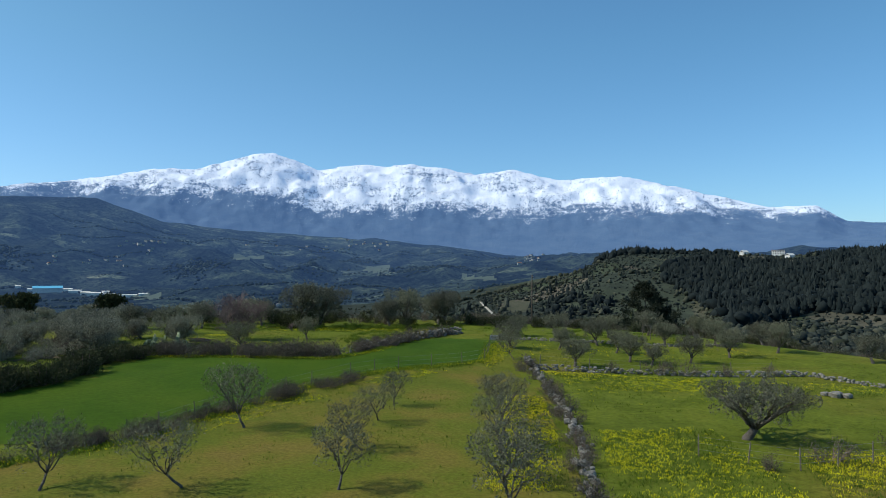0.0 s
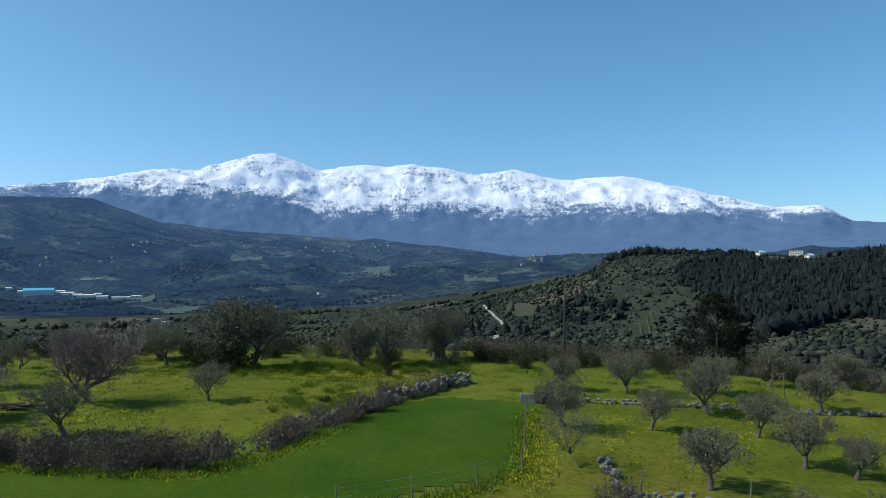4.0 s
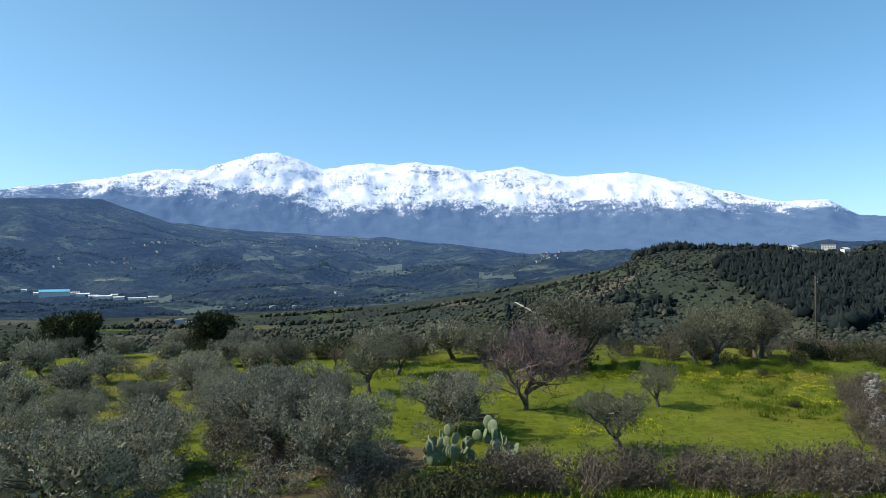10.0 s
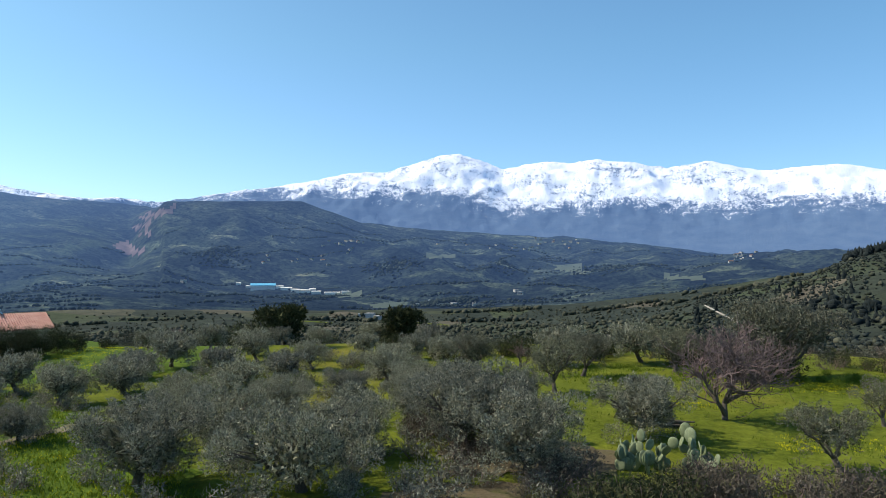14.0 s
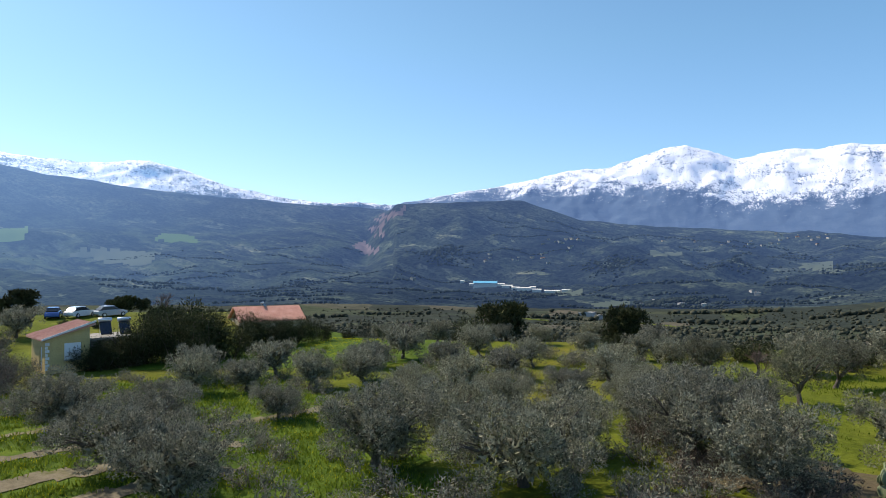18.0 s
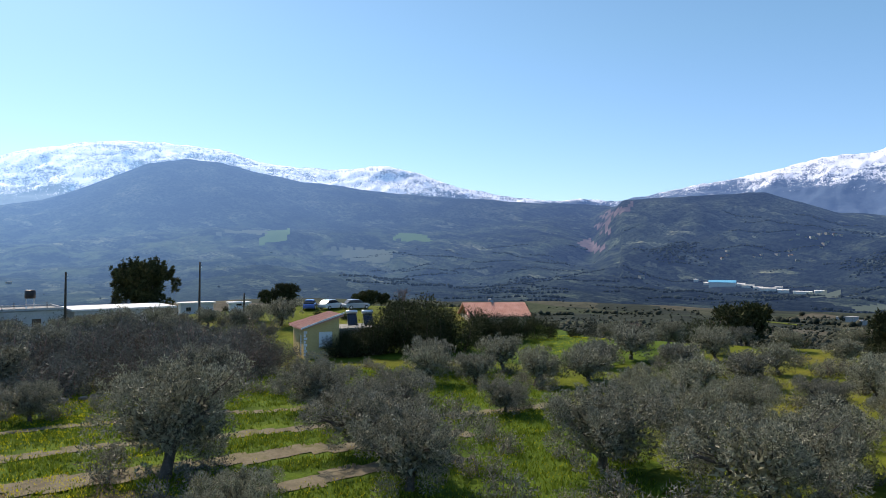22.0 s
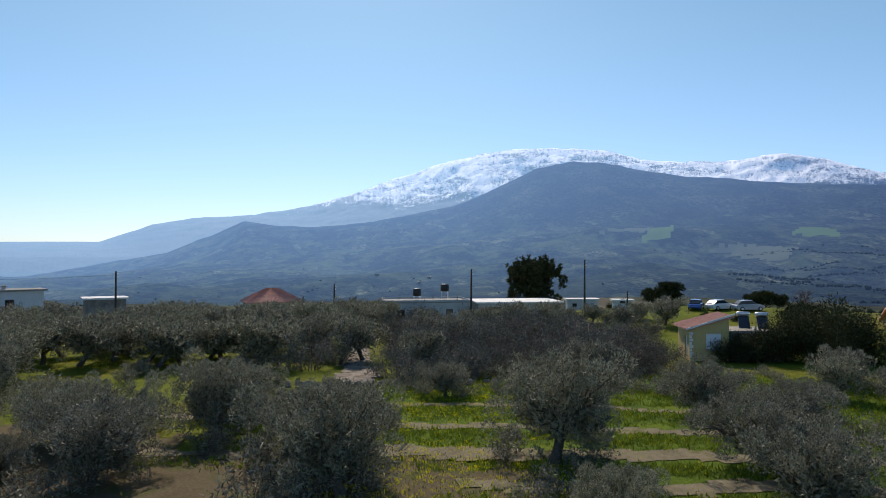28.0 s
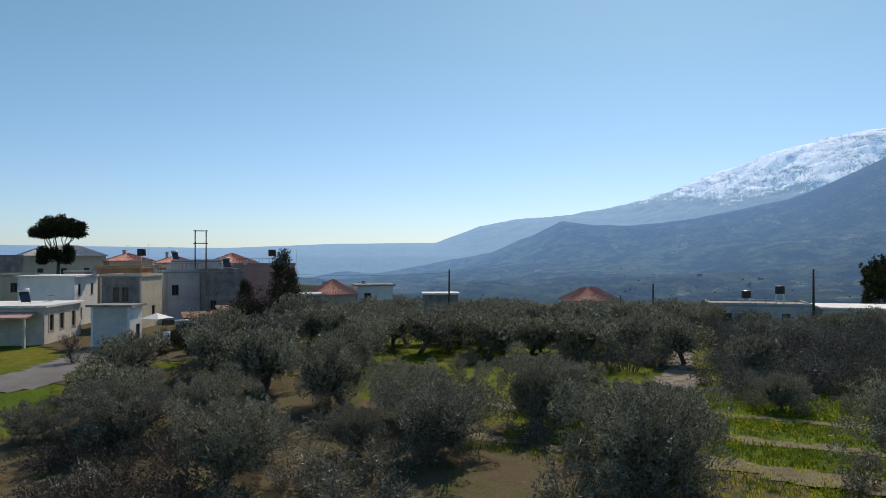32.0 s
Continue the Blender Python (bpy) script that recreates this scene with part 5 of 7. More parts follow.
BANK = [(36.4, 40), (34.9, 28.8), (32.6, 26.2), (29.7, 24.2), (26.7, 22.6), (22.9, 18.6), (20.4, 14.6), (16.4, 6.4), (13, -2.4), (8, -7)]
bank = [(x, y, land(x, y)) for x, y, _ in along(BANK, .05, .35, 1, 1) + along([(1, 26.6), (4, 27.8), (13, 27.4), (19, 26.6), (22, 29.6), (24.6, 36)], .06, .3, 1, 1)]
tufts("bank_grass", bank, .2, .2, 8, M_GRASSLEAF, "long grass on the bank along the fence", "grass")
tufts("bank_flowers", [(x + .5, y - .6, z + .2) for x, y, z in bank[::2]], .075, .3, 4, M_FLOWER, "yellow flowers on the bank along the fence", "flowers")


# ---- the valley ----
def blobs(name, spots, mat, label, category, tall=1.0, squash=.8):
    """Far trees and scrub, each a small uneven clump, all one mesh. spots: x, y, z, size."""
    bm = bmesh.new()
    bmesh.ops.create_icosphere(bm, subdivisions=1, radius=1)
    base = np.array([v.co[:] for v in bm.verts])
    tri = np.array([[v.index for v in f.verts] for f in bm.faces])
    bm.free()
    s = np.array(spots)
    n, k = len(s), len(base)
    v = base[None] * (1 + .35 * rng.normal(size=(n, k, 1))) * s[:, None, 3:4] * np.array([1, 1, squash * tall])
    v = v + s[:, None, :3] + np.array([0, 0, 1.0]) * s[:, None, 3:4] * squash * tall * .7
    f = tri[None] + (np.arange(n) * k)[:, None, None]
    return tagged(new(name, mesh_of(name, v.reshape(-1, 3), f.reshape(-1, 3), mat)), label, category, kind="stuff")


def spires(name, spots, mat, label):
    """Far conifers: ragged stacked cones, all one mesh. spots: x, y, z, height."""
    s = np.array(spots)
    n = len(s)
    vs, fs, off = [], [], 0
    for lo, hi, wid in ((.05, .6, .24), (.26, .82, .2), (.5, 1.0, .13)):
        w = np.arange(6) * math.pi / 3
        ring = np.stack([np.cos(w), np.sin(w), np.zeros(6)], -1)[None] * (wid * s[:, None, 3:4]) * (1 + .3 * rng.normal(size=(n, 6, 1)))
        ring = ring + s[:, None, :3] + np.array([0, 0, lo]) * s[:, None, 3:4]
        tip = s[:, None, :3] + np.array([0, 0, hi]) * s[:, None, 3:4]
        v = np.concatenate([ring, tip], 1)
        t = np.array([[i, (i + 1) % 6, 6] for i in range(6)])
        fs.append((t[None] + (np.arange(n) * 7)[:, None, None] + off).reshape(-1, 3))
        vs.append(v.reshape(-1, 3))
        off += n * 7
    return tagged(new(name, mesh_of(name, np.vstack(vs), np.vstack(fs), mat)), label, "woods", kind="stuff")


def on_land(az, el, lo=90):
    """The first ground that one meets from the hovering place in that direction."""
    d = np.geomspace(min(lo, 700), 1000, 200)
    for r in d:
        x, y = polar(r, az)
        if land(x, y) >= EYE + r * math.tan(radians(el)):
            return x, y, land(x, y)
    return x, y, land(x, y)


hill_i = lambda az: int(np.clip(np.searchsorted(AZ_HILL, az), 0, len(AZ_HILL) - 1))


def on_hill(az, el, lo=950):
    j = hill_i(az)
    e = np.degrees(np.arctan2(hz[:, j] - EYE, hr))
    for i in range(int(np.searchsorted(hr, lo)), len(hr)):
        if e[i] >= el:
            x, y = polar(hr[i], az)
            return x, y, hz[i, j]
    x, y = polar(hr[-1], az)
    return x, y, hz[-1, j]


def surface(x, y):
    """The height of the ground, or of the far sheet where that has taken over."""
    r, a = math.hypot(x, y), math.degrees(math.atan2(-x, y))
    if r < 960:
        return land(x, y)
    i, j = int(np.clip(np.searchsorted(hr, r) - 1, 0, len(hr) - 2)), hill_i(a)
    t = (r - hr[i]) / (hr[i + 1] - hr[i])
    return float(hz[i, j] * (1 - t) + hz[i + 1, j] * t)


def traced(knots, n=24):
    """Places on the ground along a line of directions."""
    ts = np.linspace(0, len(knots) - 1, n)
    az = np.interp(ts, range(len(knots)), [k[0] for k in knots])
    el = np.interp(ts, range(len(knots)), [k[1] for k in knots])
    return [on_land(a, e, 150) for a, e in zip(az, el)]


ROAD = traced([(-5.8, -3.2), (-6.9, -3.8), (-8.0, -4.4), (-9.4, -5.3), (-10.5, -6.0)], 40)
# parts of the flank, as rings of directions: conifer wood, grassy slope, a green plot, bare earth, a stand of trees
WOOD = [(-21.5, 0), (-24.5, .6), (-28.4, .35), (-31, -.1), (-34, .9), (-42, 1), (-42, -3.5), (-33.5, -3.4), (-30.1, -5.2), (-26.4, -3.7), (-24.1, -2.4), (-22, -1.6)]
SLOPE = [(-24.5, -2.75), (-26.3, -3.7), (-30.7, -6.6), (-27.4, -6.9), (-25.3, -5.8), (-25.6, -4.3)]
PLOT = [(-8.0, -3.1), (-11.2, -3.1), (-11.0, -4.1), (-8.7, -4.1)]
BROWN = [(-4.4, -6.0), (-9.1, -6.0), (-8.9, -7.4), (-4.6, -7.4)]
STAND = [(-12.6, -2.9), (-14.5, -2.5), (-18.6, -3.0), (-18.0, -4.2), (-15.3, -4.5), (-12.6, -4.5)]
VINES = [(-18.9, -4.6), (-20.2, -3.5), (-22.2, -6.6), (-20.2, -6.9)]


def lies_in(x, y, ring):
    az, r = math.degrees(math.atan2(-x, y)), math.hypot(x, y)
    return bool(inside(np.array(az), np.array(math.degrees(math.atan2(land(x, y) - EYE, r))), ring))


def kept_open(x, y):
    return any((x - a) ** 2 + (y - b) ** 2 < 30 for a, b, _ in ROAD) or any(lies_in(x, y, q) for q in (SLOPE, PLOT, BROWN, VINES))


near_scrub, far_scrub, flank = [], [], []
for k in range(26000):
    r = 100 * math.exp(rng.random() * math.log(20))
    az = rng.uniform(-48, 118)
    x, y = polar(r, az)
    if r < 260 and 40 < az < 125 or az < 0 and 150 < r < 900 and kept_open(x, y):
        continue
    dens = float(fbm(np.array(x), np.array(y), 130, 4)) + .5
    rows = .5 + .5 * math.sin((x * .8 + y * .6) * 2 * math.pi / 9) if dens < .5 else 1
    wood = .75 if az < 40 else .3 if r < 900 else .14
    if rng.random() > wood * (dens + .15) * (rows + .3):
        continue
    (near_scrub if r < 210 else far_scrub).append((x, y, surface(x, y), (rng.uniform(.7, 1.5) if rng.random() < .75 else rng.uniform(1.4, 2.4)) * (.8 if r < 300 else 1 if r < 500 else 1.25)))
for k in range(19000):
    az, r = rng.uniform(-48, -5), rng.uniform(200, 860)
    x, y = polar(r, az)
    if not kept_open(x, y) and rng.random() < .15 + 1.1 * (float(fbm(np.array(x), np.array(y), 70, 3)) + .45):
        flank.append((x, y, land(x, y), rng.uniform(.4, .95) if rng.random() < .75 else rng.uniform(.9, 1.8)))
for k in range(11000):
    az, r = rng.uniform(-8, 62), 250 * math.exp(rng.random() * math.log(3.8))
    x, y = polar(r, az)
    if (az < 0 and kept_open(x, y)) or r < 330 and az > 42:
        continue
    if rng.random() < .2 + 1.3 * (float(fbm(np.array(x), np.array(y), 110, 3)) + .35):
        far_scrub.append((x, y, land(x, y), rng.uniform(.5, 1.2) if rng.random() < .8 else rng.uniform(1.1, 2.0)))
# tree lines between the plots of the valley floor
for k in range(150):
    az, r, turn = rng.uniform(-6, 60), rng.uniform(820, 2050), rng.uniform(-25, 25)
    x, y = polar(r, az)
    w = radians(az + turn)
    for i in range(int(rng.integers(10, 34))):
        u, v = x + math.cos(w) * 5 * i + rng.normal() * 1.5, y + math.sin(w) * 5 * i + rng.normal() * 1.5
        far_scrub.append((u, v, surface(u, v), rng.uniform(1.8, 4.2)))
for c_az, c_r, wide, deep in ((10.5, 1650, 75, 110), (1.3, 1600, 60, 100), (19, 1600, 50, 60), (25, 1250, 40, 30), (33, 1700, 60, 90), (15, 1150, 45, 25), (45, 1500, 60, 60)):
    for i in range(260):
        q, w = polar(c_r + rng.normal() * deep * .5, c_az + math.degrees(rng.normal() * wide * .6 / c_r))
        far_scrub.append((q, w, surface(q, w), rng.uniform(2.2, 4.6)))
blobs("valley_scrub", [q for q in far_scrub if math.hypot(q[0], q[1]) < 960], M_FARWOOD, "dark olive groves and scrub over the valley", "woods")
blobs("flank_scrub", flank, M_MACCHIA, "dark evergreen scrub covering the flank of the hill", "woods")
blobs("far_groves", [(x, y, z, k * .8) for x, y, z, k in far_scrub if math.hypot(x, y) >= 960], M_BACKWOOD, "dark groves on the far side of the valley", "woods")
rng2 = np.random.default_rng(31)
pv, pf = [], []
for x, y, z, k in near_scrub:
    c = np.array([(x, y, z + .9 * k)]) + rng2.normal(size=(7, 3)) * np.array([.5, .5, .35]) * k
    v, f = leaves(rng2, c, .55 * k, 80, .21 * k)
    pf.append(f + len(pv) * 240)
    pv.append(v)
tagged(new("slope_scrub", mesh_of("slope_scrub", np.vstack(pv), np.vstack(pf), M_SLOPE)), "leafy scrub and olives below the plateau", "woods", kind="stuff")

pines, tufty = [], []
for k in range(15000):
    az, r = rng.uniform(-42, -12.0), rng.uniform(330, 880)
    x, y = polar(r, az)
    crest = 770 < r < 850
    if kept_open(x, y) or -31 < az < -26.4 and r > 700 and not crest:
        continue
    if lies_in(x, y, WOOD):
        if rng.random() < .9:
            (pines if rng.random() < .62 else tufty).append((x, y, land(x, y) - .5, rng.uniform(5, 12)))
    elif lies_in(x, y, STAND) and rng.random() < .3:
        (pines if rng.random() < .35 else tufty).append((x, y, land(x, y) - .5, rng.uniform(4, 8)))
    elif crest and az < -15.4 and not -31.2 < az < -26.2 and rng.random() < (.8 if az > -19.4 else .3):
        (pines if rng.random() < .4 else tufty).append((x, y, land(x, y) - .5, rng.uniform(4, 8) if az < -19.4 else rng.uniform(6, 11)))
for k in range(60):
    az, r = rng.uniform(-16, -5), rng.uniform(300, 700)
    x, y = polar(r, az)
    pines.append((x, y, land(x, y) - .5, rng.uniform(5, 10)))
blobs("crest_trees", [(x, y, z, k * .42) for x, y, z, k in tufty], M_CONIFER, "round dark trees on the hill's crest and slope", "woods", 1.2)
spires("pine_wood", pines, M_CONIFER, "dark conifer wood on the valley's flank")

M_PALE = blotchy("pale_render", [(.3, (.55, .54, .52)), (.7, (.8, .79, .77))], .8, 6, .85, .2, .01)
M_BLUE_ROOF, *_b = shader("blue_sheet_roof", .4, .4)
_b[2].inputs["Base Color"].default_value = (.12, .42, .62, 1)
M_TILE = blotchy("red_roof_tiles", [(.3, (.48, .22, .165)), (.6, (.6, .32, .25)), (.8, (.68, .43, .36))], 1.2, 9, .85, .2, .02)
# duller copies of tile and render: the haze over far houses put into colour
M_HAZETILE = blotchy("haze_dulled_tiles", [(.3, (.17, .1, .085)), (.7, (.25, .165, .14))], 1.2, 9, .9, .1, .02)
M_HAZEWALL = blotchy("haze_dulled_render", [(.3, (.28, .28, .28)), (.7, (.5, .5, .5))], .8, 6, .9, .1, .01)
M_DARKPANE, *_p = shader("dark_window_glass", .15, .5)
_p[2].inputs["Base Color"].default_value = (.02, .025, .03, 1)
M_EARTHROAD = blotchy("pale_earth_road", [(.3, (.28, .25, .21)), (.7, (.38, .35, .3))], .05, .6, .95, .05, .05, False)


def ribbon(name, pts, wide, mat, label, category="road", lift=.4):
    v, f = [], []
    for i, (x, y, z) in enumerate(pts):
        x2, y2, _ = pts[min(i + 1, len(pts) - 1)]
        x1, y1, _ = pts[max(i - 1, 0)]
        d = math.hypot(x2 - x1, y2 - y1) or 1
        nx, ny = -(y2 - y1) / d * wide / 2, (x2 - x1) / d * wide / 2
        for s_ in (-1, 1):
            v.append((x + nx * s_, y + ny * s_, land(x + nx * s_, y + ny * s_) + lift))
    f = [(2 * i, 2 * i + 1, 2 * i + 3, 2 * i + 2) for i in range(len(pts) - 1)]
    return tagged(new(name, mesh_of(name, v, f, mat)), label, category, kind="structure")


ribbon("earth_road", ROAD, 2.2, M_EARTHROAD, "pale winding earth road on the slope", lift=.6)
def slope_patch(name, ring, mat, label, category="field", rag=.2, lift=.35):
    """A patch of another surface lying on the near flank of the valley, inside a ring of directions."""
    js = np.where((AZ > min(c[0] for c in ring) - .5) & (AZ < max(c[0] for c in ring) + .5))[0]
    v, f, index = [], [], {}
    for i in range(int(np.searchsorted(RADII, 100)), int(np.searchsorted(RADII, 1000))):
        for j in js:
            az, el = AZ[j], math.degrees(math.atan2(LAND[i, j] - EYE, RADII[i]))
            w1, w2 = fbm(np.array(az), np.array(el * 2), 1.2, 3) * rag * 4, fbm(np.array(az + 9), np.array(el * 2), 1.2, 3) * rag * 2
            if inside(np.array(az + w1), np.array(el + w2), ring):
                q = []
                for a, b in ((i, j), (i, j + 1), (i + 1, j + 1), (i + 1, j)):
                    if (a, b) not in index:
                        index[a, b] = len(v)
                        x, y = polar(RADII[a], AZ[b])
                        v.append((x, y, LAND[a, b] + lift))
                    q.append(index[a, b])
                f.append(tuple(q))
    if f:
        tagged(new(name, mesh_of(name, v, f, mat, True)), label, category, kind="structure")


M_VINEROW = blotchy("vine_row_grass", [(.3, (.05, .07, .025)), (.7, (.085, .105, .04))], .1, 1.0, .95, .05, .2, False, .4)
M_DRYGRASS = blotchy("dry_hill_grass", [(.3, (.045, .05, .03)), (.5, (.068, .07, .046)), (.7, (.095, .09, .066))], .06, .7, .95, .05, .3, False, .45)
slope_patch("grass_slope", SLOPE, M_DRYGRASS, "dry grassy slope with low shrubs below the conifer wood")
slope_patch("green_plot", PLOT, M_DRYGRASS, "green plot beside the earth road")
slope_patch("bare_plot", BROWN, M_DRYGRASS, "brown earth plot on the slope", rag=.4)
low_shrubs = []
for k in range(420):
    az, el = rng.uniform(-31, -24.5), rng.uniform(-6.8, -2.7)
    if inside(np.array(az), np.array(el), SLOPE):
        low_shrubs.append((*on_land(az, el, 150), rng.uniform(.5, 1.3)))
for k in range(90):
    low_shrubs.append((*on_land(rng.uniform(-9, -4.5), rng.uniform(-7.3, -6), 150), rng.uniform(.5, 1.1)))
blobs("slope_shrubs", low_shrubs, M_FARWOOD, "low dark shrubs dotted over the slope", "shrubs")
for a_, b_, c_, d_ in ((-19.0, -4.9, -20.2, -6.8), (-19.6, -4.45, -21.0, -6.8), (-20.0, -4.0, -21.6, -6.6), (-20.2, -3.55, -22.1, -6.5)):
    ribbon("vine_row", traced([(a_, b_), (c_, d_)], 30), 1.4, M_VINEROW, "light green row between terraced vines", "field", .5)
for a_, b_, c_, d_ in ((-12.3, -1.25, -15.9, -.9), (-19.0, .75, -21.5, .4), (-22.0, .75, -26, .7)):
    ribbon("terrace_edge", traced([(a_, b_), (c_, d_)], 30), 3.0, M_DRYGRASS, "pale terrace edge along the hillside", "field", .5)
for a, b, w in (((24, -4.9), (30, -4.5), 9), ((13, -5.2), (18, -4.9), 9)):
    ribbon("field_strip", traced([a, b]), w, M_MEADOW, "pale green field strip in the valley", "field", .5)

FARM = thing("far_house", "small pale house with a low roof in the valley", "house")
part("wall", Shape().box(-5, -4, -2, 5, 4, 4.6).mesh("wall", M_HAZEWALL), FARM)
part("roof", Shape().prism([(-5.4, -4.4), (5.4, -4.4), (5.4, 4.4), (-5.4, 4.4)], 4.6, 5.0).mesh("roof", M_HAZEWALL), FARM)
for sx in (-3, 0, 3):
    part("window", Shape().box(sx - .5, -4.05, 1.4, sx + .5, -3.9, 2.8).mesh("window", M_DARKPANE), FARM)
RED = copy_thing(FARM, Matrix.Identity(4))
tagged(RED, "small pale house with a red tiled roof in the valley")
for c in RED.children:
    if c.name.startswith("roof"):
        c.data = Shape().slab([(-5.5, -4.5, 4.5), (5.5, -4.5, 4.5), (4.5, 0, 6.4), (-4.5, 0, 6.4)], .2).slab([(5.5, 4.5, 4.5), (-5.5, 4.5, 4.5), (-4.5, 0, 6.4), (4.5, 0, 6.4)], .2).mesh("roof", M_HAZETILE)


def settle_house(src, x, y, z, k, turn):
    ob = copy_thing(src, Matrix.Identity(4))
    ob.matrix_basis = pose(x, y, z, 0, 0, turn) @ Matrix.Scale(k, 4)
    tagged(ob, group="houses over the valley")


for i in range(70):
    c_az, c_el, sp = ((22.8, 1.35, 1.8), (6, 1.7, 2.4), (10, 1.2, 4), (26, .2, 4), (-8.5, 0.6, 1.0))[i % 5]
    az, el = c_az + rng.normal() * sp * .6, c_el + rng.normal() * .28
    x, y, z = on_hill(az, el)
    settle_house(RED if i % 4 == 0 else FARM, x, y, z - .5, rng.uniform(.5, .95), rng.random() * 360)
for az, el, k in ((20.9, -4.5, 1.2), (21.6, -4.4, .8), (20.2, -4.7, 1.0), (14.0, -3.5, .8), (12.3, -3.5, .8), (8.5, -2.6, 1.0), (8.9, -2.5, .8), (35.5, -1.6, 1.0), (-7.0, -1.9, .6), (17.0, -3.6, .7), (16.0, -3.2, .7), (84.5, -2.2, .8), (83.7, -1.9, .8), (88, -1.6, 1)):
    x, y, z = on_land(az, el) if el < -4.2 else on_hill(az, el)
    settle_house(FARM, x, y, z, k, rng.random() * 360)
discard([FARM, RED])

works = on_hill(29.5, -2.12, 1350)
hall = thing("factory_hall", "long factory hall with a bright blue sheet roof", "factory", pose(*works, 0, 0, 27))
part("wall", Shape().box(-24, -14, -6, 24, 14, 8).mesh("wall", M_PALE), hall)
part("roof", Shape().slab([(-25, -15, 8), (25, -15, 8), (25, 0, 12), (-25, 0, 12)], .3).slab([(25, 15, 8), (-25, 15, 8), (-25, 0, 12), (25, 0, 12)], .3).mesh("roof", M_BLUE_ROOF), hall, "bright blue sheet roof")
for az, el, w, d in ((30.6, -1.98, 12, 14), (28.2, -2.05, 16, 12), (27.7, -2.15, 22, 18), (27.0, -2.3, 16, 12), (26.6, -2.4, 14, 9), (26.2, -2.45, 20, 14), (25.6, -2.3, 12, 9), (25.3, -2.5, 18, 10), (24.0, -2.6, 30, 8), (22.9, -2.55, 16, 7), (31.4, -1.9, 9, 8)):
    x, y, z = on_hill(az, el, 1250)
    sh = thing("industrial_shed", "low white industrial shed in the valley", "shed", pose(x, y, z, 0, 0, 26), group="sheds round the factory")
    part("wall", Shape().box(-w / 2, -d / 2, -4, w / 2, d / 2, 4).mesh("wall", M_PALE), sh)
    part("roof", Shape().slab([(-w / 2 - .5, -d / 2 - .5, 4.2), (w / 2 + .5, -d / 2 - .5, 4.2), (w / 2 + .5, d / 2 + .5, 5.2), (-w / 2 - .5, d / 2 + .5, 5.2)], .3).mesh("roof", M_PALE), sh)
villa = thing("hilltop_villa", "long white two-storey villa on the wooded hilltop", "house", pose(398, 716, land(398, 716) + 2, 0, 0, -26) @ Matrix.Scale(.72, 4))
part("wall", Shape().box(-9, -4, -5, 9, 4, 6.5).mesh("wall", M_PALE), villa)
part("roof", Shape().slab([(-9.5, -4.5, 6.9), (9.5, -4.5, 6.9), (9.5, 4.5, 6.9), (-9.5, 4.5, 6.9)], .4).mesh("roof", M_TILE), villa)
for i in range(5):
    for zz in (1.2, 4.2):
        part("window", Shape().box(-7.5 + 3.4 * i, -4.06, zz, -6.3 + 3.4 * i, -3.9, zz + 1.4).mesh("window", M_DARKPANE), villa)
for az, el in ((-30.1, .65), (-26.8, .9)):
    x, y, z = on_land(az, el, 600)
    hut = thing("hill_house", "small white house with a pitched roof on the hill", "house", pose(x, y, z, 0, 0, 20))
    part("wall", Shape().prism([(-3.5, -3), (3.5, -3), (3.5, 3), (-3.5, 3)], -4, 3).mesh("wall", M_PALE), hut)
    part("roof", Shape().slab([(-3.8, -3.3, 3), (3.8, -3.3, 3), (3.8, 0, 5), (-3.8, 0, 5)], .2).slab([(3.8, 3.3, 3), (-3.8, 3.3, 3), (-3.8, 0, 5), (3.8, 0, 5)], .2).mesh("roof", M_PALE), hut)

# fields and the quarry on the far hills, blue haze painted on as emission
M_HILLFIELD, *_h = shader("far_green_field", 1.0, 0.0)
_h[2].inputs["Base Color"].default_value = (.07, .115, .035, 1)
haze_glow(_h[0], _h[1], _h[2], place(_h[0]), 800, 3000, .12, .72)
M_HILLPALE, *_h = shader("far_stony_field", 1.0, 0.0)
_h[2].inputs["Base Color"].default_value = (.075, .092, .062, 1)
haze_glow(_h[0], _h[1], _h[2], place(_h[0]), 800, 3000, .12, .72)
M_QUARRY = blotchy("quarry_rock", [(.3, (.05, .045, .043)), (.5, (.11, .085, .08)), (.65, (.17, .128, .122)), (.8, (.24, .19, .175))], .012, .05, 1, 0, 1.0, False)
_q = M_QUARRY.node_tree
haze_glow(_q.nodes, _q.links, _q.nodes["Principled BSDF"], place(_q.nodes), 800, 3000, .12, .72)


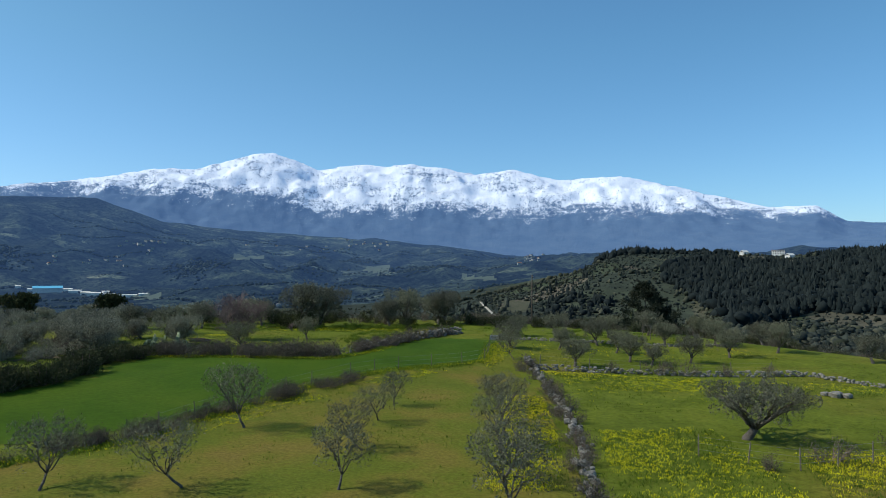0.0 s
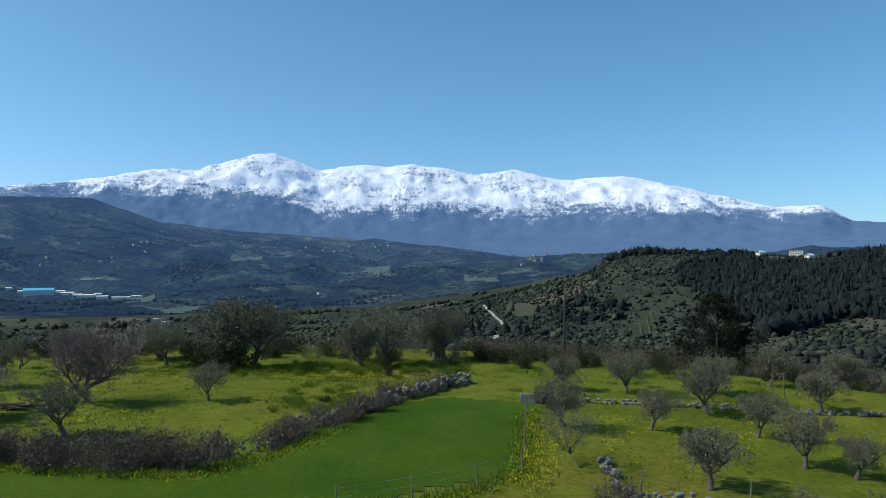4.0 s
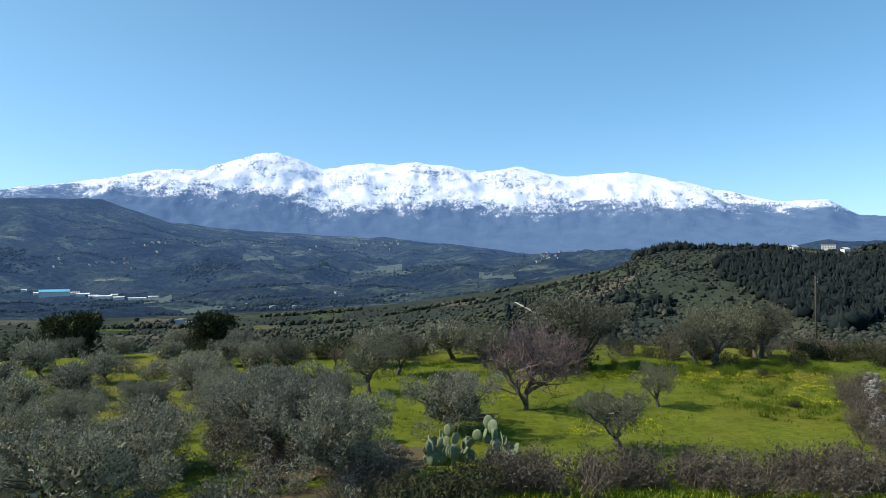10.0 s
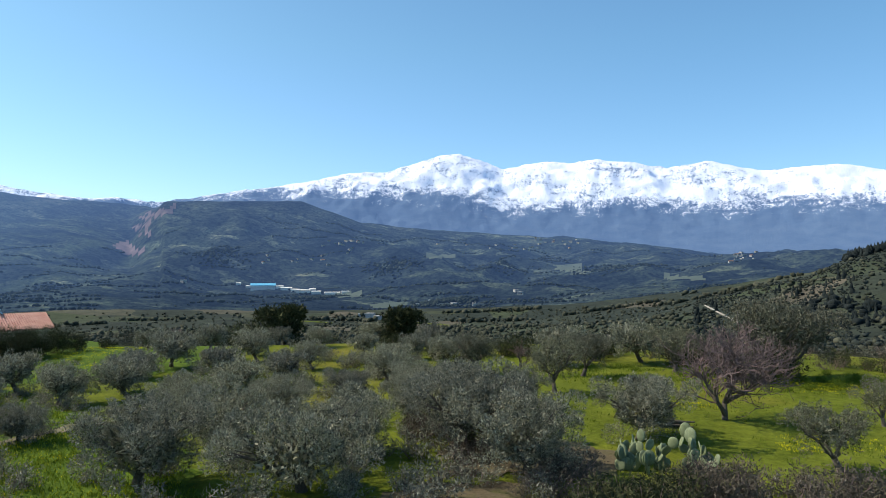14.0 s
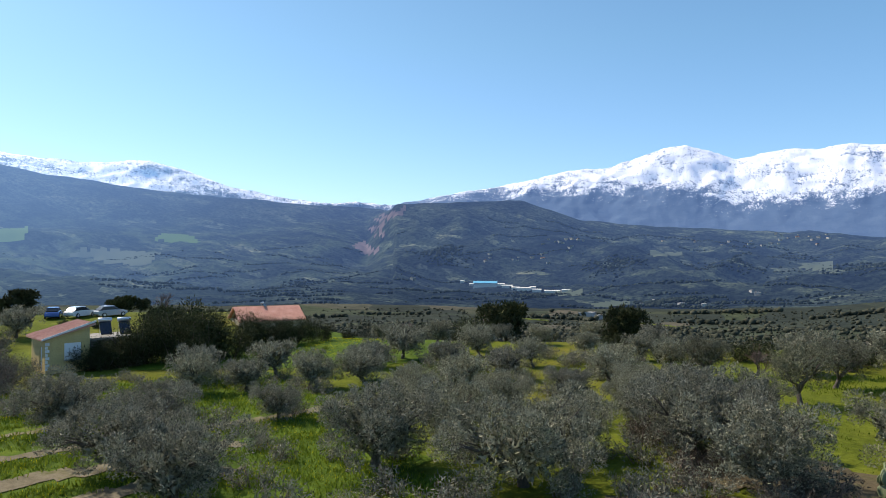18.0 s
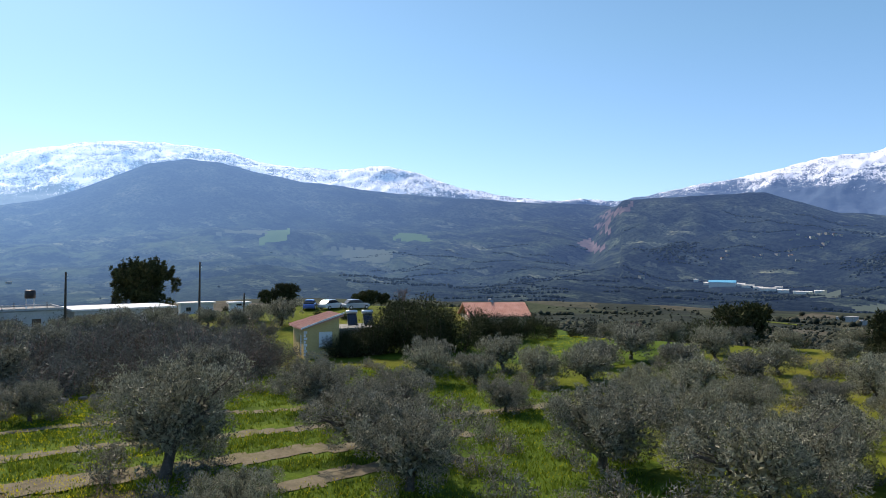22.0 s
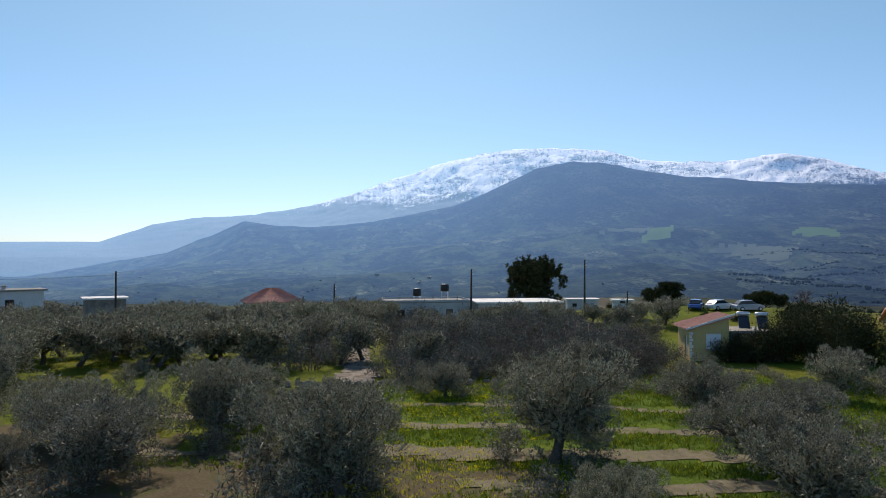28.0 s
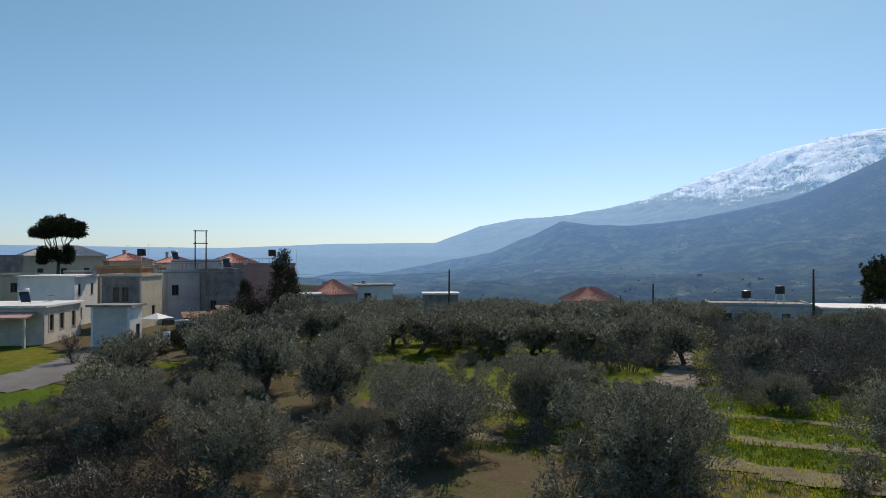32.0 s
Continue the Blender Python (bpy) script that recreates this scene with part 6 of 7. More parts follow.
def hill_patch(name, corners, mat, label, category="field", rag=.25):
    """A patch of another surface lying on the far hills, inside a ring of directions."""
    a0, a1 = min(c[0] for c in corners), max(c[0] for c in corners)
    js = np.where((AZ_HILL > a0 - .3) & (AZ_HILL < a1 + .3))[0]
    v, f, index = [], [], {}
    e = np.degrees(np.arctan2(hz - EYE, hr[:, None]))
    for i in range(len(hr) - 1):
        for j in js:
            az, el = AZ_HILL[j], e[i, j]
            w1, w2 = fbm(np.array(az), np.array(el * 3), .8, 3) * rag * 4, fbm(np.array(az + 9), np.array(el * 3), .8, 3) * rag
            if inside(np.array(az + w1), np.array(el + w2), corners) and hr[i] < 2950:
                q = []
                for a, b in ((i, j), (i, j + 1), (i + 1, j + 1), (i + 1, j)):
                    if (a, b) not in index:
                        index[a, b] = len(v)
                        x, y = polar(hr[a], AZ_HILL[b])
                        v.append((x, y, hz[a, b] + 1.5))
                    q.append(index[a, b])
                f.append(tuple(q))
    if f:
        tagged(new(name, mesh_of(name, v, f, mat, True)), label, category, kind="structure")


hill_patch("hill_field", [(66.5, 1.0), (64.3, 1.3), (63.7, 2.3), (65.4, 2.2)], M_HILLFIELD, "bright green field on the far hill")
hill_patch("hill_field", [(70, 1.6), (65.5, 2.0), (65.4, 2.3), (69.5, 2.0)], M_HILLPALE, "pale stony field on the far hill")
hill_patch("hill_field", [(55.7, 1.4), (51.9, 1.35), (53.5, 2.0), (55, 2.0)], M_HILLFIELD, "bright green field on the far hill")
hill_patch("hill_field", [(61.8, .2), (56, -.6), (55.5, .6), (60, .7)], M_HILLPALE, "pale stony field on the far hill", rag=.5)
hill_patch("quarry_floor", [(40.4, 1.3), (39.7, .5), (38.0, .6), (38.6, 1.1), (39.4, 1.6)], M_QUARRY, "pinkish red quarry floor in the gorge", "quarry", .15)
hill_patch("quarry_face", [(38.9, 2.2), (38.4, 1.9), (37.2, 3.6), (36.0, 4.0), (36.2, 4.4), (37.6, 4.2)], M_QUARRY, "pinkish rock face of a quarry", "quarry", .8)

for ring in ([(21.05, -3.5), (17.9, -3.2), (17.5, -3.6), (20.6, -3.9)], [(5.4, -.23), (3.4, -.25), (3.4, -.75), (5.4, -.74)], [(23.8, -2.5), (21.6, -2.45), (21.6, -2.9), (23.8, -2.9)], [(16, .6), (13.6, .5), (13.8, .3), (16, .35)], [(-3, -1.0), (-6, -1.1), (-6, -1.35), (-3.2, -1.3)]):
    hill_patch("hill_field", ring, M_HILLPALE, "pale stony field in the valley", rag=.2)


# ---- houses ----
M_YELLOW = blotchy("yellow_render", [(.3, (.50, .38, .17)), (.7, (.60, .47, .23))], .9, 9, .85, .2, .008)
M_WHITE = blotchy("white_paint", [(.3, (.66, .67, .69)), (.7, (.82, .82, .82))], .6, 7, .8, .25, .006)
M_CREAM = blotchy("cream_render", [(.3, (.48, .42, .32)), (.7, (.64, .57, .45))], .6, 6, .9, .2, .01)
M_GREY = blotchy("grey_cement_render", [(.3, (.38, .38, .39)), (.55, (.52, .51, .51)), (.8, (.62, .6, .58))], .5, 6, .9, .2, .012)
M_MASON = blotchy("stained_rubble_masonry", [(.3, (.13, .12, .12)), (.55, (.26, .24, .225)), (.8, (.42, .39, .36))], .9, 5, .95, .15, .03)
M_COTTAGE = blotchy("weathered_stone_render", [(.3, (.42, .38, .34)), (.55, (.56, .52, .46)), (.8, (.66, .61, .54))], .8, 6, .9, .2, .012)
M_OCHRE = blotchy("ochre_render", [(.3, (.36, .17, .08)), (.7, (.5, .27, .14))], .6, 6, .9, .2, .01)
M_BLUSH = blotchy("reddish_render", [(.3, (.36, .22, .2)), (.7, (.46, .31, .28))], .6, 6, .9, .2, .01)
M_ROOFWHITE = blotchy("whitewashed_roof", [(.3, (.6, .6, .6)), (.7, (.82, .82, .81))], .5, 4, .8, .2, .01)
M_SHUTTER, *_s = shader("pale_shutter", .5, .4)
_s[2].inputs["Base Color"].default_value = (.72, .76, .8, 1)
M_FRAME, *_s = shader("brown_frame", .6, .3)
_s[2].inputs["Base Color"].default_value = (.12, .08, .055, 1)
M_STEEL, *_s = shader("bright_steel", .35, .5, .9)
_s[2].inputs["Base Color"].default_value = (.6, .61, .62, 1)
M_BLACK, *_s = shader("black_plastic", .4, .4)
_s[2].inputs["Base Color"].default_value = (.015, .015, .016, 1)
M_PANEL, *_s = shader("solar_panel_glass", .12, .6)
_s[2].inputs["Base Color"].default_value = (.01, .012, .022, 1)
M_POLE = blotchy("tarred_pole", [(.3, (.05, .04, .032)), (.7, (.1, .08, .065))], 3, 20, .85, .2, .01)
M_CANVAS, *_s = shader("white_canvas", .8, .2)
_s[2].inputs["Base Color"].default_value = (.75, .73, .7, 1)


def panel(length, height, holes, thick=.25, tops=None):
    """A wall along x from 0, its outer face at y = 0, with openings (u0, z0, u1, z1) through it; tops: the heights at both ends."""
    us = sorted({0, length, *(h[0] for h in holes), *(h[2] for h in holes)})
    sh = Shape()
    t0, t1 = tops or (height, height)
    at = lambda u: t0 + (t1 - t0) * u / length
    for u0, u1 in zip(us, us[1:]):
        zs = sorted({-1.5, *(z for h in holes if h[0] <= u0 < h[2] for z in (h[1], h[3]))})
        for i, z0 in enumerate(zs):
            if any(h[0] <= u0 < h[2] and h[1] == z0 for h in holes):
                continue
            b = len(sh.v)
            za, zb = (zs[i + 1], zs[i + 1]) if i + 1 < len(zs) else (at(u0), at(u1))
            sh.v += [Vector(p) for p in ((u0, 0, z0), (u1, 0, z0), (u1, thick, z0), (u0, thick, z0), (u0, 0, za), (u1, 0, zb), (u1, thick, zb), (u0, thick, za))]
            sh.f += [tuple(b + k for k in q) for q in ((3, 2, 1, 0), (4, 5, 6, 7), (0, 1, 5, 4), (1, 2, 6, 5), (2, 3, 7, 6), (3, 0, 4, 7))]
    return sh


def opening(house, hole, m, pane, frame, inset=.1):
    """The window or door in one opening of a wall that lies by m."""
    u0, z0, u1, z1 = hole
    k = .07
    door = z0 <= .05
    fr = Shape().box(u0, inset, z0, u0 + k, inset + .07, z1).box(u1 - k, inset, z0, u1, inset + .07, z1).box(u0 + k, inset, z1 - k, u1 - k, inset + .07, z1)
    if not door:
        fr.box(u0 + k, inset, z0, u1 - k, inset + .07, z0 + k).box((u0 + u1) / 2 - .025, inset, z0 + k, (u0 + u1) / 2 + .025, inset + .06, z1 - k)
    w = part("door" if door else "window", fr.mesh("frame", frame), house, "", m)
    part("leaf" if door else "pane", Shape().box(u0 + k, inset + .02, z0, u1 - k, inset + .045, z1 - k).mesh("pane", frame if door else pane), w)
    if not door:
        part("sill", Shape().box(u0 - .06, -.06, z0 - .07, u1 + .06, .1, z0 - .004).mesh("sill", M_CONCRETE), w)


def tiles(a, b, c, d, gap=.26):
    """A tiled slope between eaves a-b and ridge d-c: one wavy skin over a flat underside."""
    a, b, c, d = map(Vector, (a, b, c, d))
    sh = Shape()
    n = max(2, int((b - a).length / gap)) * 4
    rows = 6
    for j in range(rows + 1):
        for i in range(n + 1):
            p = a.lerp(b, i / n).lerp(d.lerp(c, i / n), j / rows)
            sh.v.append(p + Vector((0, 0, .09 * (.5 + .5 * math.cos(i * math.pi / 2)) + (.03 if j % 2 else 0))))
    k = n + 1
    for j in range(rows):
        for i in range(n):
            sh.f.append((j * k + i, j * k + i + 1, (j + 1) * k + i + 1, (j + 1) * k + i))
    base = len(sh.v)
    sh.v += [p - Vector((0, 0, .1)) for p in (a, b, c, d)]
    top = [0, n, rows * k + n, rows * k]
    sh.f.append((base + 3, base + 2, base + 1, base))
    sh.f.append(tuple([base, base + 1] + list(range(n, -1, -1))))
    sh.f.append(tuple([base + 2, base + 3] + [rows * k + i for i in range(n + 1)]))
    sh.f.append(tuple([base + 1, base + 2] + [j * k + n for j in range(rows, -1, -1)]))
    sh.f.append(tuple([base + 3, base] + [j * k for j in range(rows + 1)]))
    return sh


def house(name, label, az, r, turn, wr, wl, h, mat, front=(), side=(), z0=None, roof="flat", roof_mat=None, pane=None, frame=None, tops=None, left_mat=None, rise=1.6):
    """A house whose nearest upright corner stands at (az, r); its front runs to the right, its side wall to the left, both turned away by turn degrees."""
    x, y = polar(r, az)
    z = land(x, y) if z0 is None else z0
    t = thing(name, label, "house", pose(x, y, z, 0, 0, az + turn))
    pane, frame = pane or M_DARKPANE, frame or M_FRAME
    k = .25
    mf = Matrix.Identity(4)
    ms = pose(0, wl - k, 0, 0, 0, -90)
    lo, hi = tops or (h, h)
    part("wall", panel(wr, h, list(front), k, (lo, hi)).mesh("wall", mat, weld=True), t, "", mf)
    part("wall", panel(wl - 2 * k, lo, list(side), k).mesh("wall", left_mat or mat, weld=True), t, "", ms)
    part("wall", panel(wr, h, [], k, (hi, lo)).mesh("wall", mat, weld=True), t, "", pose(wr, wl, 0, 0, 0, 180))
    part("wall", panel(wl - 2 * k, hi, [], k).mesh("wall", mat, weld=True), t, "", pose(wr, k, 0, 0, 0, 90))
    for q in front:
        opening(t, q, mf, pane, frame)
    for q in side:
        opening(t, q, ms, pane, frame)
    o = .35
    rm = roof_mat or M_CONCRETE
    if roof == "flat":
        part("roof", Shape().box(-.12, -.12, h, wr + .12, wl + .12, h + .16).mesh("roof", rm), t, "flat concrete roof")
        pa = Shape().box(-.05, -.05, h + .16, wr + .05, .1, h + .4).box(-.05, wl - .1, h + .16, wr + .05, wl + .05, h + .4).box(-.05, .1, h + .16, .1, wl - .1, h + .4).box(wr - .1, .1, h + .16, wr + .05, wl - .1, h + .4)
        part("parapet", pa.mesh("parapet", mat), t)
    elif roof == "deck":
        part("roof", Shape().box(-o, -o, h, wr + o, wl + o, h + .22).mesh("roof", rm), t, "flat pale roof slab")
    elif roof == "mono":
        part("roof", tiles((-o, wl + o, lo + .1), (-o, -o, lo + .1), (wr + o, -o, hi + .1), (wr + o, wl + o, hi + .1)).mesh("roof", rm), t, "red tiled lean-to roof")
    elif roof == "gable":
        m_ = wl / 2
        part("roof", tiles((-o, -o, h + .02), (wr + o, -o, h + .02), (wr + o, m_, h + rise), (-o, m_, h + rise)).mesh("roof", rm), t, "red tiled roof slope")
        part("roof", tiles((wr + o, wl + o, h + .02), (-o, wl + o, h + .02), (-o, m_, h + rise), (wr + o, m_, h + rise)).mesh("roof", rm), t, "red tiled roof slope")
        for xx in (0, wr - k):
            part("gable", Shape().prism([(xx, .2), (xx + k, .2), (xx + k, wl - .2), (xx, wl - .2)], h - .1, h - .02).slab([(xx, .2, h), (xx + k, .2, h), (xx + k, m_, h + rise - .15), (xx, m_, h + rise - .15)], .05).slab([(xx + k, wl - .2, h), (xx, wl - .2, h), (xx, m_, h + rise - .15), (xx + k, m_, h + rise - .15)], .05).mesh("gable", mat), t)
    elif roof == "hip":
        q, m_ = min(wl / 2, wr / 2 - .2), wl / 2
        for c4 in (((-o, -o, h), (wr + o, -o, h), (wr - q, m_, h + rise), (q, m_, h + rise)), ((wr + o, wl + o, h), (-o, wl + o, h), (q, m_, h + rise), (wr - q, m_, h + rise)),
                   ((-o, wl + o, h), (-o, -o, h), (q, m_ - .01, h + rise), (q, m_ + .01, h + rise)), ((wr + o, -o, h), (wr + o, wl + o, h), (wr - q, m_ + .01, h + rise), (wr - q, m_ - .01, h + rise))):
            part("roof", tiles(*c4).mesh("roof", rm), t, "red tiled roof slope")
    return t


def solar_heater(x, y, z, turn, label="solar water heater with a steel tank and dark panel", k=.85):
    t = thing("solar_heater", label, "solar heater", pose(x, y, z, 0, 0, turn) @ Matrix.Scale(k, 4))
    part("panel", Shape().slab([(-.55, -.7, .25), (.55, -.7, .25), (.55, .7, 1.45), (-.55, .7, 1.45)], .08).mesh("panel", M_PANEL), t, "dark glass collector panel")
    part("tank", Shape().tube([(-.68, .78, 1.62), (-.6, .78, 1.62), (.6, .78, 1.62), (.68, .78, 1.62)], [.16, .24, .24, .16], 12).mesh("tank", M_STEEL, True), t, "shiny steel tank")
    for sx in (-.5, .5):
        part("leg", Shape().tube([(sx, .78, 0), (sx, .78, 1.42)], [.025, .025], 5).mesh("leg", M_STEEL), t)
        part("leg", Shape().tube([(sx, -.68, 0), (sx, -.68, .18)], [.025, .025], 5).mesh("leg", M_STEEL), t)


def water_tank(x, y, z, stand=1.0):
    t = thing("water_tank", "black plastic water tank on a steel stand", "tank", pose(x, y, z))
    part("barrel", Shape().tube([(0, 0, stand), (0, 0, stand + .08), (0, 0, stand + .95), (0, 0, stand + 1.05)], [.55, .62, .62, .5], 14).mesh("barrel", M_BLACK, True), t)
    for a in range(4):
        sx, sy = (.45, .45, -.45, -.45)[a], (.45, -.45, .45, -.45)[a]
        part("leg", Shape().tube([(sx, sy, 0), (sx, sy, stand)], [.04, .04], 5).mesh("leg", M_STEEL), t)


def power_pole(az, r, top, label="tarred wooden power pole"):
    x, y = polar(r, az)
    z = land(x, y)
    t = thing("power_pole", label, "pole", pose(x, y, z, 0, 0, az))
    part("shaft", Shape().tube([(0, 0, -.5), (0, 0, (top - z) * .5), (.03, 0, top - z)], [.16, .13, .1], 8).mesh("shaft", M_POLE, True), t)
    for k in (.35, .75):
        part("insulator", Shape().tube([(.1, 0, top - z - k), (.24, 0, top - z - k), (.24, 0, top - z - k + .14)], [.02, .02, .05], 6).mesh("insulator", M_WHITE), t)
    return x, y, top


# the small yellow house and its neighbours
small = house("yellow_house", "small yellow rendered house with a red tiled lean-to roof", 62.9, 64.5, 14, 3.35, 4.2, 2.55, M_YELLOW,
              front=[(1.4, .85, 2.7, 2.25)], side=[(2.2, 0, 3.0, 1.95)], z0=1.0, roof="mono", roof_mat=M_TILE, pane=M_SHUTTER, frame=M_SHUTTER, tops=(2.55, 3.65))
for i in range(8):
    part("quoin", Shape().box(-.02, -.02, .1 + .29 * i, .3 if i % 2 else .18, .0, .34 + .29 * i).mesh("quoin", M_WHITE), small, "white painted corner stone")
part("verge", Shape().slab([(-.36, -.42, 2.72), (3.72, -.42, 4.05), (3.72, -.36, 4.05), (-.36, -.36, 2.72)], .16).mesh("verge", M_WHITE), small, "white painted verge board")
house("flat_outhouse", "low grey flat-roofed outbuilding beside the yellow house", 60.3, 67.5, 20, 4.5, 3.5, 2.3, M_MASON, roof="deck")
for az in (59.0, 57.7):
    hx_, hy_ = polar(69.2, az)
    solar_heater(hx_, hy_, land(*polar(67.5, 60.3)) + 2.52, 66)
house("red_roofed_house", "low house with red tiled roof slopes behind the hedge", 49.3, 93, 12, 8.2, 6.5, 2.4, M_CREAM, front=[(1.5, .9, 2.6, 2.1), (4.5, .9, 5.6, 2.1)], z0=-.2, roof="gable", roof_mat=M_TILE, rise=1.7)
rx_, ry_ = polar(97, 47.4)
solar_heater(rx_, ry_, 3.4, 120, k=.6)
house("long_white_shed", "long low building with a bright white flat roof", 79.6, 98, 10, 12, 8, 2.5, M_GREY, front=[(2, .8, 3.2, 2), (6, .8, 7.2, 2)], z0=.9, roof="deck", roof_mat=M_ROOFWHITE)
house("flat_house", "low grey house with a flat roof and water tanks", 87.3, 96, 4, 12, 8, 3.0, M_GREY, front=[(1.5, .9, 2.7, 2.1), (5, .9, 6.2, 2.1), (8.5, 0, 9.5, 2.1)], z0=.6, roof="flat")
for az, r_, st in ((82.4, 100, 1.3), (84.7, 101, .6)):
    tx, ty = polar(r_, az)
    water_tank(tx, ty, 3.76, st)
for az in (86.2, 83.4, 81.4):
    tx, ty = polar(99, az)
    rod = thing("roof_rods", "rusty starter rods sticking up from the flat roof", "rods", pose(tx, ty, 3.76))
    for i in range(4):
        part("rod", Shape().tube([(.12 * (i % 2), .12 * (i // 2), 0), (.12 * (i % 2) + .02, .12 * (i // 2), .9)], [.012, .012], 4).mesh("rod", M_POLE), rod)
for az, r_, w_, d_, h_ in ((72.3, 122, 5.2, 2.2, 2.2), (68.6, 108, 2.6, 1.8, 1.3)):
    house("white_caravan", "small white caravan-like hut on the rise", az, r_, 10, w_, d_, h_, M_WHITE, front=[(.8, 1.0, 1.6, 1.6)], roof="deck", roof_mat=M_ROOFWHITE)

power_pole(70.95, 95, 9.6)
power_pole(80.2, 88, 8.5)
power_pole(91.5, 97, 6.3)
pd_ = power_pole(107.9, 92, 8.4)
power_pole(67.6, 100, 5.2)
pf_ = power_pole(-28.4, 99, 8.2)
power_pole(94.0, 112, 3.9)


def cable(a, b, sag=.7):
    a, b = Vector(a), Vector(b)
    pts = [a.lerp(b, i / 12) - Vector((0, 0, sag * 4 * (i / 12) * (1 - i / 12))) for i in range(13)]
    tagged(new("power_cable", Shape().tube(pts, [.012] * 13, 4).mesh("power_cable", M_BLACK)), "thin black power cable between poles", "cable")


cable((pd_[0], pd_[1], pd_[2] - .4), (*polar(100, 126), 8.6))
cable((pf_[0], pf_[1], pf_[2] - .4), (*polar(160, -46), 4.0), 1.5)

# trees round the houses
M_RUST = leafy("brownish_evergreen", (.03, .026, .018), (.085, .07, .045), .1)
dense = olive(51, 8.8, 8.6, 14000, .42, M_DARKLEAF, "dark_pine", "tall dense dark pine behind the white roof", 5, .9, .3, .12, False)
dense.matrix_basis = pose(*polar(116, 75.0), land(*polar(116, 75)), 0, 0, 0)
cyp = conifer(61, 3.6, 1.6, "small_cypress", "small dark cypress behind the shed", 900)
plant([cyp], [(*polar(112, 77.0), 1.0), (*polar(113, 76.2), .9), (*polar(113, 74.2), .7)], "cypresses behind the shed", rng)
tall = conifer(62, 7.0, 2.6, "tall_cypress", "tall reddish dark cypress among the village houses", 2200)
plant([tall], [(*polar(86, 121.5), 1.3), (*polar(87, 120.8), 1.0), (*polar(90, 124.4), .9)], "cypresses in the village", rng)
big_conifer = conifer(63, 10.5, 12.5, count=8000, full=3.2)
plant([big_conifer], [(69.4, 92.1, 1.0), (73, 96, .7)], "conifers below the orchard", rng)
discard([cyp, big_conifer])
for o in tall.children:
    if o.name.startswith("crown"):
        o.data.materials[0] = M_RUST
discard([tall])
GARDEN = [bush(455 + i, 3.6, 3.4 + .4 * i, 2600, M_RUST, "garden_shrub", "tall dark brownish garden shrub among the houses", .26) for i in range(2)]
plant(GARDEN, [(*polar(82, 124.5), 1.25), (*polar(81, 122.6), 1.2), (*polar(82, 126.2), .9), (*polar(78, 128.6), .75), (*polar(80, 119.6), .8), (*polar(84, 123.4), 1.35), (*polar(79, 121.2), 1.0), (*polar(77, 127.4), .7),
               (*polar(88, 118.0), .7), (*polar(90, 116.6), .6), (*polar(86, 113.6), .6), (*polar(79, 130.4), .45), (*polar(76, 129.4), .5), (*polar(92, 112), .7), (*polar(95, 110.8), .6), (*polar(71, 132.2), .35), (*polar(70, 133.4), .3), (*polar(69, 129.2), .6), (*polar(71, 127.6), .75), (*polar(67, 126.4), .6), (*polar(66, 130.6), .5), (*polar(73, 131.3), .4), (*polar(74, 126.6), .8), (*polar(70, 124.8), .7), (*polar(64, 128.2), .55)], "garden shrubs in the village", rng)
MIMOSA = bush(459, 2.6, 2.4, 1500, M_GRASSLEAF, "flowering_shrub", "bright yellow-green flowering shrub at the village's edge", .2)
plant([MIMOSA], [(*polar(74, 120.3), .9), (*polar(78, 125.4), .8), (*polar(70, 119.2), .6), (*polar(62, 84.5), .6)], "flowering shrubs", rng)
discard(GARDEN + [MIMOSA])
bare_lane = bare_tree(19, 3.4, 3.6, depth=4)
plant([bare_lane], [(*polar(66, 136.6), 1.0), (*polar(104, 118.2), 1.2), (*polar(102, 114.6), .8), (*polar(96, 141), 1.0)], "leafless trees in the village", rng)
discard([bare_lane])
SHADE = [olive(70 + i, 3.6, 4.2, 3600, .32, M_DARKLEAF, "evergreen_tree", "round dark evergreen tree", 4, .5, .15, .1, i == 0) for i in range(2)]
plant(SHADE, [(*polar(112, 64.0), .95), (*polar(113, 65.6), .75), (*polar(118, 57.6), .7), (*polar(118, 56.6), .6), (*polar(117, 58.6), .6), (*polar(80, 18.3), 1.1), (*polar(86, 27.8), 1.3), (*polar(82, 55), 1.0)], "evergreens round the houses", rng)
discard(SHADE)


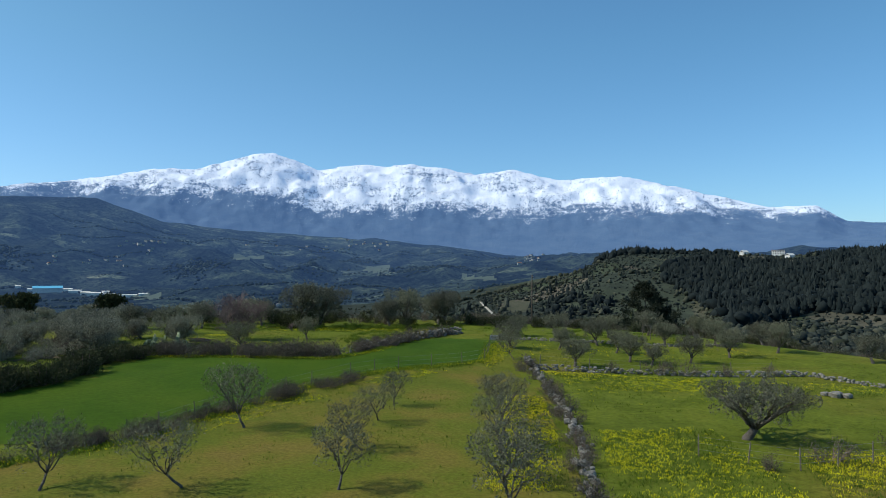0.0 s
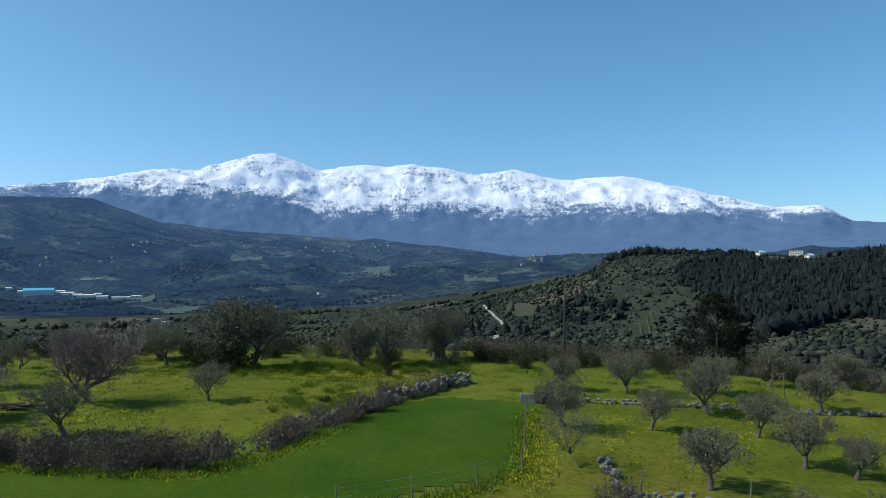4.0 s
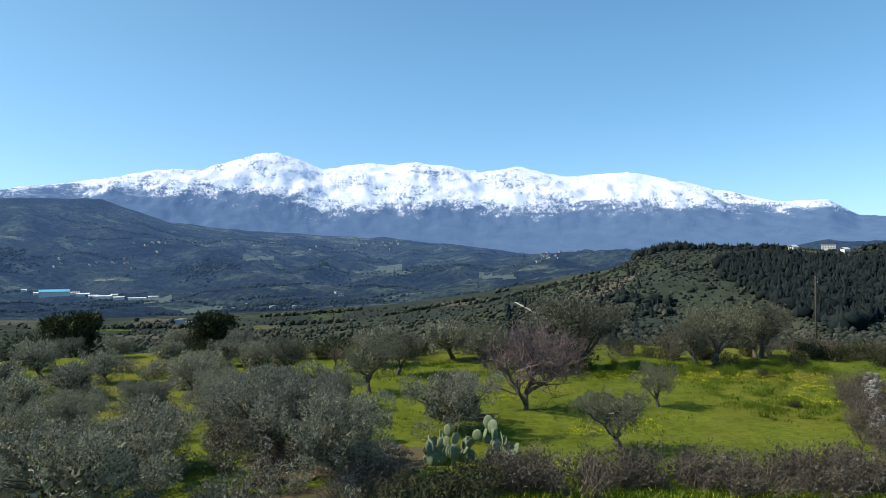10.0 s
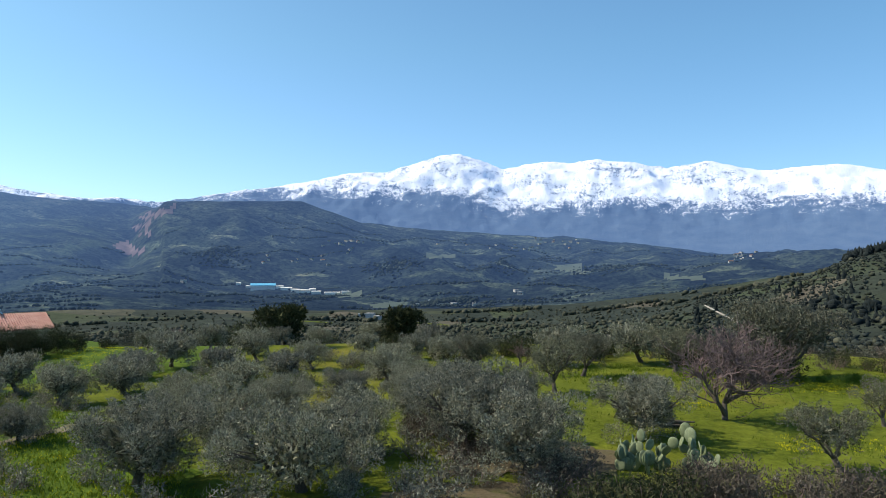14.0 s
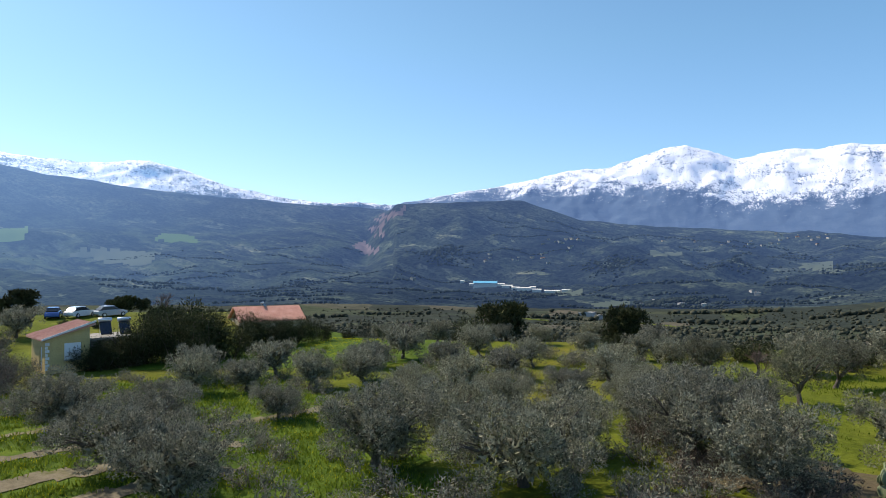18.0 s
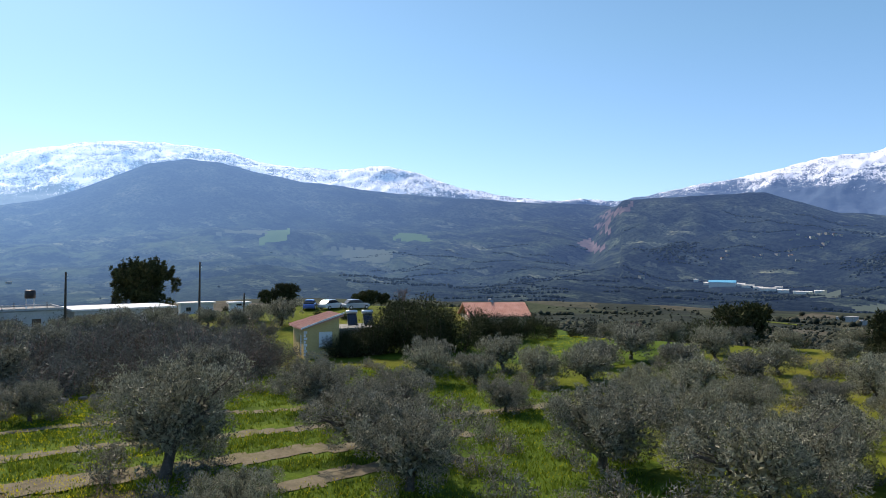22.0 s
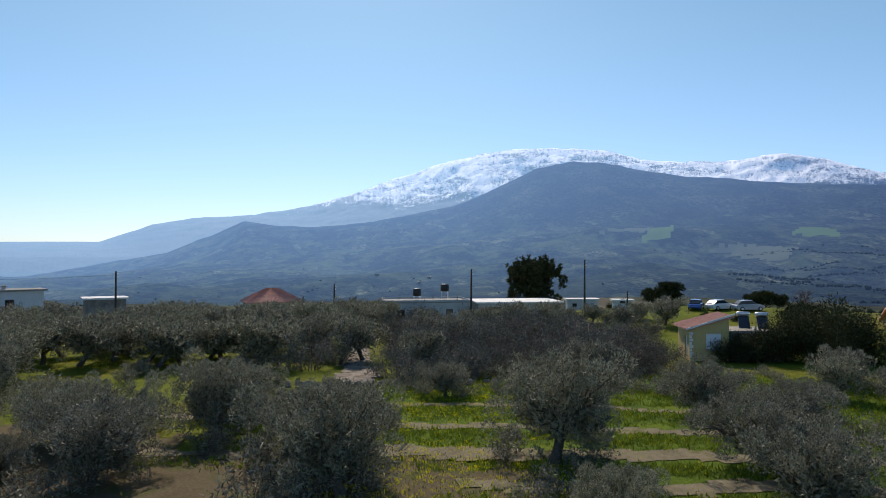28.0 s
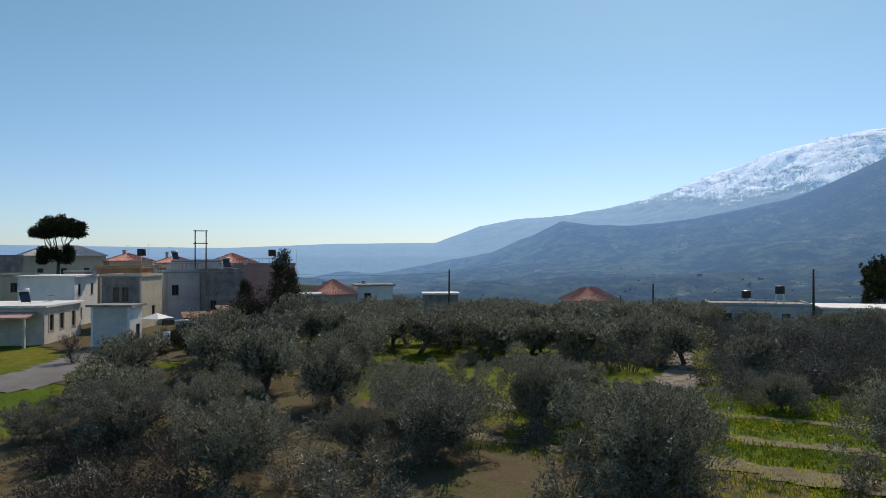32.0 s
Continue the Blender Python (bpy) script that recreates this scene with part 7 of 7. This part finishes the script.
def car(az, r, turn, paint, label):
    x, y = polar(r, az)
    m, n, l, b = shader("car_paint", .25, .5)
    b.inputs["Base Color"].default_value = (*paint, 1)
    b.inputs["Coat Weight"].default_value = .6
    t = thing("car", label, "car", pose(x, y, land(x, y), 0, 0, turn))

    def loft(rows, mat, name):
        v, f = [], []
        for xx, z0, z1, w in rows:
            v += [(xx, -w, z0), (xx, w, z0), (xx, w * .96, z1 - .06), (xx, w * .85, z1), (xx, -w * .85, z1), (xx, -w * .96, z1 - .06)]
        for i in range(len(rows) - 1):
            for k in range(6):
                f.append((6 * i + k, 6 * i + (k + 1) % 6, 6 * i + 6 + (k + 1) % 6, 6 * i + 6 + k))
        f += [tuple(range(6)), tuple(reversed(range(6 * len(rows) - 6, 6 * len(rows))))]
        return mesh_of(name, v, f, mat)

    part("body", loft([(-2.05, .4, .75, .78), (-1.9, .25, .88, .84), (-.9, .22, .95, .86), (.6, .22, .95, .86), (1.6, .25, .85, .84), (2.0, .4, .68, .74)], m, "body"), t)
    part("cabin_glass", loft([(-1.75, .9, 1.0, .76), (-1.2, .9, 1.38, .7), (.2, .9, 1.42, .7), (.95, .9, .98, .76)], M_DARKPANE, "cabin_glass"), t, "dark window glass")
    part("roof", loft([(-1.25, 1.36, 1.43, .66), (-.4, 1.38, 1.48, .66), (.25, 1.38, 1.46, .64)], m, "roof"), t)
    for sx in (-1.3, 1.3):
        for sy in (-.8, .8):
            w = part("wheel", Shape().tube([(sx, sy - .1, .31), (sx, sy - .08, .31), (sx, sy + .08, .31), (sx, sy + .1, .31)], [.26, .31, .31, .26], 14).mesh("tyre", M_BLACK, True), t)
            part("rim", Shape().tube([(sx, sy - .105, .31), (sx, sy + .105, .31)], [.18, .18], 10).mesh("rim", M_STEEL), w)


CARS = (62.4, 60.7, 58.7)
car(CARS[0], 104, 145, (.05, .13, .4), "blue hatchback parked on the grassy rise")
car(CARS[1], 104, 108, (.6, .62, .64), "silver car parked on the grassy rise")
car(CARS[2], 104, 88, (.35, .38, .4), "grey car parked on the grassy rise")

# ---- the village ----
cottage = house("stone_cottage", "single-storey stone house with a white flat roof", 138.4, 82, 64, 8.2, 8.6, 3.5, M_COTTAGE,
      front=[(1.0, 1.0, 1.9, 2.7), (3.3, 1.0, 4.2, 2.7), (6.0, 1.0, 6.9, 2.7)], side=[(2, 0, 3.2, 2.6)], z0=1.5, roof="deck", roof_mat=M_ROOFWHITE)
for u0, z0, u1, z1 in ((1.0, 1.0, 1.9, 2.7), (3.3, 1.0, 4.2, 2.7), (6.0, 1.0, 6.9, 2.7)):
    part("surround", Shape().box(u0 - .16, -.04, z0 - .18, u0 - .01, -.002, z1 + .16).box(u1 + .01, -.04, z0 - .18, u1 + .16, -.002, z1 + .16).box(u0 - .01, -.04, z1 + .01, u1 + .01, -.002, z1 + .16).mesh("surround", M_CREAM), cottage, "pale plaster window surround")
part("porch_roof", Shape().slab([(-2.6, .6, 2.7), (0, .6, 3.05), (0, 7.4, 3.05), (-2.6, 7.4, 2.7)], .16).mesh("porch_roof", M_BLUSH), cottage, "reddish sloping porch roof")
for yy in (.8, 3.9, 7.2):
    part("porch_post", Shape().box(-2.5, yy - .12, -1.0, -2.26, yy + .12, 2.56).mesh("porch_post", M_COTTAGE), cottage)
house("white_house", "two-storey white house with small dark windows", 136.5, 98, 62, 5.8, 7.1, 6.7, M_WHITE,
      front=[(.9, 4.4, 1.6, 5.8), (4.0, 4.4, 4.7, 5.8), (1.2, 1.4, 1.9, 2.8), (4.0, 1.4, 4.7, 2.8)], z0=1.0, roof="deck", roof_mat=M_ROOFWHITE)
house("low_hut", "low grey hut with one white wall", 132.8, 75, 62, 2.4, 4.0, 3.8, M_WHITE, front=[(1.2, .0, 2.0, 2.0)], z0=1.4, roof="deck", left_mat=M_GREY)
house("old_house", "two-storey stone house with a dark side wall and a pale front", 132.0, 92, 62, 5.2, 5.3, 6.4, M_CREAM, side=[(1.4, 3.4, 2.2, 5.2), (2.6, 3.4, 3.4, 5.2)], front=[(2.6, 1.6, 3.4, 2.8)], z0=1.3, roof="flat", left_mat=M_MASON)
house("ochre_house", "ochre house with a balustrade roof behind the white one", 132.0, 108, 60, 7, 7.2, 7.2, M_OCHRE, front=[(1.2, 5.0, 2.2, 6.4), (3.8, 5.0, 4.8, 6.4)], z0=1.4, roof="flat")
house("grey_block", "dark stained house with a flat roof", 127.7, 100, 10, 5.3, 7, 6.5, M_MASON, front=[(5.2, 3.6, 5.9, 4.8), (1.2, 1.2, 2.0, 2.6)], z0=1.6, roof="flat")
house("grey_wing", "blank grey wing of a house with a concrete roof", 130.4, 100, 14, 5.0, 6, 6.6, M_GREY, front=[(1.0, 3.6, 1.9, 5.0)], z0=1.4, roof="flat")
house("reddish_house", "two-storey house with a red tiled hip roof", 126.8, 122, 8, 7.2, 7, 7.6, M_BLUSH, z0=1.6, roof="hip", roof_mat=M_TILE, rise=1.6)
house("blank_house", "reddish blank-walled house with a terrace roof", 125.2, 110, 6, 8.4, 7, 7.0, M_BLUSH, z0=1.6, roof="flat")
house("back_house", "pale house with a red tiled roof behind the others", 134.2, 132, 8, 7, 7, 7.2, M_CREAM, front=[(1.2, 4.8, 2.0, 6.2), (4, 4.8, 4.8, 6.2)], z0=2.4, roof="hip", roof_mat=M_TILE, rise=1.3)
house("back_house", "pale house with a red tiled roof behind the others", 130.8, 134, 6, 6.5, 7, 6.8, M_WHITE, front=[(1.2, 4.4, 2.2, 5.6), (4, 4.4, 4.6, 5.6)], z0=2.4, roof="hip", roof_mat=M_TILE, rise=1.2)
house("pine_house", "old pale house behind the umbrella pine", 139.6, 150, 10, 14, 8, 8.0, M_CREAM, front=[(2, 3.6, 3, 5.6), (6, 3.6, 7, 5.6), (10, 3.6, 11, 5.6)], z0=2.6, roof="hip", roof_mat=M_GREY, rise=2.0)
house("brown_house", "dark brown house at the village's edge", 142.5, 120, 10, 6, 7, 8.2, M_MASON, z0=2.0, roof="flat")
house("tiled_cottage", "small cottage with a red tiled hip roof behind the olives", 118.7, 98, 10, 5.4, 5.4, 3.6, M_CREAM, z0=1.2, roof="hip", roof_mat=M_TILE, rise=2.0)
house("white_cottage", "small white flat-roofed cottage behind the olives", 115.5, 100, 6, 5.2, 4.5, 4.6, M_WHITE, front=[(1, 2.4, 2, 3.6)], z0=1.3, roof="deck")
house("low_store", "low dark storehouse with a pale flat roof", 109.9, 96, 4, 4.6, 4, 4.2, M_MASON, z0=.6, roof="deck", roof_mat=M_ROOFWHITE)
house("low_store", "low dark storehouse with a pale flat roof", 120.3, 90, 6, 3, 3, 4.6, M_MASON, z0=.6, roof="deck", roof_mat=M_ROOFWHITE)
house("gabled_cottage", "cottage with a red tiled roof half hidden by olives", 98.3, 118, 8, 9, 7, 2.2, M_CREAM, z0=.35, roof="hip", roof_mat=M_TILE, rise=2.2)
for i, (az, r_, h_) in enumerate(((141.0, 112, 5.6), (127.2, 140, 7.2), (122.6, 138, 6.6), (135.8, 118, 5.8))):
    house("row_house", "plain low village house with a flat roof", az, r_, 30, 6, 6, h_, (M_CREAM, M_WHITE, M_BLUSH, M_GREY, M_CREAM)[i], front=[(1.2, h_ - 2.2, 2.2, h_ - .9), (3.6, h_ - 2.2, 4.6, h_ - .9)], z0=2.0, roof="flat")
house("mid_house", "plain grey house in the middle of the village", 128.9, 118, 20, 6, 6, 7.6, M_GREY, front=[(1.2, 5, 2, 6.2)], z0=1.8, roof="flat")
for az, r_, z_, st in ((132.0, 112, 9.2, 1.2), (122.3, 114, 8.9, 1.4)):
    tx, ty = polar(r_, az)
    water_tank(tx, ty, z_, st)
for az, r_, z_, tn in ((139.6, 87, 5.22, 150), (125.8, 103, 8.6, 140), (129.6, 121, 9.7, 140)):
    tx, ty = polar(r_, az)
    solar_heater(tx, ty, z_, tn)
for az, r_, zb, zt in ((133.0, 125, 8, 12.2), (131.5, 126, 9, 12.4), (134.9, 125, 8, 12), (130.0, 127, 9, 12), (120.4, 112, 8, 11.2)):
    tx, ty = polar(r_, az)
    mast = thing("aerial_mast", "thin television aerial on a village roof", "aerial", pose(tx, ty, zb))
    part("rod", Shape().tube([(0, 0, -1), (0, 0, zt - zb)], [.03, .02], 5).mesh("rod", M_STEEL), mast)
    for i in range(4):
        part("element", Shape().tube([(-.5 + .08 * i, .2 * i, zt - zb - .1), (.5 - .08 * i, .2 * i, zt - zb - .1)], [.012, .012], 4).mesh("element", M_STEEL), mast)
tx, ty = polar(106, 127.75)
hframe = thing("transformer_poles", "pair of tall poles joined by crossbars", "pole", pose(tx, ty, land(tx, ty), 0, 0, 127.75))
for sx in (-.75, .75):
    part("pole", Shape().tube([(sx, 0, -.5), (sx, 0, 12.2)], [.11, .08], 8).mesh("pole", M_POLE), hframe)
for zz in (10.2, 12.0):
    part("crossbar", Shape().box(-1.0, -.05, zz, 1.0, .05, zz + .12).mesh("crossbar", M_POLE), hframe)
def chimney(az, r_, z_, h_=1.0):
    tx, ty = polar(r_, az)
    ch = thing("chimney", "plastered chimney on a village roof", "chimney", pose(tx, ty, z_, 0, 0, az))
    part("stack", Shape().box(-.25, -.25, -.2, .25, .25, h_).mesh("stack", M_GREY), ch)
    part("cap", Shape().box(-.34, -.34, h_, .34, .34, h_ + .1).mesh("cap", M_CONCRETE), ch)


for az, r_, z_, h_ in ((138.0, 90, 5.0, .8), (135.2, 101, 7.8, .7), (131.0, 96, 7.9, 1.2), (128.4, 103, 8.5, 1.0), (126.2, 104, 8.4, .8), (133.2, 136, 10.4, 1.0), (130.2, 137, 10.2, .9), (124.4, 113, 8.9, .9), (118.2, 101, 5.6, .9), (115.0, 102, 5.9, .6)):
    chimney(az, r_, z_, h_)


def railing(az, r_, z_, length, turn):
    tx, ty = polar(r_, az)
    ra = thing("terrace_railing", "thin dark iron railing on a terrace roof", "railing", pose(tx, ty, z_, 0, 0, turn))
    part("rail", Shape().tube([(0, 0, .9), (length, 0, .9)], [.025, .025], 5).mesh("rail", M_POLE), ra)
    for i in range(int(length / .5) + 1):
        part("baluster", Shape().tube([(.5 * i, 0, 0), (.5 * i, 0, .9)], [.018, .018], 4).mesh("baluster", M_POLE), ra)


railing(125.1, 110.3, 9.0, 8.0, 131)
railing(131.9, 92.6, 8.1, 4.8, 194)
railing(129.9, 100.6, 8.35, 4.2, 144)


def drainpipe(az, r_, z0, z1):
    tx, ty = polar(r_, az)
    dp = thing("drainpipe", "rusty drainpipe fixed to a house wall", "pipe", pose(tx, ty, 0))
    part("pipe", Shape().tube([(0, 0, z0), (0, 0, z1)], [.06, .06], 6).mesh("pipe", M_BLUSH), dp)


for az, r_, z0, z1 in ((130.2, 99.6, 1.4, 7.9), (127.5, 99.6, 1.6, 8.0)):
    drainpipe(az, r_, z0, z1)
M_RUSTSTEEL = blotchy("rusty_sheet", [(.3, (.16, .08, .05)), (.7, (.3, .19, .13))], 2, 12, .8, .2, .01)
for az, r_, w_, z_ in ((128.9, 82, 3.6, 2.6), (126.4, 88, 4.2, 2.8), (123.2, 86, 3.0, 2.4)):
    tx, ty = polar(r_, az)
    lean = thing("lean_to", "small lean-to shed roofed with rusty sheets", "shed", pose(tx, ty, land(tx, ty), 0, 0, az + 6))
    part("roof", Shape().slab([(-.2, -.2, z_ - .5), (w_ + .2, -.2, z_ - .5), (w_ + .2, 2.6, z_), (-.2, 2.6, z_)], .06).mesh("roof", M_RUSTSTEEL), lean, "rusty corrugated sheet roof")
    part("wall", Shape().box(0, 2.2, -.5, w_, 2.4, z_ - .12).mesh("wall", M_MASON), lean)
    for sx in (.1, w_ - .1):
        part("post", Shape().tube([(sx, 0, -.3), (sx, 0, z_ - .54)], [.06, .06], 6).mesh("post", M_POLE), lean)
# a low yard wall and odd things lying before the houses
for az, r_, w_ in ((129.6, 80, 4.5), (127.0, 84, 5.0), (125.0, 88, 4.0)):
    tx, ty = polar(r_, az)
    yw = thing("yard_wall", "low whitewashed yard wall with a worn top", "wall", pose(tx, ty, land(tx, ty), 0, 0, az + 8))
    part("masonry", Shape().box(0, 0, -.5, w_, .3, 1.9).mesh("masonry", M_GREY), yw)
    part("coping", Shape().box(-.05, -.05, 1.9, w_ + .05, .35, 2.02).mesh("coping", M_ROOFWHITE), yw)
for az, r_ in ((128.4, 79), (127.6, 80), (130.2, 75.5)):
    tx, ty = polar(r_, az)
    crate = thing("crate_stack", "stack of pale plastic crates in the yard", "crates", pose(tx, ty, land(tx, ty), 0, 0, az * 3))
    for k in range(3):
        part("crate", Shape().box(-.4 + .05 * k, -.3, .42 * k, .4 + .05 * k, -.26, .42 * k + .4).box(-.4 + .05 * k, .26, .42 * k, .4 + .05 * k, .3, .42 * k + .4).box(-.4 + .05 * k, -.26, .42 * k, -.36 + .05 * k, .26, .42 * k + .4).box(.36 + .05 * k, -.26, .42 * k, .4 + .05 * k, .26, .42 * k + .4).box(-.36 + .05 * k, -.26, .42 * k, .36 + .05 * k, .26, .42 * k + .04).mesh("crate", M_SHUTTER), crate)
# parasol
tx, ty = polar(74, 130.9)
para = thing("parasol", "white square parasol over a terrace", "parasol", pose(tx, ty, land(tx, ty)))
part("pole", Shape().tube([(0, 0, 0), (0, 0, 3.2)], [.03, .03], 6).mesh("pole", M_STEEL), para)
part("canopy", mesh_of("canopy", [(-1.1, -1.1, 2.8), (1.1, -1.1, 2.8), (1.1, 1.1, 2.8), (-1.1, 1.1, 2.8), (0, 0, 3.3), (0, 0, 3.24)], [(0, 1, 4), (1, 2, 4), (2, 3, 4), (3, 0, 4), (1, 0, 5), (2, 1, 5), (3, 2, 5), (0, 3, 5)], M_CANVAS), para)
# umbrella pine
rp = np.random.default_rng(77)
upine = thing("umbrella_pine", "umbrella pine with a flat dark crown over the village", "tree", pose(*polar(138, 137.5), 2.0))
sh = Shape().tube([(0, 0, -.5), (.2, 0, 4), (.1, .1, 8)], [.38, .3, .26], 8)
for i in range(9):
    w = 2 * math.pi * i / 9
    limb(sh, rp, (.1, .1, 7 + rp.random()), (math.cos(w) * 3.2, math.sin(w) * 3.2, 12.4 + rp.random()), .16, .05, .25)
part("trunk", sh.mesh("trunk", M_BARK, True), upine)
c = [(math.cos(w) * q, math.sin(w) * q, 12.2 + 3.0 * math.sqrt(max(0, 1 - (q / 4.2) ** 2)) * u) for w, q, u in zip(rp.random(90) * 6.283, 4.1 * np.sqrt(rp.random(90)), rp.random(90))]
c += [(math.cos(w) * 2.1 + .6, math.sin(w) * 2.1, 7.6 + 2.2 * u) for w, u in zip(rp.random(30) * 6.283, rp.random(30))]
v, f = leaves(rp, np.array(c), .85, 21000, .46)
part("crown", mesh_of("crown", v, f, M_DARKLEAF), upine)
# the village lane
patch("yard", [polar(67, 118), polar(84, 117), polar(112, 119), polar(112, 139), polar(78, 138), polar(62, 134), polar(62, 126)], M_SOIL, "bare trodden yards between the village houses", "ground", .06, 1.0, .8)
M_LANE = blotchy("worn_asphalt", [(.3, (.13, .125, .12)), (.7, (.2, .19, .18))], .4, 8, .9, .2, .02, False)
patch("lane", [polar(56, 143), polar(58, 137.5), polar(70, 134.6), polar(86, 133.2), polar(88, 134.4), polar(74, 136.0), polar(63, 140.2), polar(61, 143)], M_LANE, "worn grey lane between the first houses", "road", .08, .6, .2)
patch("verge", [polar(52, 143), polar(54, 138), polar(58, 137.7), polar(56.5, 143)], M_LUSH, "bright grass verge beside the lane", "grass", .06, .6, .4)

# ---- dry-stone walls ----
def stone_mesh(seed):
    r = np.random.default_rng(seed)
    bm = bmesh.new()
    bmesh.ops.create_cube(bm, size=1)
    bmesh.ops.bevel(bm, geom=bm.edges[:], offset=.18, segments=1, affect="EDGES")
    for v_ in bm.verts:
        v_.co += Vector(r.normal(size=3) * .06)
    me = bpy.data.meshes.new("stone")
    bm.to_mesh(me)
    bm.free()
    me.materials.append(M_STONE)
    return me


STONES = [stone_mesh(i) for i in range(7)]


def stone_wall(line, height, label, size=.22, gap=.195, lack=.05):
    t = thing("stone_wall", label, "wall", kind="")
    n_ = 0
    for (x0, y0), (x1, y1) in zip(line, line[1:]):
        d = math.hypot(x1 - x0, y1 - y0)
        turn = math.degrees(math.atan2(y1 - y0, x1 - x0))
        for i in range(int(d / gap)):
            for k in range(max(1, int(height / .19))):
                if rng.random() < lack + .12 * k or n_ > 295:
                    continue
                u = (i + .5 * (k % 2) + rng.uniform(-.2, .2)) / (d / gap)
                x, y = x0 + (x1 - x0) * u + rng.normal() * .2, y0 + (y1 - y0) * u + rng.normal() * .2
                q = size * rng.uniform(.6, 1.5)
                m = pose(x, y, land(x, y) + .07 + .18 * k, rng.normal() * 9, rng.normal() * 9, turn + rng.normal() * 16) @ Matrix.Diagonal((q, q * .8, q * .7, 1))
                part("stone", STONES[n_ % 7], t, "", m)
                n_ += 1


PALE = "low dry-stone wall of pale limestone across the pasture"
stone_wall([(39.2, 25.0), (41.1, 25.2), (44.6, 24.3), (49.7, 23.3)], .75, PALE)
stone_wall([(49.9, 23.2), (53.5, 22.0), (63.8, 22.2)], .75, PALE)
stone_wall([(63.8, 22.2), (66.3, 16.5), (72, 13)], .5, PALE)
stone_wall([(39.3, 31), (39.2, 18), (38.9, 5), (38.2, -3), (37, -11)], .5, "tumbled dry-stone wall overgrown with brambles", .3, .34, .1)
stone_wall([(38.6, 44.6), (45.8, 43.6), (52, 43.8)], .55, "low pale stone wall at the orchard's far side")
stone_wall([(52, 43.8), (59.4, 42.6), (66, 42)], .55, "low pale stone wall at the orchard's far side")
stone_wall([(23, 36), (26.2, 41.6), (28.6, 46)], 1.0, "tumbled stone terrace wall beside the crop", .25, .28, .25)
stone_wall([(28.6, 46), (31.2, 50.2), (33.2, 52.8)], 1.1, "tumbled stone terrace wall beside the crop", .34, .26, .05)
stone_wall([(4.5, 30.4), (9.5, 30.3), (14, 29.9)], 1.1, "overgrown stone terrace wall of pale limestone", .17, .24, .3)
stone_wall([(14, 29.9), (18.5, 29.4), (21.8, 31.5), (23, 36)], 1.1, "overgrown stone terrace wall of pale limestone", .17, .26, .35)
stone_wall([(-50.5, -6), (-49.5, 6), (-48.5, 18)], .5, "low terrace wall of earth-stained stone", .3, .34, .2)
for x, y, k in ((60.5, 12.5, 1.0), (61.2, 12.2, .7), (59.9, 12.9, .6)):
    rock = tagged(new("field_rock", STONES[0]), "pale limestone rock lying in the grass", "rock")
    rock.matrix_basis = pose(x, y, land(x, y) + .15, 0, 0, 40 * k) @ Matrix.Diagonal((k, k * .8, k * .5, 1))
